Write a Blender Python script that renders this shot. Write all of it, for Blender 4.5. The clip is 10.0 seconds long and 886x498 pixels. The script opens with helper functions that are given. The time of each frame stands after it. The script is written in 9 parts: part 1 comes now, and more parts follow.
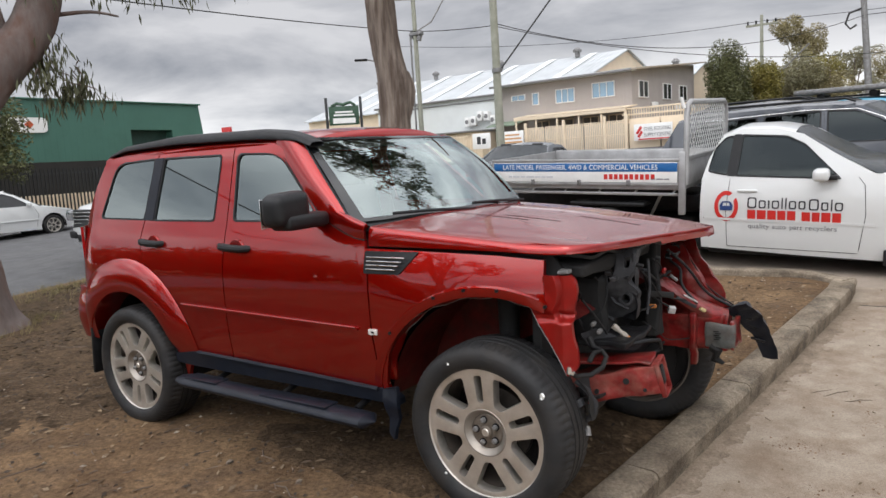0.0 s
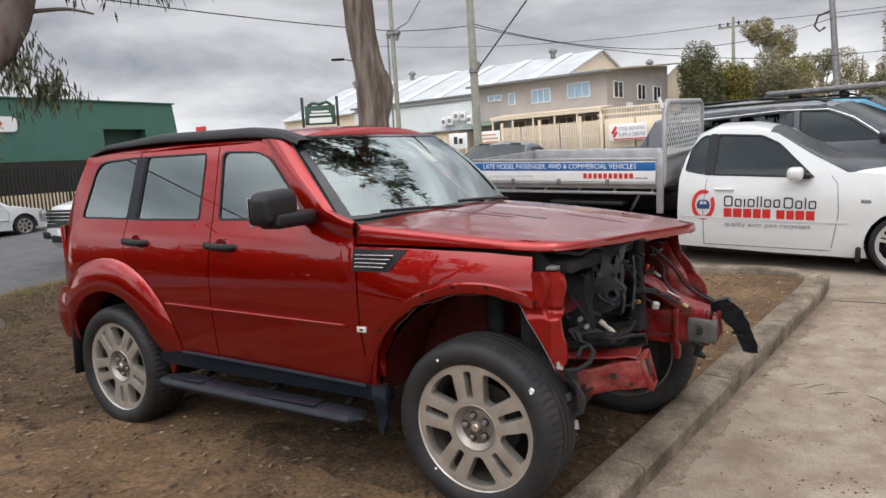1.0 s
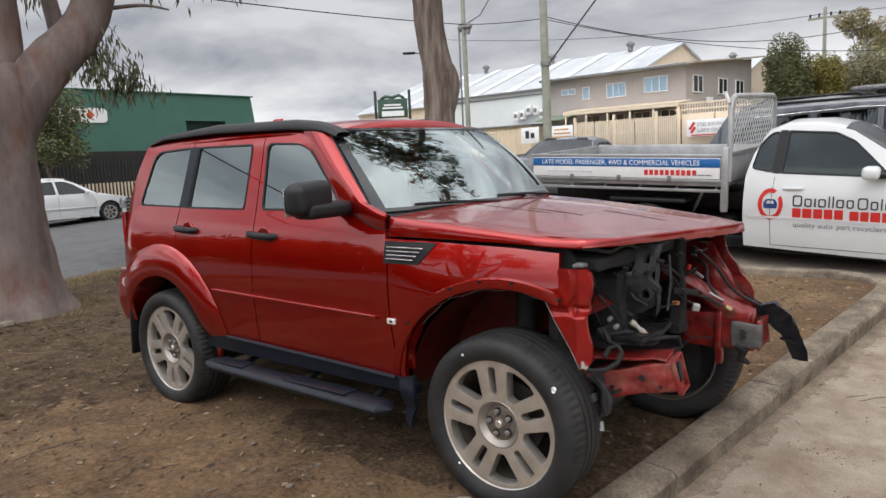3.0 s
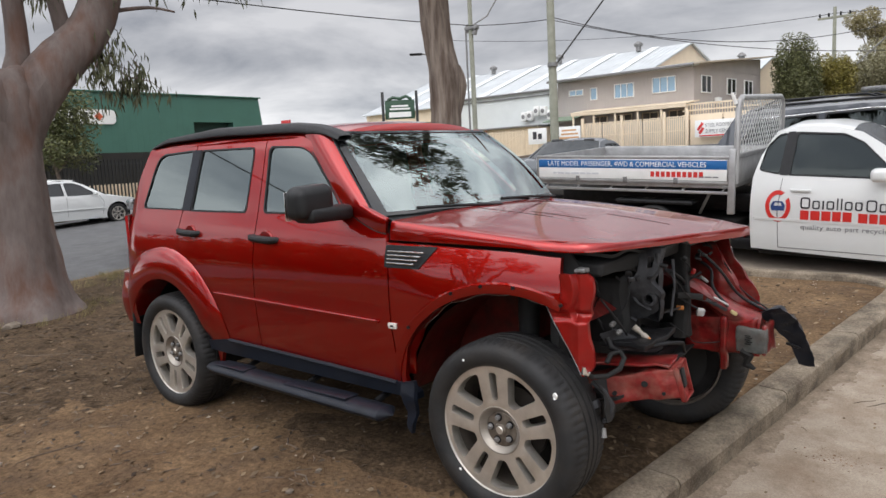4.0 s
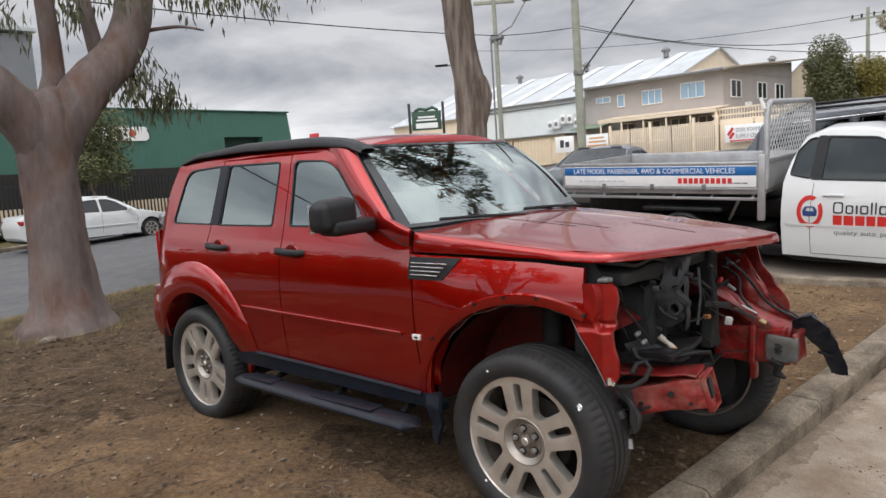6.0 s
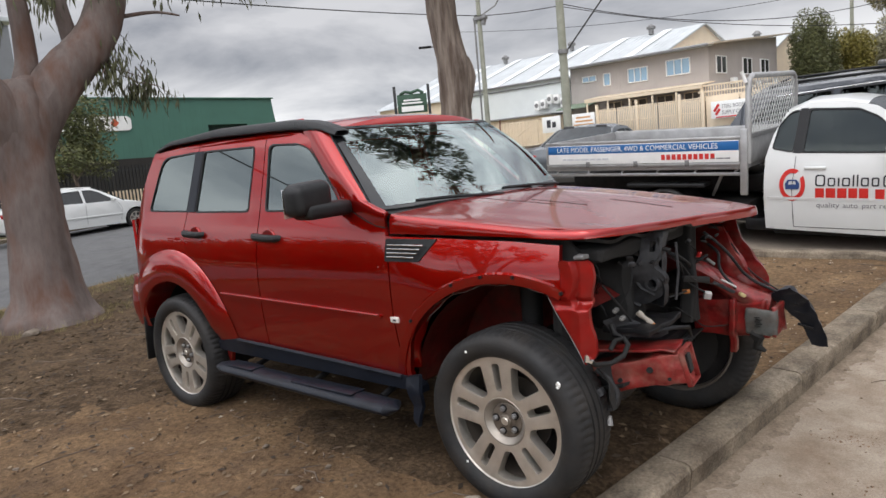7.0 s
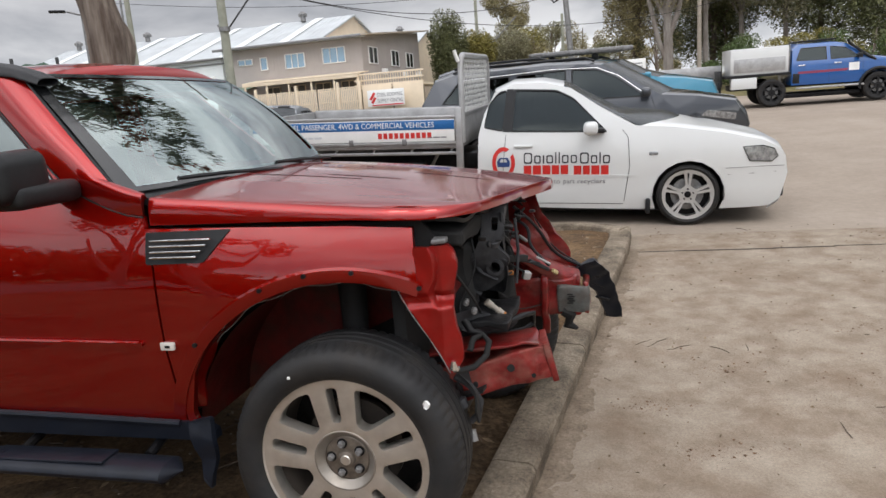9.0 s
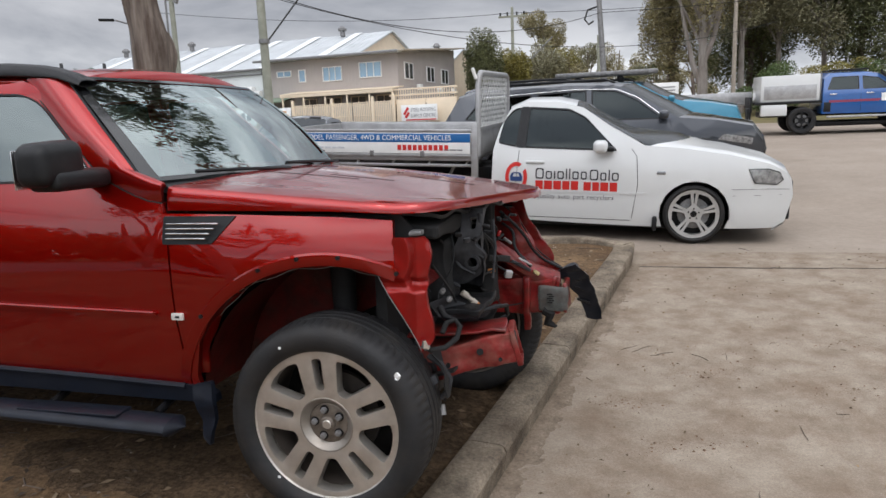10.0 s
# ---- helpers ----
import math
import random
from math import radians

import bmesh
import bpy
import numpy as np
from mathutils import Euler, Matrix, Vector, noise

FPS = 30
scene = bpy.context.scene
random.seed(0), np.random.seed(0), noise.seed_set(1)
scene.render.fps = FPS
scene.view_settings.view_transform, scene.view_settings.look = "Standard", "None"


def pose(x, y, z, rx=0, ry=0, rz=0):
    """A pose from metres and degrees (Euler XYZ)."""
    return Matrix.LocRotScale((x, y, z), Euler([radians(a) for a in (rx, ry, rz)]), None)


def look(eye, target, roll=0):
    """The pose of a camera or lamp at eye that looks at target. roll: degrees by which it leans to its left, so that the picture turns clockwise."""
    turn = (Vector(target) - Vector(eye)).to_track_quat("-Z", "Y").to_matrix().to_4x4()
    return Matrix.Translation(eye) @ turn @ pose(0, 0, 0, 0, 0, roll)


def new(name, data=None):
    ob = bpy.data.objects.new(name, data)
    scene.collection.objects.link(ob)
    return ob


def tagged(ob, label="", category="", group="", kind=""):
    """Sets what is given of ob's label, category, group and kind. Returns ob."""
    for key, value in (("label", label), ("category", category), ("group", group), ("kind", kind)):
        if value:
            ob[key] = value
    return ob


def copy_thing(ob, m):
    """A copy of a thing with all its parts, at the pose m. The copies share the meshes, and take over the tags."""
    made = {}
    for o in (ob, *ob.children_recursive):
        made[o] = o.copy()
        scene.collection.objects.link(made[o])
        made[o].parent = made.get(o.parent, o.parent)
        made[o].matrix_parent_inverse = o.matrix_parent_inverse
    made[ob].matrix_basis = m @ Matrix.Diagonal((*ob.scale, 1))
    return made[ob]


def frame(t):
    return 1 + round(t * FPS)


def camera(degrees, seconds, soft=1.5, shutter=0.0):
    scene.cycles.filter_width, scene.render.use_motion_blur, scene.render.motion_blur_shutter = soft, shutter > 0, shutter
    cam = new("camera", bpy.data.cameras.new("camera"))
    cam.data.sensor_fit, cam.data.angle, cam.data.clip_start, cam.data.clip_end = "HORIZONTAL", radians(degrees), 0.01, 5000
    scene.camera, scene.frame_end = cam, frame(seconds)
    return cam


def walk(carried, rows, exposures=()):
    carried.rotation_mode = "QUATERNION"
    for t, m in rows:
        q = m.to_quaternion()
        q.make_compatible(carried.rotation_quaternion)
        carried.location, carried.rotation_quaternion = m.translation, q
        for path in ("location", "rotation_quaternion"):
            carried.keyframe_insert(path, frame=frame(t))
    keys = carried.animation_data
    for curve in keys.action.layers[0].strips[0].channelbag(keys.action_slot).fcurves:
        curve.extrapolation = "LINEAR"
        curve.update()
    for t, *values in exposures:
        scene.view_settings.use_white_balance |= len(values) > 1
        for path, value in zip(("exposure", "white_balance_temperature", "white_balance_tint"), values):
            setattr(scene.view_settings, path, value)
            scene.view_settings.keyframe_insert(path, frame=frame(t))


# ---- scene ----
cam = camera(64.4, 10.0)
PATH = [
    (0, (1.645, -2.66, 1.636), (0.527, -1.021, 1.387), -3.4),
    (0.5, (1.618, -2.694, 1.644), (0.535, -1.028, 1.417), -3.6),
    (1, (1.61, -2.717, 1.63), (0.548, -1.041, 1.377), -3.4),
    (1.5, (1.648, -2.726, 1.619), (0.621, -1.042, 1.289), -4.0),
    (2, (1.649, -2.73, 1.61), (0.477, -1.139, 1.305), -4.4),
    (2.5, (1.681, -2.677, 1.636), (0.518, -1.077, 1.338), -0.7),
    (3, (1.772, -2.591, 1.617), (0.544, -1.033, 1.358), -2.7),
    (3.2, (1.771, -2.563, 1.622), (0.528, -1.017, 1.364), -2.5),
    (4.3, (1.793, -2.547, 1.632), (0.542, -1.007, 1.38), -3.0),
    (4.5, (1.807, -2.554, 1.635), (0.529, -1.032, 1.407), -3.0),
    (5, (1.805, -2.543, 1.632), (0.515, -1.033, 1.4), -3.6),
    (5.5, (1.802, -2.534, 1.632), (0.508, -1.027, 1.402), -3.4),
    (5.7, (1.798, -2.537, 1.635), (0.493, -1.039, 1.406), -3.2),
    (6.8, (1.855, -2.505, 1.624), (0.552, -1.005, 1.393), -5.8),
    (7, (1.837, -2.465, 1.613), (0.55, -0.958, 1.341), -5.1),
    (7.5, (1.698, -2.355, 1.581), (0.581, -0.723, 1.281), -6.8),
    (8, (1.278, -2.185, 1.572), (0.263, -0.506, 1.187), -5.3),
    (8.5, (1.032, -2.009, 1.528), (0.225, -0.206, 1.213), -4.3),
    (9, (0.9, -2.131, 1.549), (0.458, -0.218, 1.166), -4.3),
    (9.5, (0.914, -2.33, 1.568), (0.366, -0.453, 1.144), -4.5),
    (10, (1.172, -2.407, 1.507), (0.648, -0.506, 1.174), -2.3),
]
walk(cam, [(t, look(eye, target, roll)) for t, eye, target, roll in PATH],
     exposures=((0, 0.09, 6800, 10), (8.0, 0.09, 6800, 10), (9.0, -0.02, 6800, 10), (9.5, -0.08, 6350, 10), (10.0, -0.12, 6600, 10)))

# ---- light ----
world = bpy.data.worlds.new("world")
scene.world = world
world.use_nodes = True
wn, wl = world.node_tree.nodes, world.node_tree.links
wn.clear()
w_out = wn.new("ShaderNodeOutputWorld")
w_bg = wn.new("ShaderNodeBackground")
w_sky = wn.new("ShaderNodeTexSky")
w_sky.sky_type, w_sky.sun_disc = "NISHITA", False
w_sky.sun_elevation, w_sky.sun_rotation = radians(55), radians(150)
w_co = wn.new("ShaderNodeTexCoord")
w_sep = wn.new("ShaderNodeSeparateXYZ")
w_map = wn.new("ShaderNodeMapping")
w_map.inputs["Scale"].default_value = (1.7, 1.7, 5.0)
w_map.inputs["Location"].default_value = (0.3, 0.1, 0.4)
w_noise = wn.new("ShaderNodeTexNoise")
w_noise.inputs["Scale"].default_value = 1.7
w_noise.inputs["Detail"].default_value = 7
w_noise.inputs["Roughness"].default_value = 0.56
w_noise.inputs["Distortion"].default_value = 0.35
w_cloud = wn.new("ShaderNodeValToRGB")
w_cloud.color_ramp.elements[0].position, w_cloud.color_ramp.elements[0].color = 0.36, (0.36, 0.385, 0.45, 1)
w_cloud.color_ramp.elements[1].position, w_cloud.color_ramp.elements[1].color = 0.62, (0.86, 0.88, 0.94, 1)
w_lift = wn.new("ShaderNodeValToRGB")     # an overcast sky is brighter overhead, with a light band low down
w_lift.color_ramp.elements[0].position, w_lift.color_ramp.elements[0].color = 0.0, (2.3, 2.3, 2.25, 1)
w_lift.color_ramp.elements[1].position, w_lift.color_ramp.elements[1].color = 1.0, (2.9, 2.9, 2.9, 1)
w_el = w_lift.color_ramp.elements.new(0.075)
w_el.color = (1.35, 1.35, 1.34, 1)
w_el = w_lift.color_ramp.elements.new(0.14)
w_el.color = (0.90, 0.90, 0.91, 1)
w_el = w_lift.color_ramp.elements.new(0.30)
w_el.color = (0.90, 0.90, 0.90, 1)
w_el = w_lift.color_ramp.elements.new(0.42)
w_el.color = (1.6, 1.6, 1.6, 1)
w_el = w_lift.color_ramp.elements.new(0.58)
w_el.color = (2.6, 2.6, 2.6, 1)
w_mul = wn.new("ShaderNodeMix")
w_mul.data_type, w_mul.blend_type = "RGBA", "MULTIPLY"
w_mul.inputs[0].default_value = 1.0
w_skyscale = wn.new("ShaderNodeMix")
w_skyscale.data_type, w_skyscale.blend_type = "RGBA", "MULTIPLY"
w_skyscale.inputs[0].default_value = 1.0
w_skyscale.inputs[7].default_value = (0.09, 0.09, 0.09, 1)
w_mix = wn.new("ShaderNodeMix")
w_mix.data_type = "RGBA"
w_mix.inputs[0].default_value = 0.9      # nine tenths cloud, one tenth blue showing through
wl.new(w_co.outputs["Generated"], w_map.inputs["Vector"])
wl.new(w_co.outputs["Generated"], w_sep.inputs[0])
wl.new(w_map.outputs[0], w_noise.inputs["Vector"])
wl.new(w_noise.outputs[0], w_cloud.inputs[0])
wl.new(w_sep.outputs[2], w_lift.inputs[0])
wl.new(w_cloud.outputs[0], w_mul.inputs[6])
wl.new(w_lift.outputs[0], w_mul.inputs[7])
wl.new(w_sky.outputs[0], w_skyscale.inputs[6])
wl.new(w_skyscale.outputs[2], w_mix.inputs[6])
wl.new(w_mul.outputs[2], w_mix.inputs[7])
w_side = wn.new("ShaderNodeMapRange")      # thinner cloud towards the sun
w_side.interpolation_type = "SMOOTHSTEP"
w_side.inputs[1].default_value, w_side.inputs[2].default_value = 0.1, -0.8
w_side.inputs[3].default_value, w_side.inputs[4].default_value = 1.0, 2.1
w_fin = wn.new("ShaderNodeMix")
w_fin.data_type, w_fin.blend_type = "RGBA", "MULTIPLY"
w_fin.inputs[0].default_value = 1.0
wl.new(w_sep.outputs[1], w_side.inputs[0])
wl.new(w_mix.outputs[2], w_fin.inputs[6])
wl.new(w_side.outputs[0], w_fin.inputs[7])
wl.new(w_fin.outputs[2], w_bg.inputs[0])
w_bg.inputs[1].default_value = 0.86
wl.new(w_bg.outputs[0], w_out.inputs[0])

sun = new("sun", bpy.data.lights.new("sun", "SUN"))
sun.data.energy, sun.data.angle, sun.data.color = 0.45, radians(18), (1.0, 0.95, 0.88)
sun.matrix_world = look((6, -8, 16), (0, 0, 0))

# ---- materials ----
MATS = {}


def mat(name, color, rough=0.6, metal=0.0, vary=0.0, scale=8.0, bump=0.0, bump_scale=60.0, coat=0.0, spec=0.5, second=None,
        stain=0.0, stain_scale=1.2, stain_color=(0.1, 0.08, 0.06), island=False, coat_rough=0.03, grain=0.0, grain_scale=55.0, stretch=None):
    """A principled surface: colour with two scales of noise, stains, relief."""
    if name in MATS:
        return MATS[name]
    m = bpy.data.materials.new(name)
    m.use_nodes = True
    n, l = m.node_tree.nodes, m.node_tree.links
    b = n["Principled BSDF"]
    b.inputs["Base Color"].default_value = (*color, 1)
    b.inputs["Roughness"].default_value = rough
    b.inputs["Metallic"].default_value = metal
    b.inputs["Specular IOR Level"].default_value = spec
    b.inputs["Coat Weight"].default_value = coat
    b.inputs["Coat Roughness"].default_value = coat_rough
    co = n.new("ShaderNodeTexCoord")
    if stretch:
        mp = n.new("ShaderNodeMapping")
        mp.inputs["Scale"].default_value = stretch
        l.new(co.outputs["Object"], mp.inputs["Vector"])
        place = mp.outputs[0]
    else:
        place = co.outputs["Object"]
    last = None
    if vary or second or stain or island:
        nz = n.new("ShaderNodeTexNoise")
        nz.inputs["Scale"].default_value, nz.inputs["Detail"].default_value, nz.inputs["Roughness"].default_value = scale, 8, 0.62
        l.new(place, nz.inputs["Vector"])
        rp = n.new("ShaderNodeValToRGB")
        c2 = second or tuple(min(1, c * (1 + vary)) for c in color)
        c1 = color if second else tuple(c * (1 - vary) for c in color)
        rp.color_ramp.elements[0].position, rp.color_ramp.elements[0].color = 0.32, (*c1, 1)
        rp.color_ramp.elements[1].position, rp.color_ramp.elements[1].color = 0.68, (*c2, 1)
        l.new(nz.outputs[0], rp.inputs[0])
        last = rp.outputs[0]
        if stain:
            ns = n.new("ShaderNodeTexNoise")
            ns.inputs["Scale"].default_value, ns.inputs["Detail"].default_value, ns.inputs["Roughness"].default_value = stain_scale, 6, 0.6
            l.new(place, ns.inputs["Vector"])
            rs = n.new("ShaderNodeValToRGB")
            rs.color_ramp.elements[0].position, rs.color_ramp.elements[0].color = 0.45, (0, 0, 0, 1)
            rs.color_ramp.elements[1].position, rs.color_ramp.elements[1].color = 0.72, (stain, stain, stain, 1)
            l.new(ns.outputs[0], rs.inputs[0])
            mx = n.new("ShaderNodeMix")
            mx.data_type = "RGBA"
            mx.inputs[7].default_value = (*stain_color, 1)
            l.new(rs.outputs[0], mx.inputs[0])
            l.new(last, mx.inputs[6])
            last = mx.outputs[2]
        if island:
            gi = n.new("ShaderNodeNewGeometry")
            mr = n.new("ShaderNodeMapRange")
            mr.inputs[3].default_value, mr.inputs[4].default_value = 0.55, 1.45
            l.new(gi.outputs["Random Per Island"], mr.inputs[0])
            mu = n.new("ShaderNodeMix")
            mu.data_type, mu.blend_type = "RGBA", "MULTIPLY"
            mu.inputs[0].default_value = 1.0
            l.new(last, mu.inputs[6])
            l.new(mr.outputs[0], mu.inputs[7])
            last = mu.outputs[2]
        if grain:
            ng = n.new("ShaderNodeTexNoise")
            ng.inputs["Scale"].default_value, ng.inputs["Detail"].default_value, ng.inputs["Roughness"].default_value = grain_scale, 5, 0.75
            l.new(co.outputs["Object"], ng.inputs["Vector"])
            mg = n.new("ShaderNodeMapRange")
            mg.inputs[1].default_value, mg.inputs[2].default_value = 0.35, 0.65
            mg.inputs[3].default_value, mg.inputs[4].default_value = 1 - grain, 1 + grain
            l.new(ng.outputs[0], mg.inputs[0])
            mh = n.new("ShaderNodeMix")
            mh.data_type, mh.blend_type = "RGBA", "MULTIPLY"
            mh.inputs[0].default_value = 1.0
            l.new(last, mh.inputs[6])
            l.new(mg.outputs[0], mh.inputs[7])
            last = mh.outputs[2]
        l.new(last, b.inputs["Base Color"])
    if bump:
        nb = n.new("ShaderNodeTexNoise")
        nb.inputs["Scale"].default_value, nb.inputs["Detail"].default_value, nb.inputs["Roughness"].default_value = bump_scale, 6, 0.65
        l.new(place, nb.inputs["Vector"])
        bp = n.new("ShaderNodeBump")
        bp.inputs["Strength"].default_value, bp.inputs["Distance"].default_value = min(1.0, bump), 0.02
        l.new(nb.outputs[0], bp.inputs["Height"])
        l.new(bp.outputs[0], b.inputs["Normal"])
    MATS[name] = m
    return m


def glass_mat(name, tint, base_gloss=0.05):
    """Thin tinted glass: see-through, with mirror reflections that grow at grazing angles."""
    if name in MATS:
        return MATS[name]
    m = bpy.data.materials.new(name)
    m.use_nodes = True
    n, l = m.node_tree.nodes, m.node_tree.links
    n.remove(n["Principled BSDF"])
    tr, gl, fr, mx = n.new("ShaderNodeBsdfTransparent"), n.new("ShaderNodeBsdfGlossy"), n.new("ShaderNodeFresnel"), n.new("ShaderNodeMixShader")
    ad = n.new("ShaderNodeMath")
    ad.inputs[1].default_value = base_gloss
    tr.inputs[0].default_value = (*tint, 1)
    gl.inputs["Roughness"].default_value = 0.01
    gl.inputs["Color"].default_value = (0.84, 0.95, 0.94, 1)
    fr.inputs["IOR"].default_value = 1.52
    l.new(fr.outputs[0], ad.inputs[0])
    l.new(ad.outputs[0], mx.inputs[0])
    l.new(tr.outputs[0], mx.inputs[1])
    l.new(gl.outputs[0], mx.inputs[2])
    l.new(mx.outputs[0], n["Material Output"].inputs[0])
    MATS[name] = m
    return m


RED = mat("red_metallic_paint", (0.30, 0.0042, 0.0020), 0.34, 0.80, vary=0.06, scale=3, coat=1.0, spec=0.05, coat_rough=0.008)
RED.node_tree.nodes["Principled BSDF"].inputs["Specular Tint"].default_value = (0.8, 0.06, 0.05, 1)
RED.node_tree.nodes["Principled BSDF"].inputs["Coat IOR"].default_value = 1.62
# its pink stain stands for thin dust and a painted pale sky sheen
RED_TOP = mat("dusty_red_bonnet_paint", (0.31, 0.0048, 0.0026), 0.38, 0.65, vary=0.06, scale=3, coat=1.0, spec=0.05, coat_rough=0.06, stain=0.22, stain_scale=2.0, stain_color=(0.30, 0.13, 0.11))
RED_TOP.node_tree.nodes["Principled BSDF"].inputs["Coat IOR"].default_value = 1.62
RED_DUSTY = mat("dusty_red_paint", (0.165, 0.010, 0.0095), 0.36, 0.25, vary=0.45, scale=18, stain=0.6, stain_scale=13, stain_color=(0.15, 0.072, 0.052), coat=0.6, coat_rough=0.10, spec=0.2, bump=0.15, bump_scale=40)
LINER_RED = mat("dirty_red_wheel_housing", (0.085, 0.006, 0.005), 0.5, vary=0.5, scale=9, stain=0.75, stain_scale=6, stain_color=(0.05, 0.03, 0.02), bump=0.2, bump_scale=30, spec=0.25)
BLACK = mat("black_plastic", (0.010, 0.0105, 0.0115), 0.45, spec=0.32, vary=0.3, scale=20, bump=0.12, bump_scale=300)
GREY_PLASTIC = mat("grey_blue_plastic", (0.0075, 0.0100, 0.0165), 0.42, spec=0.26, vary=0.25, scale=12, stain=0.12, stain_scale=5, stain_color=(0.045, 0.044, 0.045), bump=0.1, bump_scale=250)
DARK = mat("dark_engine_plastic", (0.006, 0.006, 0.007), 0.42, spec=0.22, vary=0.6, scale=16, stain=0.18, stain_scale=9, stain_color=(0.05, 0.045, 0.04), bump=0.2, bump_scale=80)
DUSTY = mat("dusty_grey_plastic", (0.024, 0.025, 0.028), 0.6, vary=0.55, scale=14, stain=0.45, stain_scale=16, stain_color=(0.075, 0.075, 0.078), spec=0.3, bump=0.2, bump_scale=70)
# near-black for dark parts, and for shade painted into hollows
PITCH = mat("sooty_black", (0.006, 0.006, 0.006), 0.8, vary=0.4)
GREYMETAL = mat("worn_grey_metal", (0.23, 0.23, 0.23), 0.5, 0.5, vary=0.3, scale=18, stain=0.5, stain_scale=8, stain_color=(0.10, 0.08, 0.06), bump=0.2)
CHROME = mat("bright_metal", (0.82, 0.82, 0.82), 0.25, 1.0, vary=0.1)
BARREL = mat("dusty_wheel_barrel", (0.11, 0.092, 0.078), 0.55, 0.3, vary=0.25, scale=9, stain=0.5, stain_scale=7, stain_color=(0.05, 0.04, 0.032))
PALE_BARK = mat("pale_gum_bark", (0.19, 0.165, 0.145), 0.85, second=(0.34, 0.31, 0.285), scale=2.4, stain=0.6, stain_scale=2.0, stain_color=(0.12, 0.085, 0.065), bump=0.5, bump_scale=10, spec=0.1, stretch=(1.3, 1.3, 0.4))
ALLOY = mat("alloy_silver", (0.68, 0.64, 0.58), 0.32, 0.8, vary=0.10, scale=9, stain=0.35, stain_scale=6, stain_color=(0.25, 0.22, 0.18))
ALLOY_BRIGHT = mat("bright_alloy_silver", (0.52, 0.52, 0.51), 0.35, 0.6, vary=0.1, scale=12)
TYRE = mat("tyre_rubber", (0.0165, 0.0165, 0.0170), 0.6, spec=0.3, vary=0.35, scale=10, stain=0.4, stain_scale=7, stain_color=(0.045, 0.036, 0.028), bump=0.15, bump_scale=120)
WHITE = mat("white_paint", (0.62, 0.63, 0.62), 0.3, vary=0.02, scale=2, coat=0.6)
WHITE_FLAT = mat("white_sign_paint", (0.78, 0.78, 0.76), 0.55, vary=0.05, scale=6)
ALU = mat("grey_aluminium", (0.42, 0.42, 0.42), 0.45, 0.6, vary=0.15, scale=7, stain=0.35, stain_scale=4, stain_color=(0.22, 0.20, 0.18))
DIRT = mat("packed_dirt", (0.078, 0.047, 0.026), 0.95, second=(0.200, 0.132, 0.075), scale=1.3, stain=0.8, stain_scale=3.1, stain_color=(0.082, 0.056, 0.038), bump=1.0, bump_scale=20, spec=0.1, grain=0.38, grain_scale=30)
CONCRETE = mat("stained_concrete", (0.232, 0.186, 0.142), 0.9, second=(0.340, 0.286, 0.226), scale=5.5, stain=0.75, stain_scale=3.4, stain_color=(0.165, 0.112, 0.075), bump=0.3, bump_scale=60, spec=0.15, grain=0.16, grain_scale=90)
YARD = mat("smooth_yard_concrete", (0.27, 0.222, 0.178), 0.9, second=(0.345, 0.29, 0.238), scale=0.5, stain=0.35, stain_scale=0.7, stain_color=(0.20, 0.16, 0.125), bump=0.2, bump_scale=30, spec=0.15, grain=0.08, grain_scale=12)
KERB = mat("kerb_concrete", (0.128, 0.100, 0.074), 0.92, second=(0.300, 0.250, 0.190), scale=4, stain=0.8, stain_scale=5, stain_color=(0.065, 0.055, 0.043), bump=0.7, bump_scale=50, spec=0.1, grain=0.3, grain_scale=60)
ASPHALT = mat("asphalt", (0.085, 0.085, 0.087), 0.9, vary=0.25, scale=3, stain=0.3, stain_scale=0.8, stain_color=(0.13, 0.125, 0.12), bump=0.5, bump_scale=90)
GRASS = mat("dry_grass_ground", (0.10, 0.10, 0.045), 0.95, second=(0.20, 0.16, 0.085), scale=1.1, bump=0.8, bump_scale=18, spec=0.1)
BARK = mat("gum_bark", (0.070, 0.050, 0.043), 0.8, second=(0.215, 0.180, 0.168), scale=1.7, stain=0.8, stain_scale=3.2, stain_color=(0.115, 0.052, 0.032), bump=0.7, bump_scale=7, spec=0.15, stretch=(1.3, 1.3, 0.4))
BARK_DARK = mat("dark_gum_bark", (0.075, 0.055, 0.045), 0.9, second=(0.27, 0.225, 0.19), scale=5, stain=0.7, stain_scale=4.0, stain_color=(0.06, 0.036, 0.027), bump=0.9, bump_scale=12, spec=0.1, stretch=(1.5, 1.5, 0.16))
LEAF = mat("gum_leaf", (0.048, 0.056, 0.024), 0.6, second=(0.095, 0.098, 0.045), scale=1.5, island=True)
LEAF_GREEN = mat("green_leaf", (0.055, 0.095, 0.025), 0.6, second=(0.10, 0.14, 0.04), scale=1.3, island=True)
LEAF_HAZE = mat("grey_olive_leaf", (0.16, 0.15, 0.082), 0.6, second=(0.27, 0.25, 0.15), scale=1.3, island=True)
LEAF_OLIVE = mat("olive_leaf", (0.195, 0.165, 0.078), 0.6, second=(0.30, 0.255, 0.13), scale=1.3, island=True)
LEAF_DARK = mat("dark_leaf", (0.072, 0.082, 0.030), 0.6, second=(0.138, 0.142, 0.058), scale=1.3, island=True)
LEAF_YELLOW = mat("yellow_green_leaf", (0.14, 0.125, 0.020), 0.6, second=(0.24, 0.20, 0.05), scale=1.3, island=True)
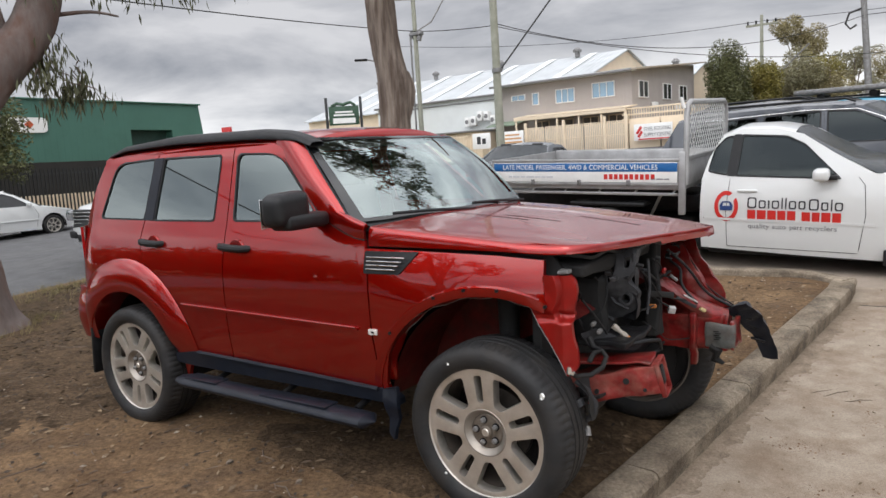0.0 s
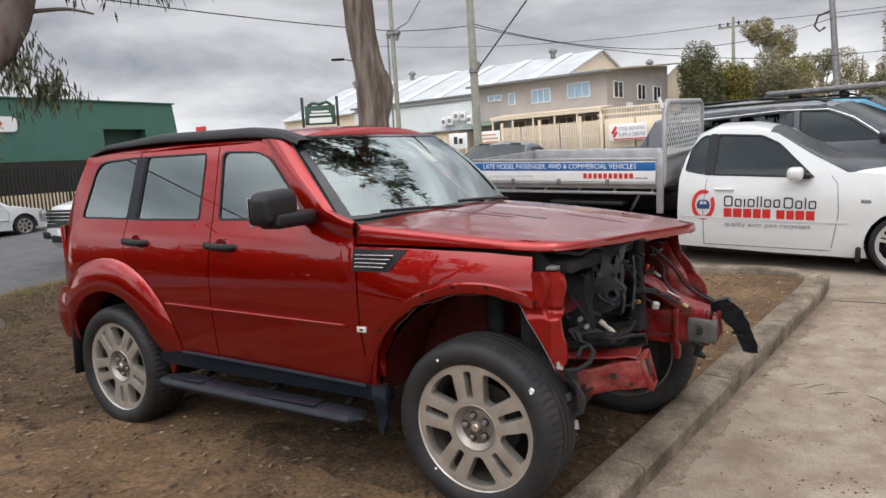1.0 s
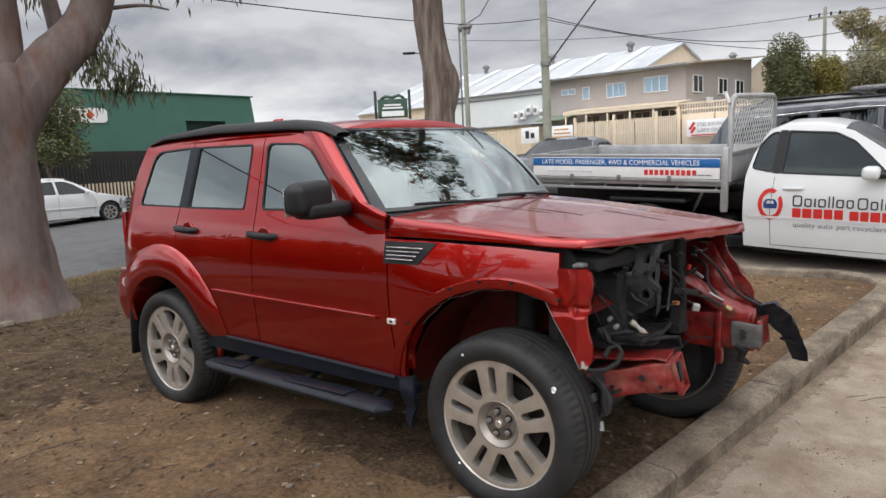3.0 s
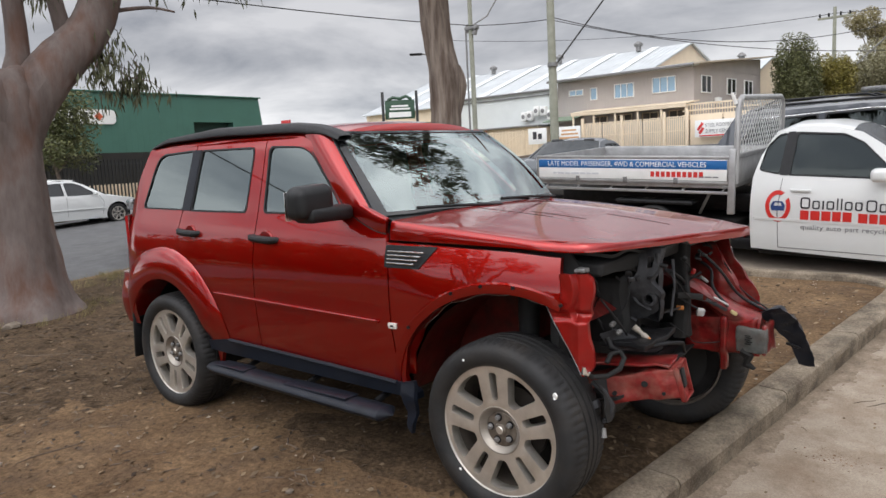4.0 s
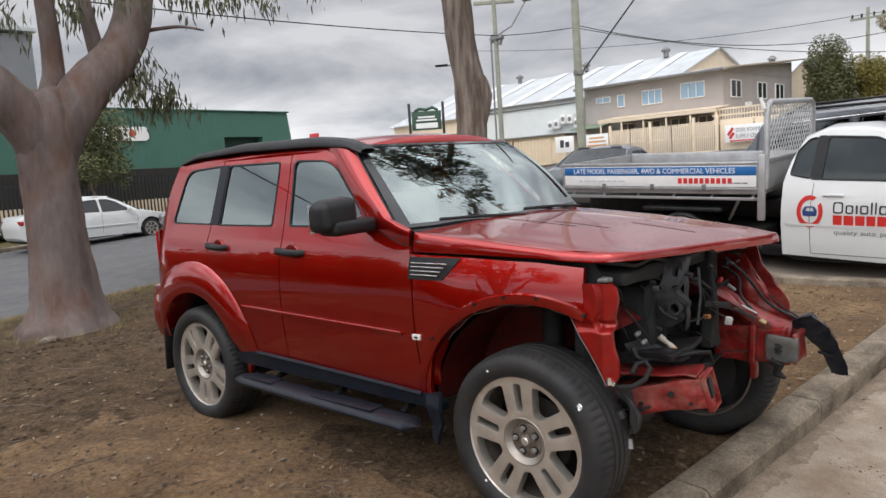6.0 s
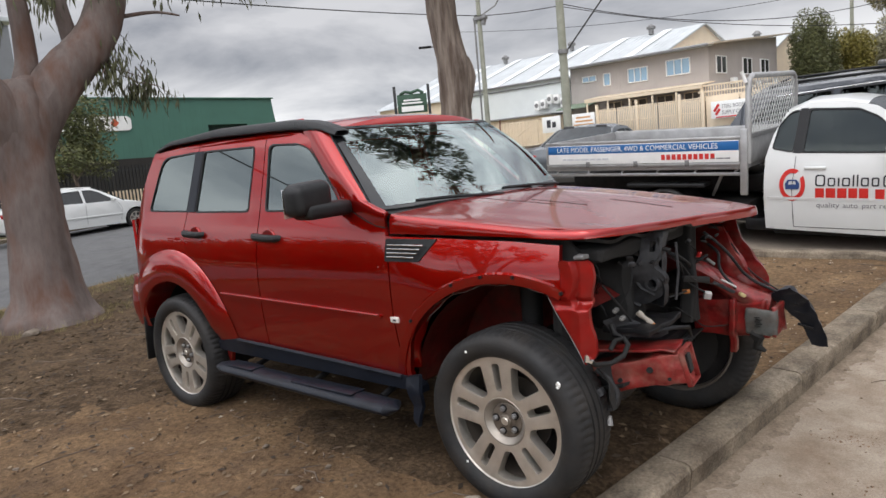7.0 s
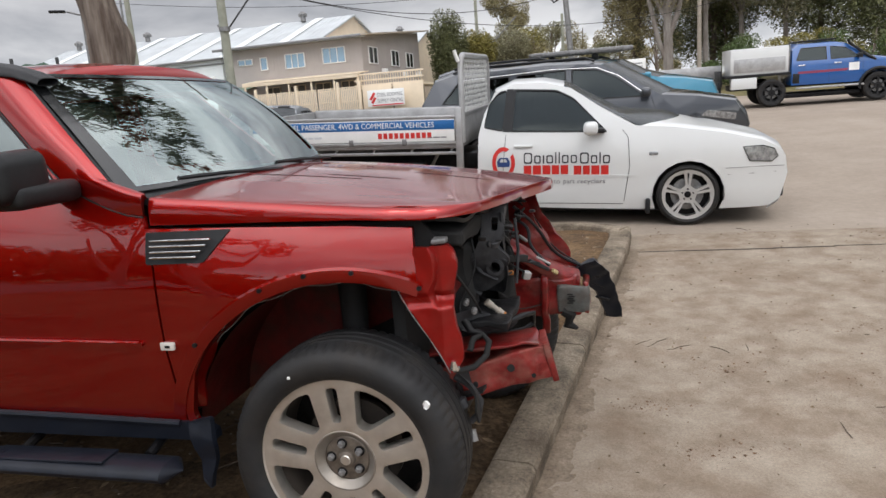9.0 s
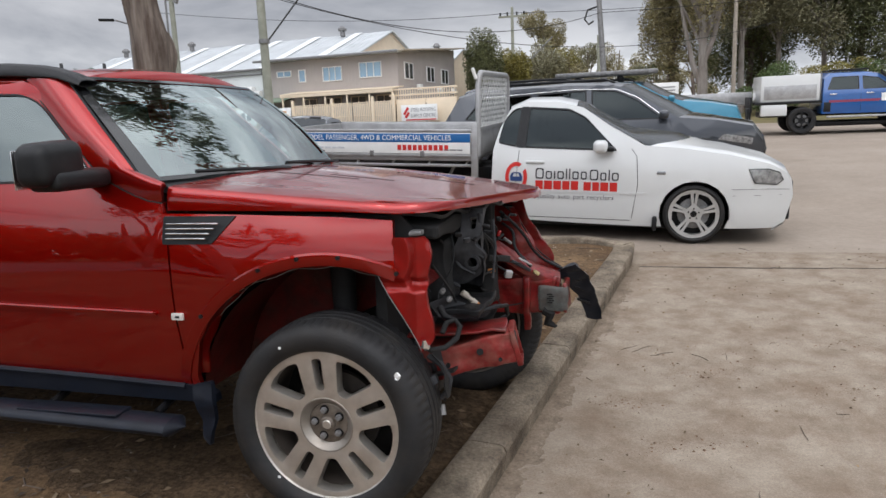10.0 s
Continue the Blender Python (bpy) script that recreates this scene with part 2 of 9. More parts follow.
GREEN_WALL = mat("green_sheet_metal", (0.052, 0.145, 0.110), 0.55, vary=0.1, scale=1.0, stain=0.2, stain_scale=0.5, stain_color=(0.03, 0.09, 0.07))
CREAM = mat("cream_paint", (0.74, 0.615, 0.455), 0.6, vary=0.06, scale=1.5)
GREYWALL = mat("grey_cladding", (0.40, 0.36, 0.335), 0.6, vary=0.06, scale=0.8)
WHITEWALL = mat("white_cladding", (0.62, 0.65, 0.64), 0.6, vary=0.04, scale=1)
ROOF = mat("light_metal_roof", (0.50, 0.525, 0.535), 0.5, 0.1, vary=0.1, scale=0.6)
SKYLIGHT = mat("pale_roof_sheet", (0.78, 0.80, 0.80), 0.4)
TIMBER = mat("weathered_timber", (0.23, 0.24, 0.19), 0.9, second=(0.33, 0.33, 0.27), scale=3, bump=0.4)
WIRE = mat("black_cable", (0.02, 0.02, 0.02), 0.6)
FENCE = mat("black_steel_fence", (0.015, 0.016, 0.017), 0.5)
BLUE_BAND = mat("blue_banner", (0.010, 0.11, 0.32), 0.45, vary=0.05)
RED_INK = mat("red_lettering", (0.55, 0.025, 0.02), 0.45)
BLACK_INK = mat("black_lettering", (0.03, 0.03, 0.035), 0.5)
GREY_INK = mat("grey_lettering", (0.18, 0.18, 0.19), 0.5)
NAVY_INK = mat("navy_lettering", (0.02, 0.05, 0.16), 0.45)
GLASS = glass_mat("clear_windscreen_glass", (0.68, 0.80, 0.765), 0.26)
GLASS_SIDE = glass_mat("grey_tinted_side_glass", (0.32, 0.38, 0.38), 0.19)
FRIT = mat("windscreen_black_edge", (0.012, 0.013, 0.014), 0.12, spec=0.6, coat=0.3, coat_rough=0.02)
GLASS_DARK = glass_mat("tinted_side_glass", (0.10, 0.11, 0.115), 0.0)
GLASS_DULL = mat("dusty_car_glass", (0.018, 0.020, 0.022), 0.18, spec=0.4, vary=0.2)
GLASS_MID = glass_mat("lightly_tinted_glass", (0.42, 0.46, 0.45), 0.09)
SCREEN = mat("shaded_windscreen_glass", (0.035, 0.040, 0.043), 0.22, spec=0.22, vary=0.35, scale=2.5)
CABIN = mat("dark_cabin_trim", (0.045, 0.045, 0.047), 0.8, vary=0.2)
SEAT = mat("grey_seat_cloth", (0.13, 0.13, 0.13), 0.9, vary=0.2, scale=20)
LAMP = mat("clear_lamp_plastic", (0.30, 0.31, 0.32), 0.12, 0.5, vary=0.6, scale=20, coat=1)
REDLAMP = mat("red_lamp_plastic", (0.35, 0.01, 0.01), 0.2, coat=1)
ORANGE = mat("amber_plastic", (0.35, 0.12, 0.02), 0.35)
SUV_GREY = mat("dark_grey_car_paint", (0.040, 0.045, 0.054), 0.30, 0.5, coat=1, coat_rough=0.015, vary=0.03)
SUV_BLACK = mat("blue_black_car_paint", (0.011, 0.015, 0.023), 0.22, 0.4, coat=1, coat_rough=0.012, vary=0.03)
SUV_TEAL = mat("teal_blue_car_paint", (0.02, 0.19, 0.29), 0.3, 0.3, coat=1, vary=0.05)
UTE_BLUE = mat("royal_blue_car_paint", (0.004, 0.075, 0.27), 0.3, 0.1, coat=1, vary=0.05)
CAR_SILVER = mat("silver_grey_car_paint", (0.07, 0.082, 0.092), 0.35, 0.3, coat=1, vary=0.05)


# ---- shape helpers ----
def spline(xs, ys):
    """A smooth curve through the points (xs, ys), as a function of one number."""
    tang = [float(q) for q in np.gradient(np.array(ys, float), np.array(xs, float))]

    def f(x):
        if x <= xs[0]:
            return ys[0] + tang[0] * (x - xs[0]) * 0.0
        if x >= xs[-1]:
            return ys[-1]
        i = max(k for k in range(len(xs) - 1) if xs[k] <= x)
        h = xs[i + 1] - xs[i]
        t = (x - xs[i]) / h
        return ys[i] * (1 + 2 * t) * (1 - t) ** 2 + h * tang[i] * t * (1 - t) ** 2 + ys[i + 1] * t * t * (3 - 2 * t) + h * tang[i + 1] * t * t * (t - 1)
    return f


def join(*geos):
    V, F = [], []
    for v, f in geos:
        o = len(V)
        V += [tuple(p) for p in v]
        F += [tuple(i + o for i in q) for q in f]
    return V, F


def moved(geo, m):
    return [tuple(m @ Vector(p)) for p in geo[0]], geo[1]


def mirrored(geo, y0):
    """The mirror image across the plane y = y0."""
    return [(x, 2 * y0 - y, z) for x, y, z in geo[0]], [tuple(reversed(f)) for f in geo[1]]


def make(name, geo, material, parent=None, label="", sharp=32):
    me = bpy.data.meshes.new(name)
    me.from_pydata([tuple(p) for p in geo[0]], [], [tuple(f) for f in geo[1]])
    me.validate()
    me.shade_smooth()
    me.set_sharp_from_angle(angle=radians(sharp))
    me.materials.append(material)
    ob = new(name, me)
    if parent is not None:
        ob.parent = parent
    return tagged(ob, label)


def eased(ob, width, seg=2, angle=40):
    """Round off an object's sharp edges for good."""
    md = ob.modifiers.new("ease", "BEVEL")
    md.width, md.segments, md.limit_method, md.angle_limit = width, seg, "ANGLE", radians(angle)
    me = bpy.data.meshes.new_from_object(ob.evaluated_get(bpy.context.evaluated_depsgraph_get()))
    ob.modifiers.clear()
    ob.data = me
    me.shade_smooth()
    me.set_sharp_from_angle(angle=radians(50))
    return ob


def thing(name, m=None, label="", category="", group="", kind=""):
    ob = new(name)
    ob.empty_display_size = 0.2
    if m is not None:
        ob.matrix_world = m
    return tagged(ob, label, category, group, kind)


def from_bm(bm):
    bm.verts.index_update()
    geo = [tuple(v.co) for v in bm.verts], [tuple(v.index for v in f.verts) for f in bm.faces]
    bm.free()
    return geo


def box(c, s, bevel=0.0, seg=2, m=None):
    bm = bmesh.new()
    bmesh.ops.create_cube(bm, size=1)
    bmesh.ops.scale(bm, vec=s, verts=bm.verts)
    if bevel:
        bmesh.ops.bevel(bm, geom=bm.edges[:], offset=bevel, segments=seg, profile=0.5, affect="EDGES")
    bmesh.ops.transform(bm, matrix=Matrix.Translation(c) if m is None else Matrix.Translation(c) @ m, verts=bm.verts)
    return from_bm(bm)


def frame_of(d):
    d = Vector(d).normalized()
    a = Vector((0, 0, 1)) if abs(d.z) < 0.9 else Vector((1, 0, 0))
    u = d.cross(a).normalized()
    return u, d.cross(u).normalized()


def tube(points, radii, n=8, caps=True):
    """A round tube along points; one radius or one for each point."""
    pts = [Vector(p) for p in points]
    if not isinstance(radii, (list, tuple)):
        radii = [radii] * len(pts)
    V, F = [], []
    u = None
    for i, p in enumerate(pts):
        d = (pts[min(i + 1, len(pts) - 1)] - pts[max(i - 1, 0)])
        if u is None:
            u, w = frame_of(d)
        else:
            dn = d.normalized()
            u = (u - dn * u.dot(dn)).normalized()
            w = dn.cross(u)
        for k in range(n):
            a = 2 * math.pi * k / n
            V.append(tuple(p + radii[i] * (math.cos(a) * u + math.sin(a) * w)))
    for i in range(len(pts) - 1):
        for k in range(n):
            a, b = i * n + k, i * n + (k + 1) % n
            F.append((a, b, b + n, a + n))
    if caps:
        F.append(tuple(reversed(range(n))))
        F.append(tuple(range((len(pts) - 1) * n, len(pts) * n)))
    return V, F


def lathe(profile, n=48, closed=True):
    """Revolve (r, y) pairs about the y axis."""
    V, F = [], []
    for k in range(n):
        a = 2 * math.pi * k / n
        V += [(r * math.cos(a), y, r * math.sin(a)) for r, y in profile]
    m = len(profile)
    for k in range(n):
        for i in range(m if closed else m - 1):
            j = (i + 1) % m
            a, b = k * m, ((k + 1) % n) * m
            F.append((a + i, a + j, b + j, b + i))
    return V, F


def fillet(poly, r, n=4):
    """Round the corners of a 2D polygon; r is one radius or one for each corner."""
    out = []
    m = len(poly)
    for i in range(m):
        ri = r[i] if isinstance(r, (list, tuple)) else r
        p, a, b = Vector(poly[i]), Vector(poly[i - 1]), Vector(poly[(i + 1) % m])
        da, db = (a - p), (b - p)
        k = min(ri, da.length * 0.45, db.length * 0.45)
        if k < 1e-4:
            out.append(tuple(p))
            continue
        p0, p1 = p + da.normalized() * k, p + db.normalized() * k
        for j in range(n + 1):
            t = j / n
            out.append(tuple((1 - t) ** 2 * p0 + 2 * t * (1 - t) * p + t * t * p1))
    return out


def fill2d(poly, holes=(), step=0.0):
    bm = bmesh.new()
    for loop in (poly, *holes):
        vs = [bm.verts.new((u, v, 0)) for u, v in loop]
        for i in range(len(vs)):
            bm.edges.new((vs[i - 1], vs[i]))
    bmesh.ops.triangle_fill(bm, use_beauty=True, use_dissolve=False, edges=bm.edges[:])
    if step:
        us, vs_ = [p[0] for p in poly], [p[1] for p in poly]
        for k in range(math.floor(min(us) / step) + 1, math.ceil(max(us) / step)):
            bmesh.ops.bisect_plane(bm, geom=bm.verts[:] + bm.edges[:] + bm.faces[:], plane_co=(k * step, 0, 0), plane_no=(1, 0, 0), dist=1e-5)
        for k in range(math.floor(min(vs_) / step) + 1, math.ceil(max(vs_) / step)):
            bmesh.ops.bisect_plane(bm, geom=bm.verts[:] + bm.edges[:] + bm.faces[:], plane_co=(0, k * step, 0), plane_no=(0, 1, 0), dist=1e-5)
    bmesh.ops.recalc_face_normals(bm, faces=bm.faces[:])
    for f in bm.faces:
        if f.normal.z < 0:
            f.normal_flip()
    return bm


def panel(poly, f, thick, holes=(), step=0.05):
    """A curved sheet: a 2D outline with holes, carried into space by f(u, v); thick is the way and depth of its back."""
    bm = fill2d(poly, holes, step)
    bm.verts.index_update()
    flat = [(v.co.x, v.co.y) for v in bm.verts]
    faces = [tuple(v.index for v in q.verts) for q in bm.faces]
    rim = [(e.verts[0].index, e.verts[1].index) for e in bm.edges if len(e.link_faces) == 1]
    side = {}
    for q in bm.faces:
        for lp in q.loops:
            side[(lp.vert.index, lp.link_loop_next.vert.index)] = True
    bm.free()
    V = [Vector(f(u, v)) for u, v in flat]
    th = Vector(thick)
    k = len(V)
    F = list(faces) + [tuple(i + k for i in reversed(q)) for q in faces]
    for a, b in rim:
        if (a, b) not in side:
            a, b = b, a
        F.append((b, a, a + k, b + k))
    geo = [tuple(p) for p in V] + [tuple(p + th) for p in V], F
    q = faces[0]
    nrm = (V[q[1]] - V[q[0]]).cross(V[q[2]] - V[q[0]])
    if nrm.dot(th) > 0:
        geo = geo[0], [tuple(reversed(x)) for x in F]
    return geo


def sheet(f, nu, nv, thick=None):
    """A grid surface f(u, v) for u, v in 0..1; with thick, a slab."""
    V = [tuple(f(i / nu, j / nv)) for i in range(nu + 1) for j in range(nv + 1)]
    F = [(i * (nv + 1) + j, (i + 1) * (nv + 1) + j, (i + 1) * (nv + 1) + j + 1, i * (nv + 1) + j + 1) for i in range(nu) for j in range(nv)]
    if thick is not None:
        k = len(V)
        V += [(x + thick[0], y + thick[1], z + thick[2]) for x, y, z in V]
        G = [tuple(reversed([i + k for i in q])) for q in F]
        W = nv + 1
        rim = [(i * W, (i + 1) * W) for i in range(nu)] + [((i + 1) * W + nv, i * W + nv) for i in range(nu)]
        rim += [(j + 1, j) for j in range(nv)] + [(nu * W + j, nu * W + j + 1) for j in range(nv)]
        F = F + G + [(b, a, a + k, b + k) for a, b in rim]
    return V, F


def arc(cx, cz, r, a0, a1, n=14):
    return [(cx + r * math.cos(radians(a0 + (a1 - a0) * i / n)), cz + r * math.sin(radians(a0 + (a1 - a0) * i / n))) for i in range(n + 1)]


def flat_text(body, size, depth=0.002, spacing=1.0, width=None):
    """Lettering in the x-z plane, read from -y, as plain mesh geometry that starts at the origin."""
    cu = bpy.data.curves.new("lettering", "FONT")
    cu.body, cu.size, cu.extrude, cu.space_character = body, size, depth, spacing
    cu.resolution_u = 3
    ob = bpy.data.objects.new("lettering", cu)
    scene.collection.objects.link(ob)
    me = bpy.data.meshes.new_from_object(ob.evaluated_get(bpy.context.evaluated_depsgraph_get()))
    V = [tuple(v.co) for v in me.vertices]
    F = [tuple(p.vertices) for p in me.polygons]
    bpy.data.objects.remove(ob)
    bpy.data.curves.remove(cu)
    bpy.data.meshes.remove(me)
    k = 1.0
    if width:
        k = width / (max(p[0] for p in V) - min(p[0] for p in V))
    return [(x * k, -z, y) for x, y, z in V], F


def bars(widths, height, gap, depth=0.003, seed=1):
    """A row of plain blocks in the x-z plane, in place of lettering that is not to be read."""
    geos, x = [], 0.0
    for w in widths:
        geos.append(box((x + w / 2, 0, height / 2), (w, depth, height)))
        x += w + gap
    return join(*geos)


def smooth(a, b, x):
    t = max(0.0, min(1.0, (x - a) / (b - a)))
    return t * t * (3 - 2 * t)


# ---- ground ----
def slab(y):
    """Height of the concrete, which climbs away from the kerb."""
    if y < 0:
        return -0.186 + 0.025 * y
    return -0.186 + 0.0702 * y if y < 5 else 0.165 + 0.045 * (y - 5)


def yard(x, y):
    """The yard beyond the kerb also climbs a little towards the street."""
    return slab(y) - 0.035 * smooth(5.2, 5.9, y) * smooth(9.5, 8.2, y) - 0.042 * smooth(4.9, 6.2, y) * (max(-3.2, min(x, 2.6)) - 1.9)


def kerb_x(y):
    return 0.486 + 0.150 * y


def kerb_top(y):
    return -0.035 + (0.070 if y > 0 else 0.035) * y


def dirt_z(x, y):
    near = 0.02 * min(0, y) + 0.27 * smooth(1.7, 5.1, y)
    far = 0.9 * slab(y) + 0.05
    z = near + (far - near) * smooth(-5.0, -9.3, x)
    if x < kerb_x(y):
        z -= 0.075 * smooth(0.75, 0.12, kerb_x(y) - x) * smooth(2.4, 1.2, y)
    z -= 0.045 * math.exp(-((x - 0.05) ** 2 + (y - 0.1) ** 2) / 0.16)
    return z + 0.018 * noise.noise((x * 0.9, y * 0.9, 3.1)) + 0.006 * noise.noise((x * 4.2, y * 4.2, 1.7)) - 0.0


def patch(x0, x1, y0, y1, zf, nx, ny):
    """A grid sheet between x0(y) and x1(y)."""
    def f(u, v):
        y = y0 + (y1 - y0) * v
        a, b = x0(y), x1(y)
        x = a + (b - a) * u
        return (x, y, zf(x, y))
    return sheet(f, nx, ny)


def base_z(x, y):
    return slab(max(-40, min(y, 60))) - 0.06 - 0.2 * smooth(-20, -10, y) * smooth(33, 28, y) - 0.25 * (smooth(0, -30, y)) - 0.14 * smooth(-9.5, -14, x)


tagged(make("ground", patch(lambda y: -420, lambda y: 420, -420, 420, base_z, 60, 240), GRASS), "dry grass and dirt ground reaching the horizon", "ground", kind="structure")
tagged(make("dirt_verge", patch(lambda y: -9.45, lambda y: kerb_x(y) - 0.10, -9, 5.1, dirt_z, 130, 150), DIRT),
       "bare brown packed dirt verge inside a concrete kerb", "dirt", kind="structure")


def wavy(x, y):
    return yard(x, y) + 0.006 * noise.noise((x * 0.8, y * 0.8, 0)) + 0.002 * noise.noise((x * 5, y * 5, 0))


SOIL_AND_SHADE = mat("dark_leafy_soil", (0.036, 0.024, 0.014), 0.95, second=(0.098, 0.066, 0.040), scale=3.5, stain=0.6, stain_scale=9, stain_color=(0.14, 0.095, 0.06), bump=1.0, bump_scale=24, spec=0.1, grain=0.4, grain_scale=36)


def soil_shade_z(x, y):
    """Dark soil that thickens towards the gum, plus painted shade below the car; it runs out raggedly on the dirt."""
    # the two exp() terms paint the car's shade on the ground in soil brown
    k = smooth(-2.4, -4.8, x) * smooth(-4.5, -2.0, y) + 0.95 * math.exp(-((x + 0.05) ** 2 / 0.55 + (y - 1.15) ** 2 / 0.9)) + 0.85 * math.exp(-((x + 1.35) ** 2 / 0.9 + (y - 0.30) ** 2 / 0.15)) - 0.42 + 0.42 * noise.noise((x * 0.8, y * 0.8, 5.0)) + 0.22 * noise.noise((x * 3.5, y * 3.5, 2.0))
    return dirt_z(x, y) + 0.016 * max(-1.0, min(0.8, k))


tagged(make("leafy_soil", patch(lambda y: -9.2, lambda y: kerb_x(y) - 0.20, -4.5, 4.7, soil_shade_z, 150, 150), SOIL_AND_SHADE), "dark leafy soil round the gum, and shade painted in soil brown below the wreck", "soil", kind="structure")
tagged(make("pavement_front", patch(lambda y: kerb_x(y) - 0.19, lambda y: 22, -14, 5.16, wavy, 110, 130), CONCRETE), "worn stained concrete driveway slab", "concrete", kind="structure")
SILT = mat("gutter_silt", (0.160, 0.123, 0.090), 0.95, second=(0.265, 0.213, 0.163), scale=9, bump=0.5, bump_scale=50, spec=0.1, grain=0.25, grain_scale=60)


def silt_z(x, y):
    """Silt drifted against the kerb, running out raggedly on the slab."""
    d = x - kerb_x(y)
    k = 1 - d / (0.085 + 0.05 * noise.noise((x * 1.5, y * 1.1, 8.0))) + 0.6 * noise.noise((x * 9, y * 6, 4.0)) + 0.7 * noise.noise((x * 30, y * 22, 1.0))
    return wavy(x, y) + 0.008 * max(-0.8, min(0.7, k))


tagged(make("gutter_silt", patch(lambda y: kerb_x(y) - 0.03, lambda y: kerb_x(y) + 0.34, -5.5, 4.6, silt_z, 34, 420), SILT), "brown silt drifted along the foot of the kerb", "silt", kind="structure")
tagged(make("pavement_back", patch(lambda y: -9.4, lambda y: 30, 5.155, 30.0, wavy, 130, 70), YARD), "worn concrete yard rising to the street", "concrete", kind="structure")
tagged(make("road", patch(lambda y: -22.5, lambda y: -9.35, -70, 80, lambda x, y: slab(y) - 0.02 - 0.14 * smooth(-10, -20, x), 16, 150), ASPHALT),
       "grey asphalt street", "road", kind="structure")


def kerb_piece(p0, p1, inward, width=0.21, depth=0.30):
    """One kerb stone from p0 to p1 (its outer top edge), rounded, with a joint left at each end."""
    p0, p1 = Vector(p0), Vector(p1)
    d = (p1 - p0)
    L = d.length
    d.normalize()
    nrm = Vector((inward[0], inward[1], 0)).normalized()
    prof = [(0.035, -depth), (0.012, -0.10), (0.002, -0.035), (0.014, -0.010), (0.035, 0.0), (width - 0.03, 0.004), (width - 0.008, -0.006), (width, -0.03), (width, -depth)]
    n = max(2, int(L / 0.12))
    V, F = [], []
    for i in range(n + 1):
        s = 0.006 + (L - 0.012) * i / n
        for a, z in prof:
            c = p0 + d * s + nrm * a
            wob = 0.006 * noise.noise((c.x * 6, c.y * 6, z * 9)) if z > -0.2 else 0
            V.append((c.x + wob, c.y, c.z + z + wob))
    m = len(prof)
    for i in range(n):
        for k in range(m - 1):
            F.append((i * m + k, i * m + k + 1, (i + 1) * m + k + 1, (i + 1) * m + k))
    F += [tuple(range(m - 1, -1, -1)), tuple(range(n * m, n * m + m))]
    return V, F


kerb = thing("kerb", label="weathered concrete kerb with open joints round the dirt", category="kerb", kind="structure")
KY = [-6.2, -4.9, -3.4, -2.0, -0.62, 0.70, 2.0, 3.3, 4.55]
for a, b in zip(KY, KY[1:]):
    make("kerb_stone", kerb_piece((kerb_x(a), a, kerb_top(a)), (kerb_x(b), b, kerb_top(b)), (-1, 0.12)), KERB, kerb)
far_line = [(kerb_x(4.55), 4.55), (1.18, 4.92), (0.72, 5.22), (-0.9, 5.20), (-2.6, 5.18), (-4.4, 5.16), (-6.4, 5.14), (-8.4, 5.10)]
for (ax, ay), (bx, by) in zip(far_line, far_line[1:]):
    inn = Vector((-(by - ay), bx - ax))
    make("kerb_stone", kerb_piece((ax, ay, kerb_top(ay)), (bx, by, kerb_top(by)), inn), KERB, kerb)
for xk, yk0, yk1 in ((-22.5, -60, 80),):
    make("kerb_stone", kerb_piece((xk, yk0, slab(yk0) - 0.03), (xk, 5, slab(5) - 0.03), (-1, 0)), KERB, kerb)
    make("kerb_stone", kerb_piece((xk, 5, slab(5) - 0.03), (xk, yk1, slab(yk1) - 0.03), (-1, 0)), KERB, kerb)

# ---- the red car ----
YC = 0.875                                 # its middle line; the near side faces -y
WB = -2.763


SIDE = spline([0.25, 0.45, 0.62, 0.80, 0.90, 0.97, 1.03, 1.08, 1.13, 1.18, 1.26, 1.31, 1.38, 1.52, 1.65, 1.72, 1.80, 1.84], [0.075, 0.044, 0.021, 0.007, 0.006, 0.0072, 0.0105, 0.0165, 0.025, 0.036, 0.058, 0.074, 0.0921, 0.1283, 0.1619, 0.180, 0.230, 0.30])


def side_y(x, z):
    """How far in the near side lies at a height, with the taper of nose and tail."""
    y = SIDE(z)
    if x > -0.75:
        y += 0.085 * ((x + 0.75) / 1.02) ** 2 + 0.17 * smooth(-0.66, -0.30, x) * max(0.0, z - 0.90) ** 1.5
    if x < -3.15:
        k = min(0.36, -3.15 - x)
        y += 0.37 - math.sqrt(max(0.0, 0.37 ** 2 - k * k))
    return y


def on_side(out=0.0):
    return lambda x, z: (x, side_y(x, z) - out, z)


red_car = thing("wrecked_suv", Matrix.Identity(4), "red metallic wagon with its smashed front end stripped, parked on dirt", "car")


def both(name, geo, material, parent=red_car, label="", sharp=32):
    """The near part and its mirror on the far side."""
    a = make(name, geo, material, parent, label, sharp)
    make(name, mirrored(geo, YC), material, parent, label, sharp)
    return a


IN = (0, 0.025, 0)
ARCH_R = arc(WB, 0.375, 0.515, -5, 185, 18)
ARCH_F = [(-0.555, 0.475)] + [(0.0 + r * math.cos(radians(a)), 0.375 + r * math.sin(radians(a))) for a, r in ((165, 0.585), (150, 0.61), (135, 0.625), (120, 0.632), (105, 0.635), (90, 0.635), (78, 0.635), (66, 0.632))]
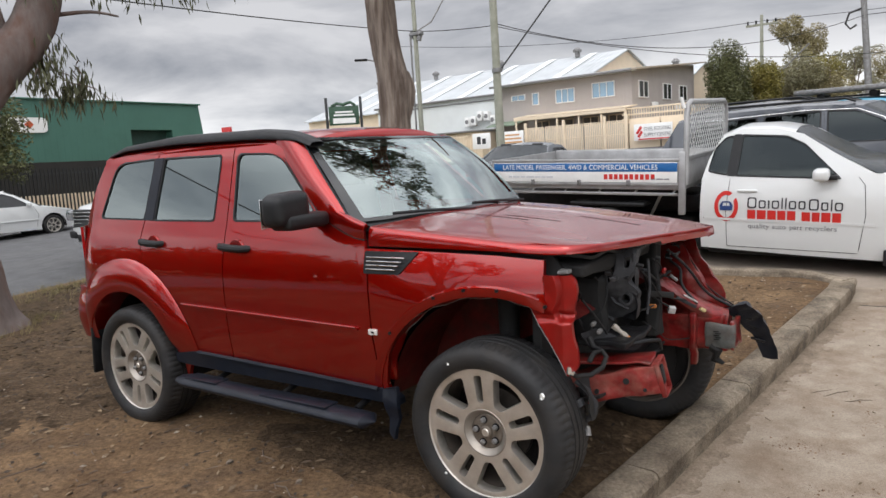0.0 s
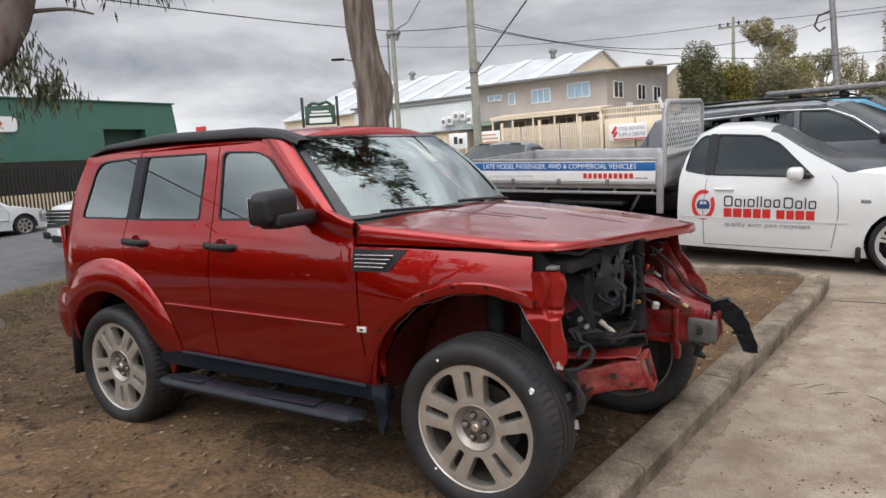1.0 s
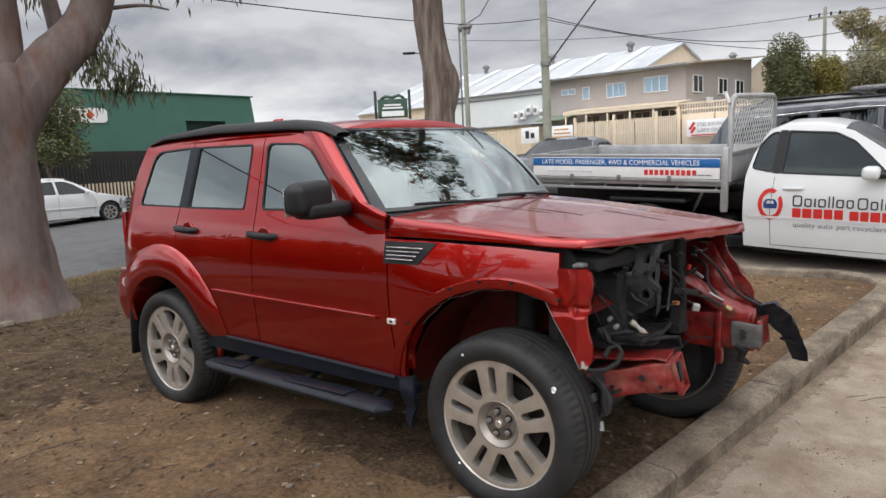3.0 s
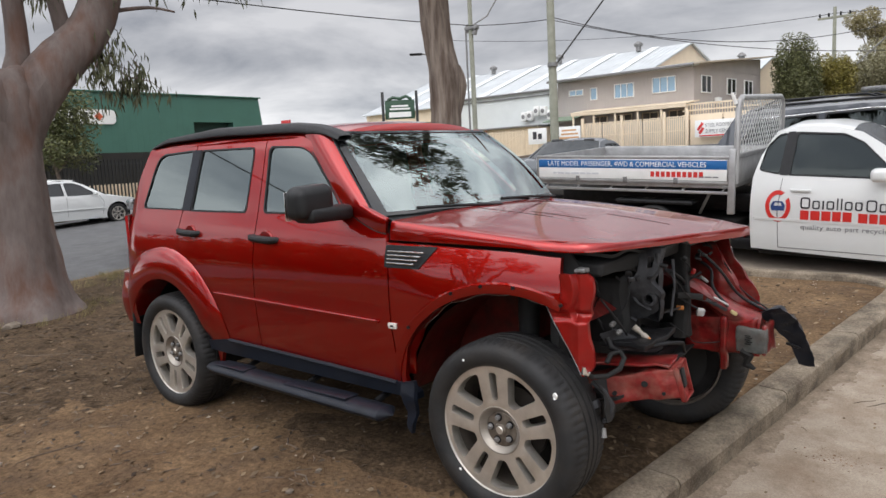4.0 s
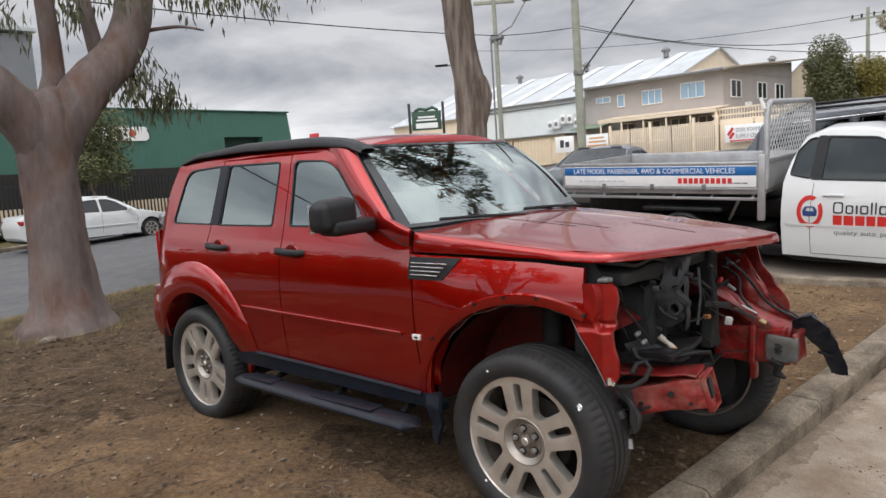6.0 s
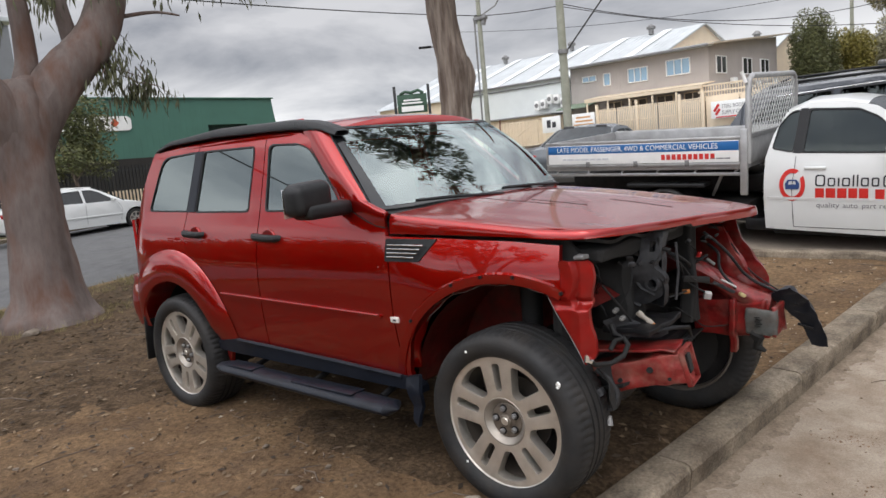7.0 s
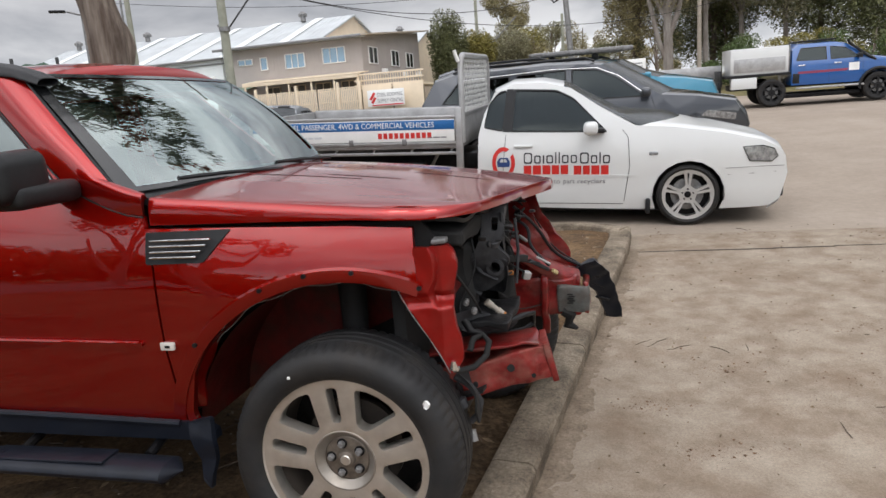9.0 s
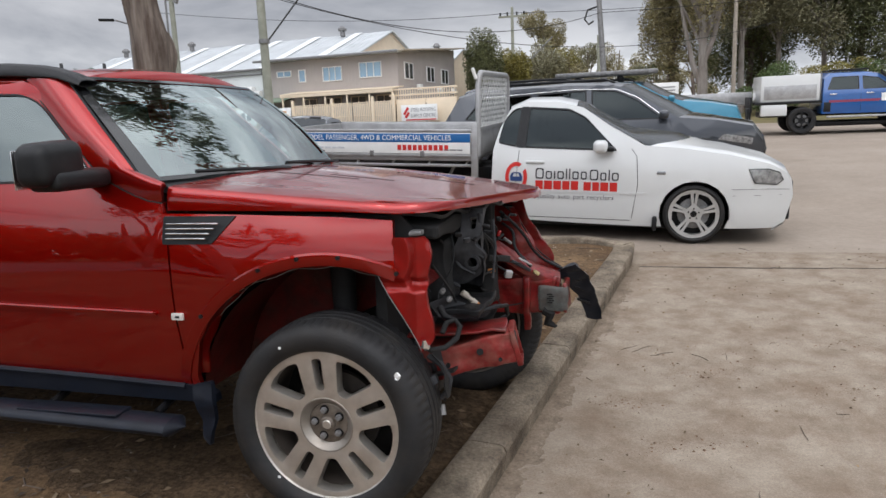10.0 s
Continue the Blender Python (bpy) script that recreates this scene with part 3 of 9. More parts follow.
# window outlines
W_F = fillet([(-1.672, 1.325), (-0.985, 1.325), (-1.07, 1.43), (-1.30, 1.66), (-1.40, 1.70), (-1.692, 1.715)], [0.03, 0.02, 0.08, 0.10, 0.05, 0.05])
W_R = fillet([(-2.482, 1.33), (-1.85, 1.325), (-1.838, 1.715), (-2.437, 1.722)], [0.02, 0.03, 0.03, 0.02])
W_Q = fillet([(-3.10, 1.345), (-2.59, 1.335), (-2.535, 1.725), (-2.98, 1.71)], [0.04, 0.02, 0.03, 0.10])
gap = 0.004
front_door = make("front_door", panel([(-1.728 + gap, 0.515), (-0.60, 0.485), (-0.625, 0.80), (-0.63, 1.06), (-0.66, 1.235), (-0.88, 1.305), (-0.99, 1.42), (-1.30, 1.715), (-1.40, 1.755), (-1.728 + gap, 1.768)], on_side(), IN, [W_F]), RED, red_car)
rear_door = make("rear_door", panel([(-2.14, 0.53), (-1.728 - gap, 0.53), (-1.728 - gap, 1.768), (-2.497, 1.775), (-2.582, 1.33), (-2.605, 1.20)] + list(reversed(arc(WB, 0.375, 0.70, 22, 72, 8)))[0:] , on_side(), IN, [W_R]), RED, red_car)
quarter = make("rear_quarter_panel", panel([(-2.507, 1.775), (-3.10, 1.745), (-3.18, 1.60), (-3.30, 1.36), (-3.40, 1.28), (-3.44, 0.62), (-3.30, 0.56), (-3.255, 0.56)] + list(reversed(ARCH_R))[2:] + [(-2.15, 0.50)] + arc(WB, 0.375, 0.70, 22, 72, 8) + [(-2.613, 1.20), (-2.592, 1.33)], on_side(), IN, [W_Q]), RED, red_car)
fender = make("front_fender", panel([(-0.592, 0.475)] + ARCH_F + [(0.274, 0.972), (0.262, 1.150), (0.05, 1.168), (-0.30, 1.182), (-0.655, 1.195), (-0.622, 1.06), (-0.617, 0.80)], on_side(), IN), RED, red_car)
# far side as plain copies of the same panels
for src in (front_door, rear_door, quarter):
    make(src.name.split(".")[0], mirrored(([tuple(v.co) for v in src.data.vertices], [tuple(p.vertices) for p in src.data.polygons]), YC), RED, red_car)
make("front_fender", mirrored(panel([(-0.592, 0.475)] + ARCH_F + [(0.274, 0.972), (0.262, 1.150), (0.05, 1.168), (-0.30, 1.182), (-0.655, 1.195), (-0.622, 1.06), (-0.617, 0.80)], on_side(), IN), YC), RED, red_car)


def flare(cx, r0, r1, a0, a1, out, lip, n=26, cap=0.06):
    """A wheel arch flare: it swells from the panel and turns in at the lip."""
    V, F = [], []
    prof = [(r1, 0.0), (r1 - 0.02, 0.35), ((r0 + r1) / 2, 0.9), (r0 + 0.03, 1.0), (r0, 0.85), (r0 - 0.012, 0.3)]
    for i in range(n + 1):
        a = radians(a0 + (a1 - a0) * i / n)
        for r, k in prof:
            x, z = cx + r * math.cos(a), 0.375 + r * math.sin(a)
            e = smooth(0.0, 0.10, i / n) * smooth(1.0, 0.93, i / n)
            y = side_y(x, z) * (1 - k * e) + (min(side_y(x, z), cap) - out) * k * e - 0.004
            V.append((x, y, z))
        x, z = cx + (r0 - 0.012) * math.cos(a), 0.375 + (r0 - 0.012) * math.sin(a)
        V.append((x, max(lip, side_y(x, z) + 0.06), z))
    m = len(prof) + 1
    for i in range(n):
        for k in range(m - 1):
            F.append((i * m + k, i * m + k + 1, (i + 1) * m + k + 1, (i + 1) * m + k))
    return V, F


both("wheel_arch_flare", flare(WB, 0.505, 0.715, 12, 172, 0.042, 0.16), RED)
both("wheel_arch_flange", flare(0.0, 0.626, 0.664, 64, 167, 0.010, 0.10, 32, 1.0), RED)


def arch_r(a):
    """Radius of the torn inner edge of the front arch by angle."""
    return float(np.interp(a, [60, 75, 90, 105, 125, 145, 165], [0.585, 0.592, 0.598, 0.60, 0.612, 0.60, 0.575]))


def arch_return(u, v):
    a = 64 + 101 * u
    r = 0.628 + (arch_r(a) - 0.628) * v + 0.006 * math.sin(37 * u) * v
    x, z = r * math.cos(radians(a)), 0.375 + r * math.sin(radians(a))
    return (x, side_y(x, z) + 0.012 + 0.05 * v, z)


both("arch_return", sheet(arch_return, 40, 4, (0, 0.01, 0)), RED)
FOOT = [(0.205, 0.945), (0.245, 0.865), (0.30, 0.778), (0.343, 0.700), (0.362, 0.658)]
both("bare_metal_edge", tube([tuple(Vector(arch_return(u, 1.0)) + Vector((0, -0.004, 0))) for u in np.linspace(0.74, 0.04, 22)] + [(x, 0.100, z) for x, z in FOOT], 0.0017, 6), GREYMETAL)
# holes left in the flange where its trim was clipped
for a in (64, 84, 98, 112, 140):
    x, z = 0.648 * math.cos(radians(a)), 0.375 + 0.648 * math.sin(radians(a))
    make("clip_hole", moved(lathe([(0.0001, -0.008), (0.008, -0.008), (0.008, 0.004), (0.0001, 0.004)], 10), Matrix.Translation((x, side_y(x, z) - 0.014, z))), DARK, red_car)


SKEW = 0.125                               # the crash pushed the far side of the cabin's front forward


def roof_f(u, v):
    x = -1.16 - 2.16 * u
    w = float(np.interp(x, [-3.32, -3.1, -2.9, -1.4, -1.16], [0.60, 0.665, 0.685, 0.685, 0.665]))
    s = 2 * v - 1
    z = float(np.interp(x, [-3.32, -3.15, -2.8, -2.0, -1.5, -1.28, -1.16], [1.715, 1.765, 1.795, 1.812, 1.808, 1.80, 1.780]))
    bow = 0.05 * (1 - abs(s) ** 4) - 0.05
    return (x + (0.06 * (1 - s * s) + SKEW * v - 0.065) * (1 - u), YC + w * s, z + 0.036 * (1 - s * s) + bow)


make("roof", sheet(roof_f, 40, 28, (0, 0, -0.02)), RED, red_car)
# strip between roof and side panels
both("roof_side_rail", sheet(lambda u, v: (-1.28 - 1.86 * u, side_y(-2, 1.76 + 0.045 * v) - 0.004 + 0.02 * v * v, 1.752 + 0.05 * v - 0.03 * smooth(0.85, 1.0, u) - 0.012 * smooth(0.12, 0, u)), 24, 4, (0, 0.03, -0.01)), RED)


def rack_f(u, v):
    x = -1.10 - 1.97 * u
    a = 2 * math.pi * v
    top = float(np.interp(u, [0, 0.03, 0.10, 0.2, 0.6, 0.92, 1.0], [1.745, 1.775, 1.818, 1.840, 1.856, 1.822, 1.772]))
    low = float(np.interp(u, [0, 0.06, 0.2, 0.6, 0.9, 1.0], [1.715, 1.755, 1.778, 1.795, 1.784, 1.750]))
    zc, hz = (top + low) / 2, (top - low) / 2
    sq = lambda c: math.copysign(abs(c) ** 0.6, c)
    return (x, 0.232 + 0.05 * sq(math.cos(a)) + 0.02 * math.sin(a), zc + hz * sq(math.sin(a)))


rail = sheet(rack_f, 34, 16)
make("roof_rail", rail, BLACK, red_car, "black plastic roof rail")
far_rail = mirrored(rail, YC)
make("roof_rail", ([(x + 0.09 * smooth(-2.6, -1.1, x), y - 0.02, z - 0.022) for x, y, z in far_rail[0]], far_rail[1]), BLACK, red_car, "black plastic roof rail")

# windscreen, pillars, bonnet


def ws_edge(v):
    """Left or right edge of the windscreen opening by height 0..1 on the near side."""
    return (-0.752 - 0.455 * v, 0.085 + 0.12 * v + 0.02 * v * v, 1.315 + 0.452 * v)


def ws_f(u, v):
    x, y, z = ws_edge(v)
    s = 2 * u - 1
    half = YC - y
    bow = 0.026 * math.sin(math.pi * v) * (0.3 + 0.7 * u)
    return (x + 0.125 * (1 - s * s) * (1 - 0.5 * v) + SKEW * u + bow, YC + half * s, z + bow)


def screen_pair(name, geo, material):
    """A part of the screen's near edge and its like on the far, pushed side."""
    make(name, geo, material, red_car)
    far = mirrored(geo, YC)
    push = lambda z: 0.018 * math.sin(math.pi * max(0.0, min(1.0, (z - 1.315) / 0.452)))
    make(name, ([(x + SKEW * smooth(1.29, 1.375, z) + push(z), y - 0.015, z - 0.008 + push(z)) for x, y, z in far[0]], far[1]), material, red_car)


make("roof_header", sheet(lambda u, v: tuple(Vector(ws_f(0.01 + 0.98 * u, 1.0)).lerp(Vector(roof_f(0.0, 0.01 + 0.98 * u)), v) + Vector((0.004 * math.sin(math.pi * v), 0, -0.004 * (1 - v)))), 28, 4, (-0.01, 0, -0.01)), RED, red_car)
windscreen = make("windscreen", sheet(ws_f, 24, 12), GLASS, red_car, "slightly dusty clear windscreen glass")
windscreen.visible_shadow = False
make("windscreen_band", sheet(lambda u, v: tuple(Vector(ws_f(0.02 + 0.96 * u, 0.965 + 0.035 * v)) + Vector((0.002, 0, 0.003))), 24, 2), FRIT, red_car)
screen_pair("windscreen_seal", sheet(lambda u, v: tuple(Vector(ws_f((0.030 + 0.012 * (1 - u)) * v, u)) + Vector((0.002, 0, 0.004))), 16, 3), FRIT)
screen_pair("windscreen_gap", tube([(ws_edge(v)[0] + 0.002, ws_edge(v)[1] - 0.008, ws_edge(v)[2] + 0.004) for v in np.linspace(0, 1, 9)], 0.006, 6), BLACK)


make("windscreen_border", sheet(lambda u, v: tuple(Vector(ws_f(0.03 + 0.94 * u, 0.035 * v)) + Vector((0.003, 0, 0.003))), 24, 2), FRIT, red_car)


PILLAR_FOOT = [(-0.657, 1.240), (-0.72, 1.250), (-0.79, 1.272), (-0.86, 1.300), (-0.915, 1.326)]


def pillar_f(u, v):
    """The windscreen pillar: its foot sweeps forward to the bonnet's corner."""
    k = 1 - v
    bulge = 0.024 * math.sin(math.pi * v)
    if u < 0.3:
        q = u / 0.3 * 5
        i = min(4, int(q))
        foot = PILLAR_FOOT + [(-0.965, 1.352)]
        ox = foot[i][0] + (foot[i + 1][0] - foot[i][0]) * (q - i)
        oz = foot[i][1] + (foot[i + 1][1] - foot[i][1]) * (q - i)
        w = u / 0.3
        ix, iy, iz = -0.650 - 0.1475 * w, 0.078 + 0.0192 * w, 1.312 + 0.0482 * w
    else:
        w = 0.1 + 0.9 * (u - 0.3) / 0.7
        ix, iy, iz = ws_edge(w)
        ox, oz = -0.920 - 0.45 * w - 0.02 * w * w, iz - 0.008
    oy = side_y(ox, oz) - 0.003
    if u >= 0.3:
        oy += (ws_edge(w)[1] - 0.027 - oy) * smooth(0.1, 0.5, w)
    return (ix + (ox - ix) * k, (iy - 0.012) + (oy - iy + 0.012) * k - 0.4 * bulge, iz + 0.004 + (oz - iz - 0.004) * k + bulge)


screen_pair("windscreen_pillar", sheet(pillar_f, 30, 8, (-0.012, 0.03, -0.02)), RED)
screen_pair("door_seal", tube([(x - 0.002, side_y(x, z) - 0.001, z - 0.006) for x, z in PILLAR_FOOT] + [(pillar_f(u, 0)[0] - 0.004, pillar_f(u, 0)[1] - 0.001, pillar_f(u, 0)[2] - 0.004) for u in (0.3, 0.5, 0.7, 0.85)], 0.0032, 6), BLACK)
make("scuttle", sheet(lambda u, v: ((-0.58 + 0.10 * (1 - (2 * u - 1) ** 2)) * (1 - v) + (ws_f(u, 0.0)[0] + 0.004) * v, 0.14 + 1.47 * u, 1.255 + 0.058 * v), 20, 3, (0, 0, -0.03)), BLACK, red_car, "black plastic cowl under the windscreen")


SHUT_FAR = spline([0, 0.2, 0.6, 0.85, 1.0], [1.208, 1.204, 1.192, 1.175, 1.120])
SHUT_NEAR = spline([0, 0.3, 0.6, 0.85, 1.0], [1.203, 1.199, 1.194, 1.187, 1.176])
NOSE = spline([-1, -0.90, -0.885, -0.865, -0.835, -0.78, -0.64, -0.45, -0.2, 0.1, 0.5, 0.82, 0.93, 1], [0.24, 0.275, 0.322, 0.357, 0.390, 0.430, 0.466, 0.490, 0.512, 0.540, 0.592, 0.612, 0.605, 0.575])


def hood_f(u, v):
    """The bonnet: crowned top, a soft crease near each side, a short flank; its far front corner is pushed forward."""
    s = 2 * u - 1
    half = 0.805 - 0.02 * v - 0.03 * smooth(0.88, 1.0, v)
    x0 = -0.672 + 0.115 * (1 - s * s)
    x = x0 + (NOSE(s) - x0) * v
    lift = 0.080 * v * v * (0.5 - 0.5 * s)     # sprung open a little at the near corner
    crown, crease = 1.322 - 0.095 * v - 0.090 * v * v + lift, 1.298 - 0.080 * v - 0.078 * v * v + lift
    shut = SHUT_NEAR(v) if s < 0 else SHUT_FAR(v)
    a = abs(s)
    if a < 0.90:
        z = crown + (crease - crown) * (a / 0.90) ** 2 + 0.004 * smooth(0.70, 0.46, a) * (1 - 0.6 * v)
        y = half * s * (0.968 / 0.90)
    else:
        q = (a - 0.90) / 0.10
        z = crease + (shut - crease) * q ** 1.6
        y = math.copysign(half * (0.968 + 0.032 * q ** 0.75), s)
    return (x, YC + y, z)


def skirt_path():
    """The bonnet's edge from its near rear corner forward, round the front and across to the far side."""
    side = [(hood_f(0.05, v), SHUT_NEAR(v)) for v in np.linspace(0, 1, 36)]
    front = []
    for u in list(np.linspace(0.05, 0.14, 22))[1:] + list(np.linspace(0.14, 1.0, 60))[1:]:
        x, y, z = hood_f(u, 1.0)
        front.append(((x, y, z), z - 0.048 if u > 0.5 else min(z - 0.004, 1.176 - 0.029 * smooth(0.05, 0.5, u))))
    return side + front


SKIRT = skirt_path()


def skirt_f(u, v):
    i = round(u * (len(SKIRT) - 1))
    (x, y, z), low = SKIRT[i]
    a, b = SKIRT[max(0, i - 2)][0], SKIRT[min(len(SKIRT) - 1, i + 2)][0]
    tx, ty = b[0] - a[0], b[1] - a[1]
    L = math.hypot(tx, ty)
    off = 0.026 - 0.014 * smooth(0.3, 0.45, u)
    w = math.sin(math.pi / 2 * v)
    return (x + ty / L * off * w, y - tx / L * off * w, z + (low - z) * (1 - math.cos(math.pi / 2 * v)))


bonnet = make("bonnet", sheet(lambda u, v: hood_f(0.05 + 0.95 * u, v), 100, 44, (0, 0, -0.03)), RED_TOP, red_car, "red bonnet with dust and painted pale sheen, and a bent front lip", 60)
make("bonnet_skirt", sheet(skirt_f, len(SKIRT) - 1, 8), RED, red_car, sharp=60)
# thin dark tubes paint the shade line of each crease
for s0, v0, v1 in ((0.36, 0.05, 0.46), (0.42, 0.30, 0.58), (0.60, 0.55, 0.84)):
    make("bonnet_crease", tube([tuple(Vector(hood_f(s0 + 0.05 * (v - v0), v)) + Vector((0, 0, 0.0003))) for v in np.linspace(v0, v1, 12)], 0.0018, 6), DARK, red_car)

# glass, door furniture, trim
for nm, w, gm in (("front_side_window", W_F, GLASS_SIDE), ("rear_side_window", W_R, GLASS_SIDE), ("quarter_window", W_Q, GLASS_SIDE)):
    g = panel([(x, z) for x, z in w], lambda x, z: (x, side_y(-1.5, 1.31) + (side_y(-1.5, 1.72) - side_y(-1.5, 1.31)) * (z - 1.31) / 0.41 + 0.005, z), (0, 0.005, 0), step=0.1)
    for q in (g, mirrored(g, YC)):
        make(nm, q, gm, red_car).visible_shadow = False
    sc = lambda k: [((x - cx) * k + cx, (z - cz) * k + cz) for x, z in w]
    cx, cz = sum(p[0] for p in w) / len(w), sum(p[1] for p in w) / len(w)
    both("window_seal", panel(sc(1.006), on_side(0.003), (0, 0.012, 0), [[((x - cx) * 0.968 + cx, (z - cz) * 0.955 + cz) for x, z in w]], 0.12), BLACK)
# added black strip that paints the shade in the gap under the bonnet edge
make("wing_gutter", panel([(-0.60, 1.00), (0.30, 1.00), (0.33, 1.10), (0.28, 1.165), (-0.60, 1.19)], lambda x, z: (x, 0.155 + 0.08 * max(0, x), z), (0, 0.02, 0), step=0.1), PITCH, red_car)
both("door_pillar_trim", panel([(-2.588, 1.335), (-2.488, 1.333), (-2.443, 1.722), (-2.532, 1.724)], on_side(0.006), (0, 0.012, 0), step=0.15), GREY_PLASTIC, label="dark grey pillar trim")


def handle_geo(x0, x1, z0, tilt):
    pts = [(x0, side_y(x0, z0) + 0.01, z0), (x0 + 0.03, side_y(x0, z0) - 0.028, z0), ((x0 + x1) / 2, side_y(x0, z0) - 0.04, z0 + tilt / 2), (x1 - 0.03, side_y(x0, z0) - 0.028, z0 + tilt), (x1, side_y(x0, z0) + 0.01, z0 + tilt)]
    return tube(pts, [0.018, 0.022, 0.022, 0.021, 0.017], 10)


for x0, x1, z0 in ((-1.74, -1.505, 1.185), (-2.57, -2.345, 1.20)):
    both("door_handle", handle_geo(x0, x1, z0, -0.008), BLACK, label="black plastic door handle")
    both("handle_cup", moved(lathe([(0.0001, 0.0), (0.055, 0.0), (0.06, 0.012), (0.03, 0.03), (0.0001, 0.032)], 24), Matrix.Translation(((x0 + x1) / 2 + 0.01, side_y(x0, z0) - 0.006, z0 - 0.002)) @ Matrix.Diagonal((1, 1, 0.75, 1))), RED)
    both("lock_cap", box((x0 - 0.0, side_y(x0, z0) - 0.012, z0), (0.05, 0.03, 0.04), 0.012), BLACK)

mirror_head = box((-0.985, -0.155, 1.415), (0.150, 0.245, 0.165), 0.050, 6)
make("door_mirror", ([(x - 0.10 * (y + 0.02) * 0.6, y, z - 0.10 * max(0.0, -y - 0.15)) for x, y, z in mirror_head[0]], mirror_head[1]), BLACK, red_car, label="black plastic door mirror housing", sharp=60)
make("mirror_foot", box((-0.965, -0.075, 1.345), (0.150, 0.30, 0.078), 0.030, 4), BLACK, red_car, sharp=60)
make("mirror_sail", panel([(-1.0, 1.325), (-0.90, 1.325), (-0.985, 1.42)], on_side(0.004), (0, 0.015, 0)), BLACK, red_car)
make("mirror_glass", box((-1.065, -0.15, 1.39), (0.004, 0.19, 0.145), 0.002), CHROME, red_car)

# fender vent with its bright bars
VENT = fillet([(-0.648, 1.075), (-0.44, 1.075), (-0.345, 1.180), (-0.645, 1.184)], 0.008)
vent = both("fender_vent", panel(VENT, on_side(0.006), (0, 0.02, 0), step=0.08), BLACK, label="black fender vent with bright bars")
for k in range(4):
    z = 1.098 + 0.019 * k
    x1 = -0.455 + 0.018 * k
    make("vent_bar", box(((-0.632 + x1) / 2, side_y(-0.55, z) - 0.011, z), (x1 + 0.632, 0.010, 0.0075), 0.003), CHROME, red_car)
    make("vent_bar", mirrored(box(((-0.632 + x1) / 2, side_y(-0.55, z) - 0.011, z), (x1 + 0.632, 0.010, 0.0075), 0.003), YC), CHROME, red_car)
both("indicator_lamp", box((-0.605, side_y(-0.6, 0.786) - 0.008, 0.786), (0.055, 0.014, 0.030), 0.005), mat("milky_lamp_plastic", (0.62, 0.58, 0.54), 0.2, coat=1.0, vary=0.1), label="clear side indicator lamp")
both("indicator_lens", box((-0.603, side_y(-0.6, 0.786) - 0.0155, 0.786), (0.020, 0.002, 0.010), 0.0008), DARK)
both("side_moulding", panel(fillet([(-2.16, 0.815), (-0.70, 0.787), (-0.70, 0.802), (-2.16, 0.832)], 0.004), on_side(0.015), (0, 0.02, 0), step=0.3), RED)
both("moulding_edge", tube([(x, side_y(x, z) - 0.012, z) for x, z in ((-2.15, 0.829), (-1.70, 0.820), (-1.20, 0.810), (-0.71, 0.801))], 0.006, 8), RED)

# sill, step and mud flaps
SILL = [(-2.31, 0.44), (-2.31, 0.50), (-2.10, 0.530), (-0.56, 0.490), (-0.50, 0.45), (-0.50, 0.415), (-2.20, 0.435)]
both("sill_cladding", panel(SILL, on_side(0.012), (0, 0.05, 0), step=0.15), GREY_PLASTIC, label="grey-blue plastic sill cladding")
both("sill_lip", tube([(-2.06, side_y(-2.06, 0.53) - 0.012, 0.528), (-1.70, side_y(-1.70, 0.53) - 0.014, 0.522), (-1.10, side_y(-1.10, 0.5) - 0.014, 0.505), (-0.62, side_y(-0.62, 0.49) - 0.012, 0.486)], 0.013, 8), GREY_PLASTIC)
both("side_step", sheet(lambda u, v: (-2.12 + 1.555 * u, -0.075 + 0.075 * math.cos(2 * math.pi * v) * (1 - 0.12 * smooth(0.975, 0.99, u) - 0.86 * smooth(0.985, 1, u) - 0.35 * smooth(0.06, 0, u)), 0.385 - 0.028 * u + 0.036 * math.sin(2 * math.pi * v) * (1 - 0.12 * smooth(0.975, 0.99, u) - 0.86 * smooth(0.985, 1, u) - 0.4 * smooth(0.05, 0, u))), 30, 18), GREY_PLASTIC, label="dark plastic side step tube")
for x0, x1 in ((-2.02, -1.72), (-1.35, -0.85)):
    both("step_pad", box(((x0 + x1) / 2, -0.075, 0.418 - 0.028 * ((x0 + x1) / 2 + 2.12) / 1.555), (x1 - x0, 0.10, 0.012), 0.005), GREY_PLASTIC)
for x in (-1.9, -1.3, -0.75):
    both("step_bracket", tube([(x, 0.0, 0.37), (x, 0.12, 0.40), (x, 0.25, 0.45)], 0.018, 8), DARK)
both("front_mud_flap", panel(fillet([(-0.575, 0.50), (-0.49, 0.52), (-0.475, 0.42), (-0.520, 0.235), (-0.540, 0.28)], 0.012), lambda x, z: (x, -0.005 + 0.3 * (0.52 - z) * 0.2 + 0.012 * math.sin(40 * z), z), (0.004, 0.02, 0)), GREY_PLASTIC)
both("rear_mud_flap", box((-3.24, 0.10, 0.44), (0.025, 0.22, 0.36), 0.01, m=pose(0, 0, 0, 0, 5, 0)), BLACK, label="black rubber mud flap")

# tail: bumper, tailgate, lamps


def tail_f(u, v):
    """The rear bumper wraps round the tail."""
    a = math.pi * u
    s = math.copysign(abs(math.cos(a)) ** 0.5, math.cos(a))
    c = abs(math.sin(a)) ** 0.5
    z = 0.52 + 0.36 * v
    bulge = 0.035 * math.sin(math.pi * min(1, v * 1.1))
    return (-3.16 - (0.38 + bulge) * c, YC - (0.865 + bulge * 0.7) * s, z)


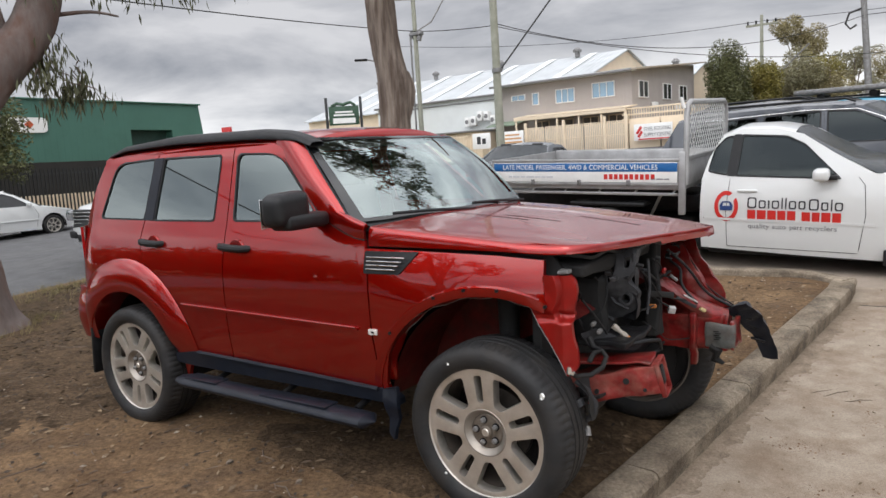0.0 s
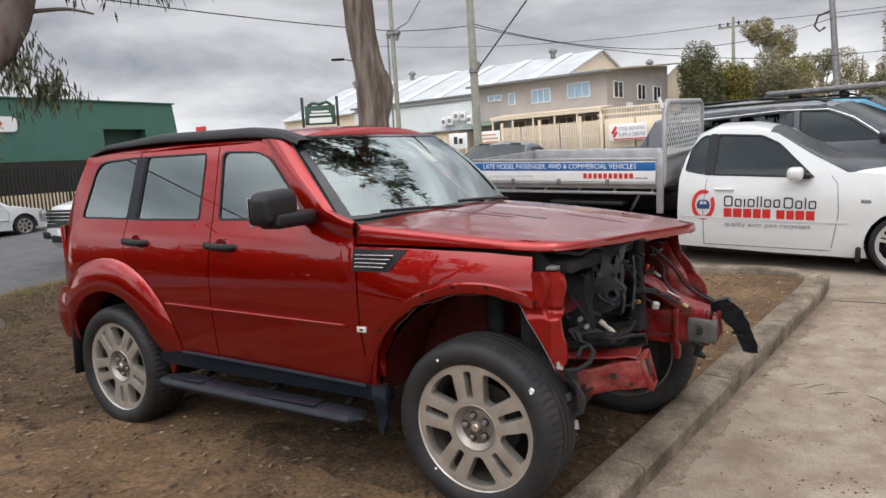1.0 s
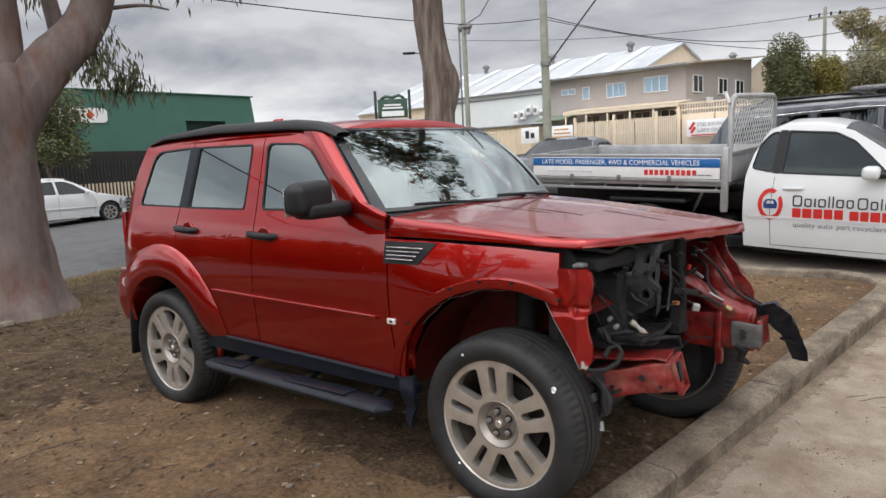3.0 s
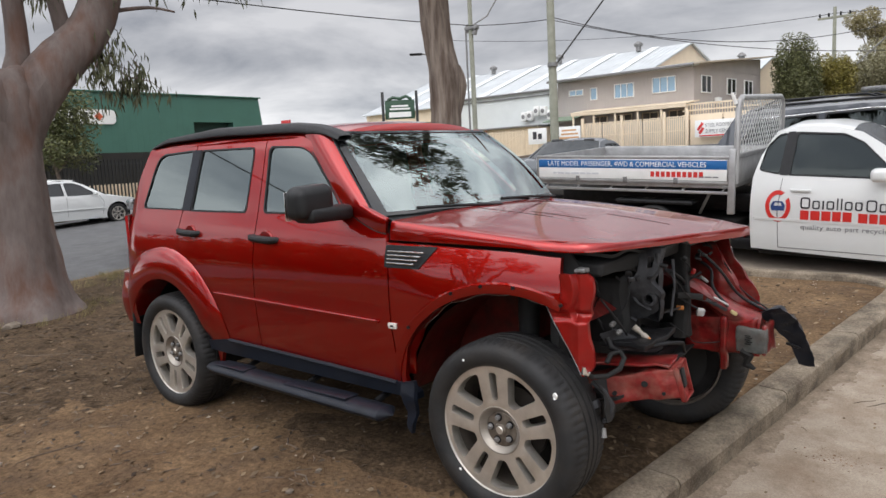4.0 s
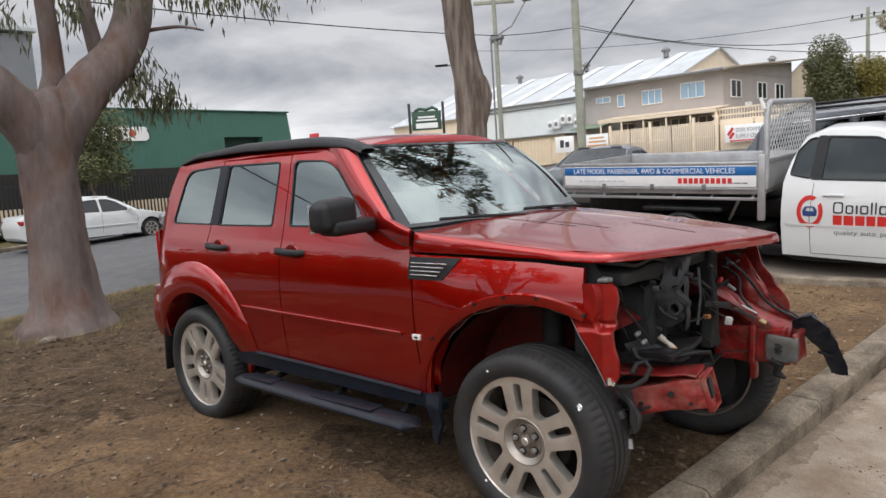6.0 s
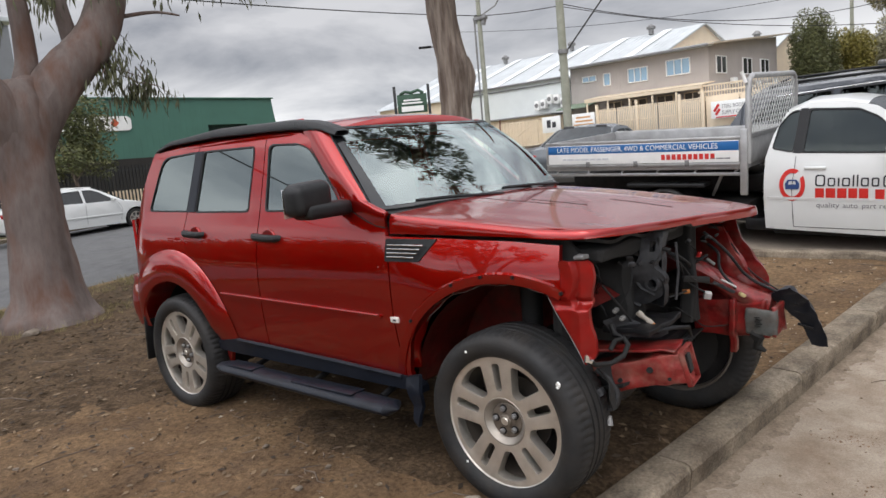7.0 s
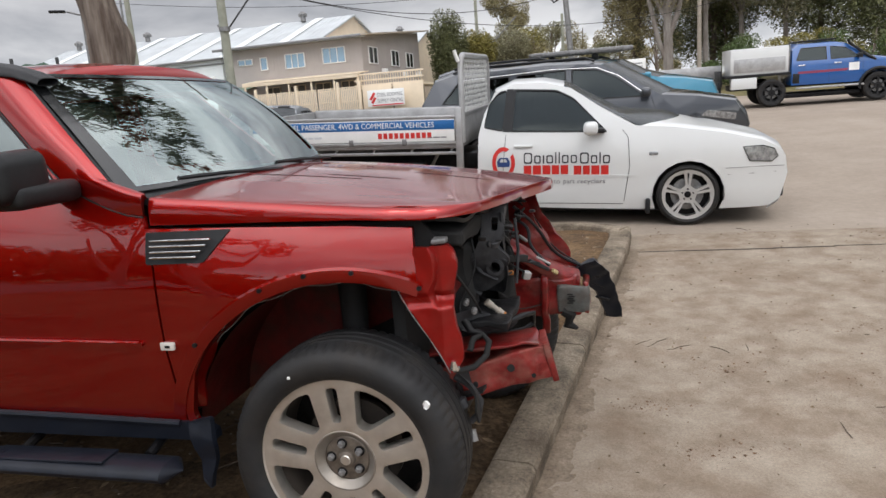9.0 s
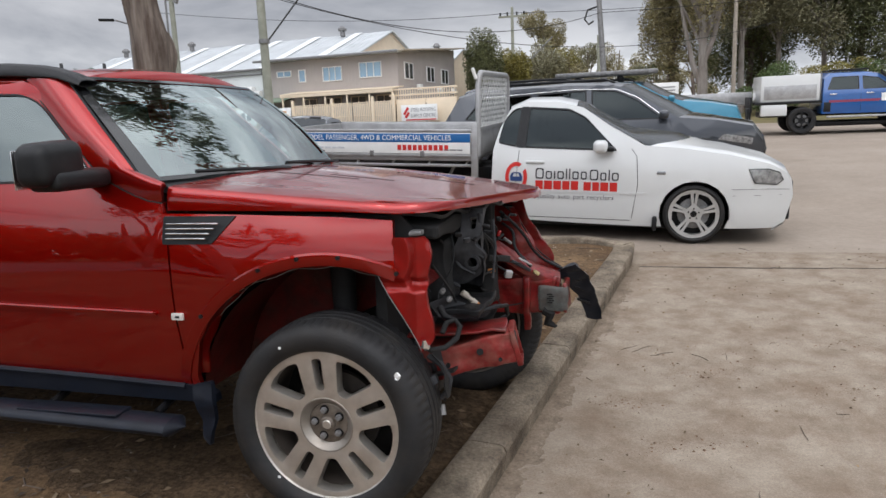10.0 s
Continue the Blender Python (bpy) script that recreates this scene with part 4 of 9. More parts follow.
make("rear_bumper", sheet(tail_f, 48, 10), RED, red_car)
make("rear_bumper_top", sheet(lambda u, v: tuple(Vector(tail_f(u, 1.0)) * (1 - v) + Vector((-3.15, YC - 0.80 * math.cos(math.pi * u), 0.885)) * v), 48, 3), RED, red_car)
make("tailgate", sheet(lambda u, v: (-3.505 + 0.03 * (2 * u - 1) ** 2 + 0.22 * smooth(0.45, 1, v), YC + (0.66 - 0.05 * v) * (2 * u - 1), 0.88 + 0.86 * v), 20, 16, (0.03, 0, 0)), RED, red_car)
tg = make("tailgate_glass", sheet(lambda u, v: (-3.515 + 0.03 * (2 * u - 1) ** 2 + 0.22 * smooth(0.45, 1, 0.5 + 0.42 * v), YC + (0.56 - 0.05 * v) * (2 * u - 1), 0.88 + 0.86 * (0.5 + 0.42 * v)), 12, 6), GLASS_DARK, red_car)
both("tail_lamp", sheet(lambda u, v: (-3.31 - 0.165 * u, side_y(-3.31 - 0.165 * u, 1.1) - 0.006, 0.93 + 0.36 * v), 6, 6, (0, 0.02, 0)), REDLAMP)

# floor, wheel housings, cabin
make("underbody", box((-1.95, YC, 0.44), (2.6, 1.42, 0.12), 0.04), PITCH, red_car)
both("rear_wheel_housing", ([(WB + 0.52 * math.cos(radians(a)), y, 0.375 + 0.52 * math.sin(radians(a))) for a in range(-5, 186, 10) for y in (0.06, 0.42)], [(2 * i, 2 * i + 1, 2 * i + 3, 2 * i + 2) for i in range(19)] + [tuple(2 * i + 1 for i in range(20))]), DARK)
both("front_wheel_housing", ([(0.60 * math.cos(radians(a)), y, 0.375 + 0.60 * math.sin(radians(a))) for a in range(55, 176, 8) for y in (0.12, 0.50)], [(2 * i, 2 * i + 1, 2 * i + 3, 2 * i + 2) for i in range(15)] + [tuple(2 * i + 1 for i in range(16))]), LINER_RED)
make("firewall", box((-0.62, YC, 0.85), (0.05, 1.50, 0.72), 0.02), DARK, red_car)
make("cabin_floor", box((-1.95, YC, 0.62), (2.7, 1.50, 0.05), 0.01), CABIN, red_car)
make("dashboard", sheet(lambda u, v: (-0.74 + SKEW * v - 0.34 * u, 0.14 + 1.46 * v, 1.27 + 0.05 * math.sin(math.pi * u) - 0.16 * smooth(0.75, 1, u)), 10, 10, (0, 0, -0.25)), CABIN, red_car)
make("steering_wheel", moved(lathe([(0.18 + 0.014 * math.cos(a), 0.014 * math.sin(a)) for a in np.linspace(0, 2 * math.pi, 9)[:-1]], 28), Matrix.Translation((-1.12, 0.52, 1.22)) @ pose(0, 0, 0, 0, 0, 90) @ pose(0, 0, 0, -25, 0, 0)), BLACK, red_car)
for x, ys in ((-1.55, (0.52, 1.22)), (-2.45, (0.50, 0.87, 1.24))):
    for y in ys:
        st = make("seat", join(box((x + 0.12, y, 0.82), (0.52, 0.50 if len(ys) == 2 else 0.36, 0.18), 0.05, 3), box((x - 0.16, y, 1.16), (0.16, 0.48 if len(ys) == 2 else 0.36, 0.62), 0.06, 3, m=pose(0, 0, 0, 0, -14, 0)), box((x - 0.26, y, 1.53), (0.10, 0.26, 0.17), 0.04, 3, m=pose(0, 0, 0, 0, -10, 0))), SEAT, red_car)
make("headlining", box((-2.2, YC, 1.74), (1.9, 1.24, 0.02), 0.008), CABIN, red_car)
# wipers
for y0, y1, x0, x1 in ((0.30, 0.86, -0.66, -0.53), (0.98, 1.50, -0.58, -0.55)):
    make("wiper", tube([(x0, y0, 1.345), ((x0 + x1) / 2, (y0 + y1) / 2, 1.338), (x1 + 0.03, y1, 1.322)], 0.009, 6), BLACK, red_car)

# wheels


def spoke_disc():
    """Flat wheel face: five broad spokes, each with a slot, and five rounded triangular openings."""
    R = 0.2705
    outer = [(R * math.cos(2 * math.pi * i / 60), R * math.sin(2 * math.pi * i / 60)) for i in range(60)]
    holes = []
    for k in range(5):
        a = radians(90 + 72 * k)
        ca, sa = math.cos(a), math.sin(a)
        slot = fillet([(0.128, -0.0155), (0.244, -0.0190), (0.244, 0.0190), (0.128, 0.0155)], 0.0145, 4)
        holes.append([(p * ca - q * sa, p * sa + q * ca) for p, q in slot])
        b = a + radians(36)
        cb, sb = math.cos(b), math.sin(b)
        w = fillet([(0.126, -0.017), (0.232, -0.076), (0.247, -0.040), (0.251, 0.0), (0.247, 0.040), (0.232, 0.076), (0.126, 0.017)], [0.012, 0.014, 0.006, 0, 0.006, 0.014, 0.012], 3)
        holes.append([(p * cb - q * sb, p * sb + q * cb) for p, q in w])
    holes.append([(0.098 * math.cos(2 * math.pi * i / 36), 0.098 * math.sin(2 * math.pi * i / 36)) for i in range(36)])
    dish = lambda r: 0.009 + 0.004 * smooth(0.17, 0.10, r) - 0.002 * smooth(0.25, 0.27, r)
    return panel(outer, lambda u, v: (u, dish(math.hypot(u, v)), v), (0, 0.050, 0), holes, 0.045)


LIP = mat("dusty_rim_lip", (0.62, 0.59, 0.55), 0.35, 0.8, vary=0.15, scale=9, stain=0.5, stain_scale=6, stain_color=(0.20, 0.17, 0.14))
BORE = mat("dull_alloy_bore", (0.34, 0.31, 0.275), 0.5, 0.8, vary=0.15, scale=9, stain=0.4, stain_scale=12, stain_color=(0.18, 0.15, 0.12))
HUB = mat("brown_stained_hub", (0.21, 0.18, 0.15), 0.5, 0.7, vary=0.3, scale=30, stain=0.6, stain_scale=24, stain_color=(0.06, 0.045, 0.035))


def wheel(m, parent):
    w = thing("wheel", None, "alloy wheel with five slotted double spokes and a muddy tyre")
    w.parent = parent
    w.matrix_local = m
    prof = [(0.268, 0.028), (0.275, -0.002), (0.300, -0.020), (0.335, -0.022), (0.358, -0.008), (0.3700, 0.012), (0.3755, 0.045), (0.3765, 0.115), (0.3755, 0.185), (0.370, 0.218), (0.35, 0.245), (0.30, 0.255), (0.262, 0.235), (0.255, 0.13)]
    prof = prof[:6] + [(0.3745, 0.040), (0.3765, 0.062), (0.3765, 0.066), (0.369, 0.068), (0.369, 0.076), (0.3768, 0.078), (0.377, 0.103), (0.369, 0.105), (0.369, 0.115), (0.377, 0.117), (0.377, 0.142), (0.369, 0.144), (0.369, 0.152), (0.3765, 0.154), (0.3745, 0.190)] + prof[9:]
    NS = 288
    V, F = lathe(prof, NS)
    m_ = len(prof)
    W_ = []
    for q, (x, y, z) in enumerate(V):
        k, i = q // m_, q % m_
        cut = 0.0
        if i in (5, 6, 7) and k % 4 == 0:
            cut = 0.006
        if i in (20, 21, 22) and (k + 2) % 4 == 0:
            cut = 0.006
        r0 = math.hypot(x, z)
        W_.append((x * (r0 - cut) / r0, y, z * (r0 - cut) / r0))
    make("tyre", (W_, F), TYRE, w, "black rubber tyre with grooved tread", 55)
    eased(make("rim", spoke_disc(), ALLOY, w, "silver alloy spokes"), 0.005)
    make("rim_lip", lathe([(0.2700, 0.010), (0.2710, 0.004), (0.2745, 0.002), (0.2775, 0.008), (0.272, 0.03), (0.258, 0.058), (0.254, 0.063), (0.2690, 0.03)], 72), LIP, w)
    make("rim_barrel", lathe([(0.257, 0.052), (0.246, 0.12), (0.245, 0.22), (0.252, 0.24), (0.262, 0.24), (0.262, 0.06)], 48), BARREL, w, "dusty dark wheel barrel")
    make("brake_disc", lathe([(0.0001, 0.115), (0.165, 0.115), (0.165, 0.14), (0.0001, 0.14)], 40), mat("rusty_brake_iron", (0.05, 0.042, 0.036), 0.6, 0.4, vary=0.3), w)
    # added black disc, painting the wheel's back as dark as in shade
    make("brake_shield", lathe([(0.0001, 0.242), (0.19, 0.242), (0.19, 0.248), (0.0001, 0.248)], 40), PITCH, w)
    make("wheel_back", lathe([(0.0001, 0.20), (0.25, 0.20), (0.25, 0.205), (0.0001, 0.205)], 40), DARK, w)
    make("hub_ring", lathe([(0.104, 0.016), (0.100, 0.010), (0.095, 0.011), (0.074, 0.033), (0.073, 0.055), (0.104, 0.055)], 48), BORE, w)
    make("hub_cap", lathe([(0.0001, 0.018), (0.020, 0.018), (0.026, 0.021), (0.029, 0.030), (0.070, 0.033), (0.074, 0.036), (0.074, 0.055), (0.0001, 0.055)], 48), HUB, w)
    make("cap_badge", lathe([(0.0001, 0.013), (0.014, 0.013), (0.017, 0.017), (0.0001, 0.017)], 24), ALLOY, w)
    for k in range(5):
        a = radians(90 + 72 * k + 8)
        c = (0.051 * math.cos(a), 0.0, 0.051 * math.sin(a))
        make("nut_recess", moved(lathe([(0.0001, 0.0295), (0.0165, 0.0295), (0.0175, 0.036), (0.0001, 0.036)], 20), Matrix.Translation(c)), DARK, w)
        make("wheel_nut", moved(lathe([(0.0001, 0.014), (0.008, 0.014), (0.0115, 0.019), (0.012, 0.035), (0.0001, 0.035)], 6), Matrix.Translation(c)), GREYMETAL, w)
    return w


w1 = wheel(pose(-0.006, 0.0, 0.369, 0, -5, 0) @ Matrix.Scale(1.125, 4), red_car)
w2 = copy_thing(w1, pose(WB, 0.0, 0.369, 0, 40, 0) @ Matrix.Scale(0.975, 4))
w3 = copy_thing(w1, pose(0.21, 2 * YC - 0.02, 0.383, 0, 5, 188))
w4 = copy_thing(w1, pose(WB, 2 * YC, 0.375, 0, 25, 180))
make("tyre_label", box((0.303, -0.022, 0.596), (0.022, 0.004, 0.026), 0.006, m=pose(0, 0, 0, 0, 30, -25)), WHITE_FLAT, red_car)
make("tyre_label", box((-0.155, -0.027, 0.684), (0.010, 0.004, 0.010), 0.001), WHITE_FLAT, red_car)
make("tyre_label", box((-0.2, -0.027, 0.149), (0.010, 0.004, 0.010), 0.001), WHITE_FLAT, red_car)


# ---- the stripped front of the red car ----
def crumple(geo, amp, scale, seed):
    return [(x + amp * noise.noise((x * scale, y * scale, z * scale + seed)), y + amp * noise.noise((x * scale + 9, y * scale, z * scale + seed)), z + amp * noise.noise((x * scale, y * scale + 5, z * scale + seed))) for x, y, z in geo[0]], geo[1]


def dense_box(c, s, n=6, bevel=0.015):
    bm = bmesh.new()
    bmesh.ops.create_cube(bm, size=1)
    bmesh.ops.scale(bm, vec=s, verts=bm.verts)
    bmesh.ops.bevel(bm, geom=bm.edges[:], offset=bevel, segments=2, profile=0.5, affect="EDGES")
    bmesh.ops.subdivide_edges(bm, edges=bm.edges[:], cuts=n, use_grid_fill=True)
    bmesh.ops.translate(bm, vec=c, verts=bm.verts)
    return from_bm(bm)


# inner wing: red sheet from the fender's front edge down to the bolt
WING_L = spline([0.652, 0.70, 0.778, 0.865, 0.935, 0.96, 1.0, 1.09], [0.360, 0.342, 0.300, 0.245, 0.212, 0.235, 0.255, 0.268])
WING_R = spline([0.652, 0.672, 0.745, 0.827, 0.91, 1.035, 1.072, 1.09], [0.367, 0.387, 0.400, 0.385, 0.380, 0.392, 0.384, 0.368])


WING_RED = mat("dull_red_inner_paint", (0.25, 0.0075, 0.0055), 0.42, 0.45, vary=0.12, scale=9, stain=0.25, stain_scale=7, stain_color=(0.15, 0.05, 0.04), coat=0.5, coat_rough=0.12, spec=0.1)


def wing_f(u, v):
    z = 0.652 + 0.436 * v
    a, b = WING_L(z), WING_R(z)
    x = a + (b - a) * u
    fold = 0.032 * smooth(0.50, 0.60, u + 0.25 * (v - 0.8)) * smooth(0.50, 0.60, v)
    ledge = 0.016 * smooth(0.52, 0.56, v) * smooth(0.66, 0.60, v)
    return (x, 0.106 + 0.5 * max(0, x - 0.345) + fold + ledge + 0.004 * noise.noise((x * 22, z * 14, 3)), z)


make("inner_wing", crumple(sheet(wing_f, 36, 60, (0.0, 0.02, 0)), 0.007, 11, 4), WING_RED, red_car, "creased red inner wing", 40)
make("wing_mount", crumple(box((0.345, 0.16, 1.10), (0.05, 0.05, 0.018), 0.005), 0.006, 20, 3), GREYMETAL, red_car)
# near-black blocks that paint the deep shade of the engine bay
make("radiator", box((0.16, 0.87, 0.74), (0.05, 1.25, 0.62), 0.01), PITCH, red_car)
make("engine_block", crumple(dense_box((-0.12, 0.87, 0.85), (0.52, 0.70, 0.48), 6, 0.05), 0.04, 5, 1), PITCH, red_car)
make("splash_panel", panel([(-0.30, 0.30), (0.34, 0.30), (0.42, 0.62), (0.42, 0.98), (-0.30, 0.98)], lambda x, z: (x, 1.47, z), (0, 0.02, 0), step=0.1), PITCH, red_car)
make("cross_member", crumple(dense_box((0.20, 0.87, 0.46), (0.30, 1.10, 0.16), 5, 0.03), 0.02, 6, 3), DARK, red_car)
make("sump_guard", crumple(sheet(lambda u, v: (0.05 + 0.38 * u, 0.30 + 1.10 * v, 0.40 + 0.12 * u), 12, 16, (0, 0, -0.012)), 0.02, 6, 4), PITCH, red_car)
# far wing
make("far_wing_brace", crumple(panel(fillet([(0.32, 1.08), (0.50, 1.06), (0.585, 0.86), (0.68, 0.74), (0.75, 0.70), (0.74, 0.58), (0.48, 0.50), (0.34, 0.62)], 0.02), lambda x, z: (x, 1.44 + 0.03 * math.sin(9 * x), z), (0, 0.04, 0), step=0.025), 0.022, 11, 6), RED_DUSTY, red_car, "buckled dark red wing brace", 25)
make("inner_wing", crumple(panel([(0.34, 1.12), (0.52, 1.11), (0.57, 0.98), (0.64, 0.86), (0.70, 0.78), (0.70, 0.62), (0.45, 0.62), (0.36, 0.80)], lambda x, z: (x, 1.56 - 0.1 * (x - 0.3), z), (0.0, -0.02, 0), step=0.03), 0.022, 10, 5), RED_DUSTY, red_car)
make("far_wing_strut", crumple(tube([(0.38, 1.30, 0.87), (0.48, 1.31, 0.81), (0.60, 1.33, 0.72), (0.72, 1.36, 0.66)], [0.05, 0.045, 0.05, 0.05], 10), 0.02, 10, 3), RED_DUSTY, red_car)
# chassis rails
RAIL_RED = mat("scraped_dusty_red_paint", (0.20, 0.020, 0.017), 0.5, 0.1, vary=0.35, scale=14, stain=0.7, stain_scale=10, stain_color=(0.24, 0.135, 0.105), spec=0.25, bump=0.2, bump_scale=40)
RAIL = Matrix.Translation((0.40, 0.43, 0.532)) @ pose(0, 0, 0, 0, -13, 9)
make("chassis_rail", crumple(crumple(moved(dense_box((0, 0, 0), (0.52, 0.15, 0.132), 10, 0.007), RAIL), 0.022, 9, 1), 0.008, 30, 5), RAIL_RED, red_car, "dented red chassis rail end", 24)
for ry, rz, sy, sz in ((0.0, 0.074, 0.150, 0.010), (0.0, -0.074, 0.150, 0.010), (-0.076, 0.0, 0.010, 0.150), (0.076, 0.0, 0.010, 0.150)):
    make("rail_end_flange", crumple(moved(box((0.262, ry, rz), (0.022, sy, sz), 0.003), RAIL), 0.006, 14, 3), RAIL_RED, red_car)
for rx, rz, rr_ in ((0.12, 0.02, 0.014), (-0.02, -0.01, 0.010), (0.19, -0.03, 0.008)):
    make("rail_hole", moved(tube([(rx, -0.092, rz), (rx, -0.060, rz)], rr_, 14), RAIL), PITCH, red_car)
make("rail_flange", crumple(moved(dense_box((0, 0, 0), (0.40, 0.17, 0.012), 6, 0.004), Matrix.Translation((0.42, 0.43, 0.655)) @ pose(0, 0, 0, 0, -4, 9)), 0.012, 12, 7), RED_DUSTY, red_car)
make("rail_mouth", crumple(moved(box((0.262, 0.012, 0.005), (0.012, 0.050, 0.080), 0.004), RAIL), 0.006, 14, 3), PITCH, red_car)
make("chassis_rail", crumple(moved(dense_box((0, 0, 0), (0.36, 0.16, 0.19), 7), Matrix.Translation((0.56, 1.37, 0.590))), 0.016, 10, 4), RED_DUSTY, red_car, "dented red chassis rail end", 24)
make("rail_plate", crumple(dense_box((0.715, 1.285, 0.585), (0.15, 0.03, 0.13), 4, 0.008), 0.010, 14, 3), mat("dull_grey_steel", (0.10, 0.105, 0.10), 0.55, 0.3, vary=0.4, scale=16, stain=0.5, stain_scale=9, stain_color=(0.10, 0.06, 0.045), bump=0.2), red_car, "bare grey metal end plate")
make("rail_plate", crumple(dense_box((0.775, 1.36, 0.59), (0.025, 0.18, 0.15), 4, 0.008), 0.012, 14, 6), RED_DUSTY, red_car)
make("rail_flange", crumple(dense_box((0.585, 1.275, 0.555), (0.035, 0.05, 0.28), 4, 0.008), 0.012, 12, 2), RED_DUSTY, red_car)
make("tow_clamp", crumple(tube([(0.66, 1.30, 0.52), (0.70, 1.30, 0.49), (0.69, 1.31, 0.45), (0.73, 1.31, 0.42)], [0.03, 0.03, 0.02, 0.008], 8), 0.02, 15, 3), PITCH, red_car)
for k in range(5):
    make("rail_stamping", box((0.700 + 0.008 * (k % 2), 1.268, 0.565 + 0.011 * k), (0.028, 0.006, 0.005), 0.001), PITCH, red_car)
# bent black bumper bracket that hangs over the kerb
make("bumper_bracket", crumple(sheet(lambda u, v: (0.745 + 0.145 * u + 0.018 * math.sin(math.pi * u) - (0.125 - 0.045 * u) * (v - 0.5), 1.46 + 0.22 * u, 0.715 - 0.13 * u - 0.20 * u * u - 0.05 * (v - 0.5) * (1 - u)), 20, 8, (0.012, -0.05, 0.0)), 0.016, 16, 8), GREY_PLASTIC, red_car, "bent black plastic bumper bracket", 25)
for k in range(3):
    make("bracket_rib", box((0.800 + 0.024 * k, 1.485 + 0.045 * k, 0.650 - 0.045 * k - 0.014 * k * k), (0.075, 0.018, 0.014), 0.004, m=pose(0, 0, 0, 0, 20, 20)), DARK, red_car)
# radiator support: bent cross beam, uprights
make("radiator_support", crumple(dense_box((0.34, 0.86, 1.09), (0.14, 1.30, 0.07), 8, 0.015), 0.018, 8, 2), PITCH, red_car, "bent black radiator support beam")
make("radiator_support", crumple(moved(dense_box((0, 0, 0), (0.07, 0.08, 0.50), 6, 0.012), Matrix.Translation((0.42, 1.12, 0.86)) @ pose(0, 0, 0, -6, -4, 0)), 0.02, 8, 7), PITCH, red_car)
# lamp bracket: dusty moulded plastic with a ring and ribs
LB = fillet([(0.335, 1.14), (0.43, 1.14), (0.425, 1.05), (0.395, 0.985), (0.440, 0.93), (0.405, 0.835), (0.335, 0.80), (0.275, 0.83), (0.252, 0.90), (0.265, 0.95), (0.32, 0.975), (0.345, 1.04)], 0.018)
hole = [(0.385 + 0.022 * math.cos(radians(a)), 0.905 + 0.026 * math.sin(radians(a))) for a in range(0, 360, 30)]
slot = fillet([(0.375, 1.10), (0.405, 1.10), (0.40, 1.05), (0.38, 1.05)], 0.006)
make("lamp_bracket", crumple(panel(LB, lambda x, z: (x + 0.07, 0.60 + 0.35 * (x - 0.3) + 0.05 * math.sin(11 * z), z), (0.0, 0.05, 0), [hole, slot], 0.02), 0.009, 13, 4), DUSTY, red_car, "dusty dark grey plastic lamp bracket", 25)
make("bracket_ring", moved(lathe([(0.022, -0.012), (0.034, -0.012), (0.034, 0.02), (0.022, 0.02)], 16), Matrix.Translation((0.455, 0.600, 0.905))), DUSTY, red_car)
for pts, r in ((((0.262, 0.57, 0.955), (0.250, 0.56, 0.90), (0.270, 0.57, 0.83), (0.33, 0.59, 0.80)), 0.008), (((0.345, 0.60, 1.12), (0.355, 0.59, 1.03), (0.325, 0.58, 0.96)), 0.008), (((0.42, 0.62, 1.12), (0.415, 0.61, 1.03), (0.385, 0.60, 0.97), (0.43, 0.61, 0.92)), 0.009), (((0.30, 0.585, 0.93), (0.34, 0.585, 0.88), (0.39, 0.60, 0.85)), 0.007), (((0.46, 0.70, 1.08), (0.47, 0.70, 0.95), (0.45, 0.68, 0.82)), 0.006)):
    make("bracket_rib", crumple(tube([(x + 0.07, y, z) for x, y, z in pts], r, 7), 0.01, 14, 2), DUSTY, red_car)
make("lamp_duct", crumple(panel(fillet([(0.36, 1.06), (0.47, 1.07), (0.49, 0.96), (0.50, 0.86), (0.47, 0.79), (0.40, 0.78), (0.365, 0.84), (0.375, 0.95)], 0.02), lambda x, z: (x, 0.66 + 0.05 * math.sin(30 * (x - 0.36)), z), (0.0, 0.06, 0), step=0.02), 0.022, 10, 7), DUSTY, red_car, "", 28)
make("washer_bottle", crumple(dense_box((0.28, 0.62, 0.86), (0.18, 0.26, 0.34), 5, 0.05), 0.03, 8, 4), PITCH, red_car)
make("air_box", crumple(dense_box((0.12, 0.95, 0.94), (0.34, 0.40, 0.22), 5, 0.05), 0.03, 8, 8), DARK, red_car)
# torn lamp tray, with its loop and lugs
make("lamp_tray", crumple(dense_box((0.42, 0.56, 0.735), (0.22, 0.34, 0.030), 9, 0.006), 0.018, 11, 6), DARK, red_car, "torn dusty plastic lamp tray", 25)
make("tray_lip", crumple(panel(fillet([(0.27, 0.775), (0.31, 0.80), (0.37, 0.755), (0.46, 0.725), (0.485, 0.69), (0.46, 0.665), (0.38, 0.685), (0.30, 0.70)], 0.01), lambda x, z: (x + 0.055, 0.35 + 0.9 * (x - 0.27), z + 0.01), (0, 0.02, 0), [fillet([(0.40, 0.715), (0.45, 0.705), (0.455, 0.685), (0.41, 0.69)], 0.005)], 0.02), 0.016, 13, 6), DUSTY, red_car, "", 25)
make("tray_rim", crumple(tube([(0.50, 0.46, 0.715), (0.56, 0.56, 0.72), (0.585, 0.64, 0.70), (0.58, 0.70, 0.65), (0.54, 0.66, 0.635), (0.50, 0.56, 0.65)], [0.009, 0.010, 0.010, 0.009, 0.008, 0.006], 10), 0.012, 14, 5), DARK, red_car)
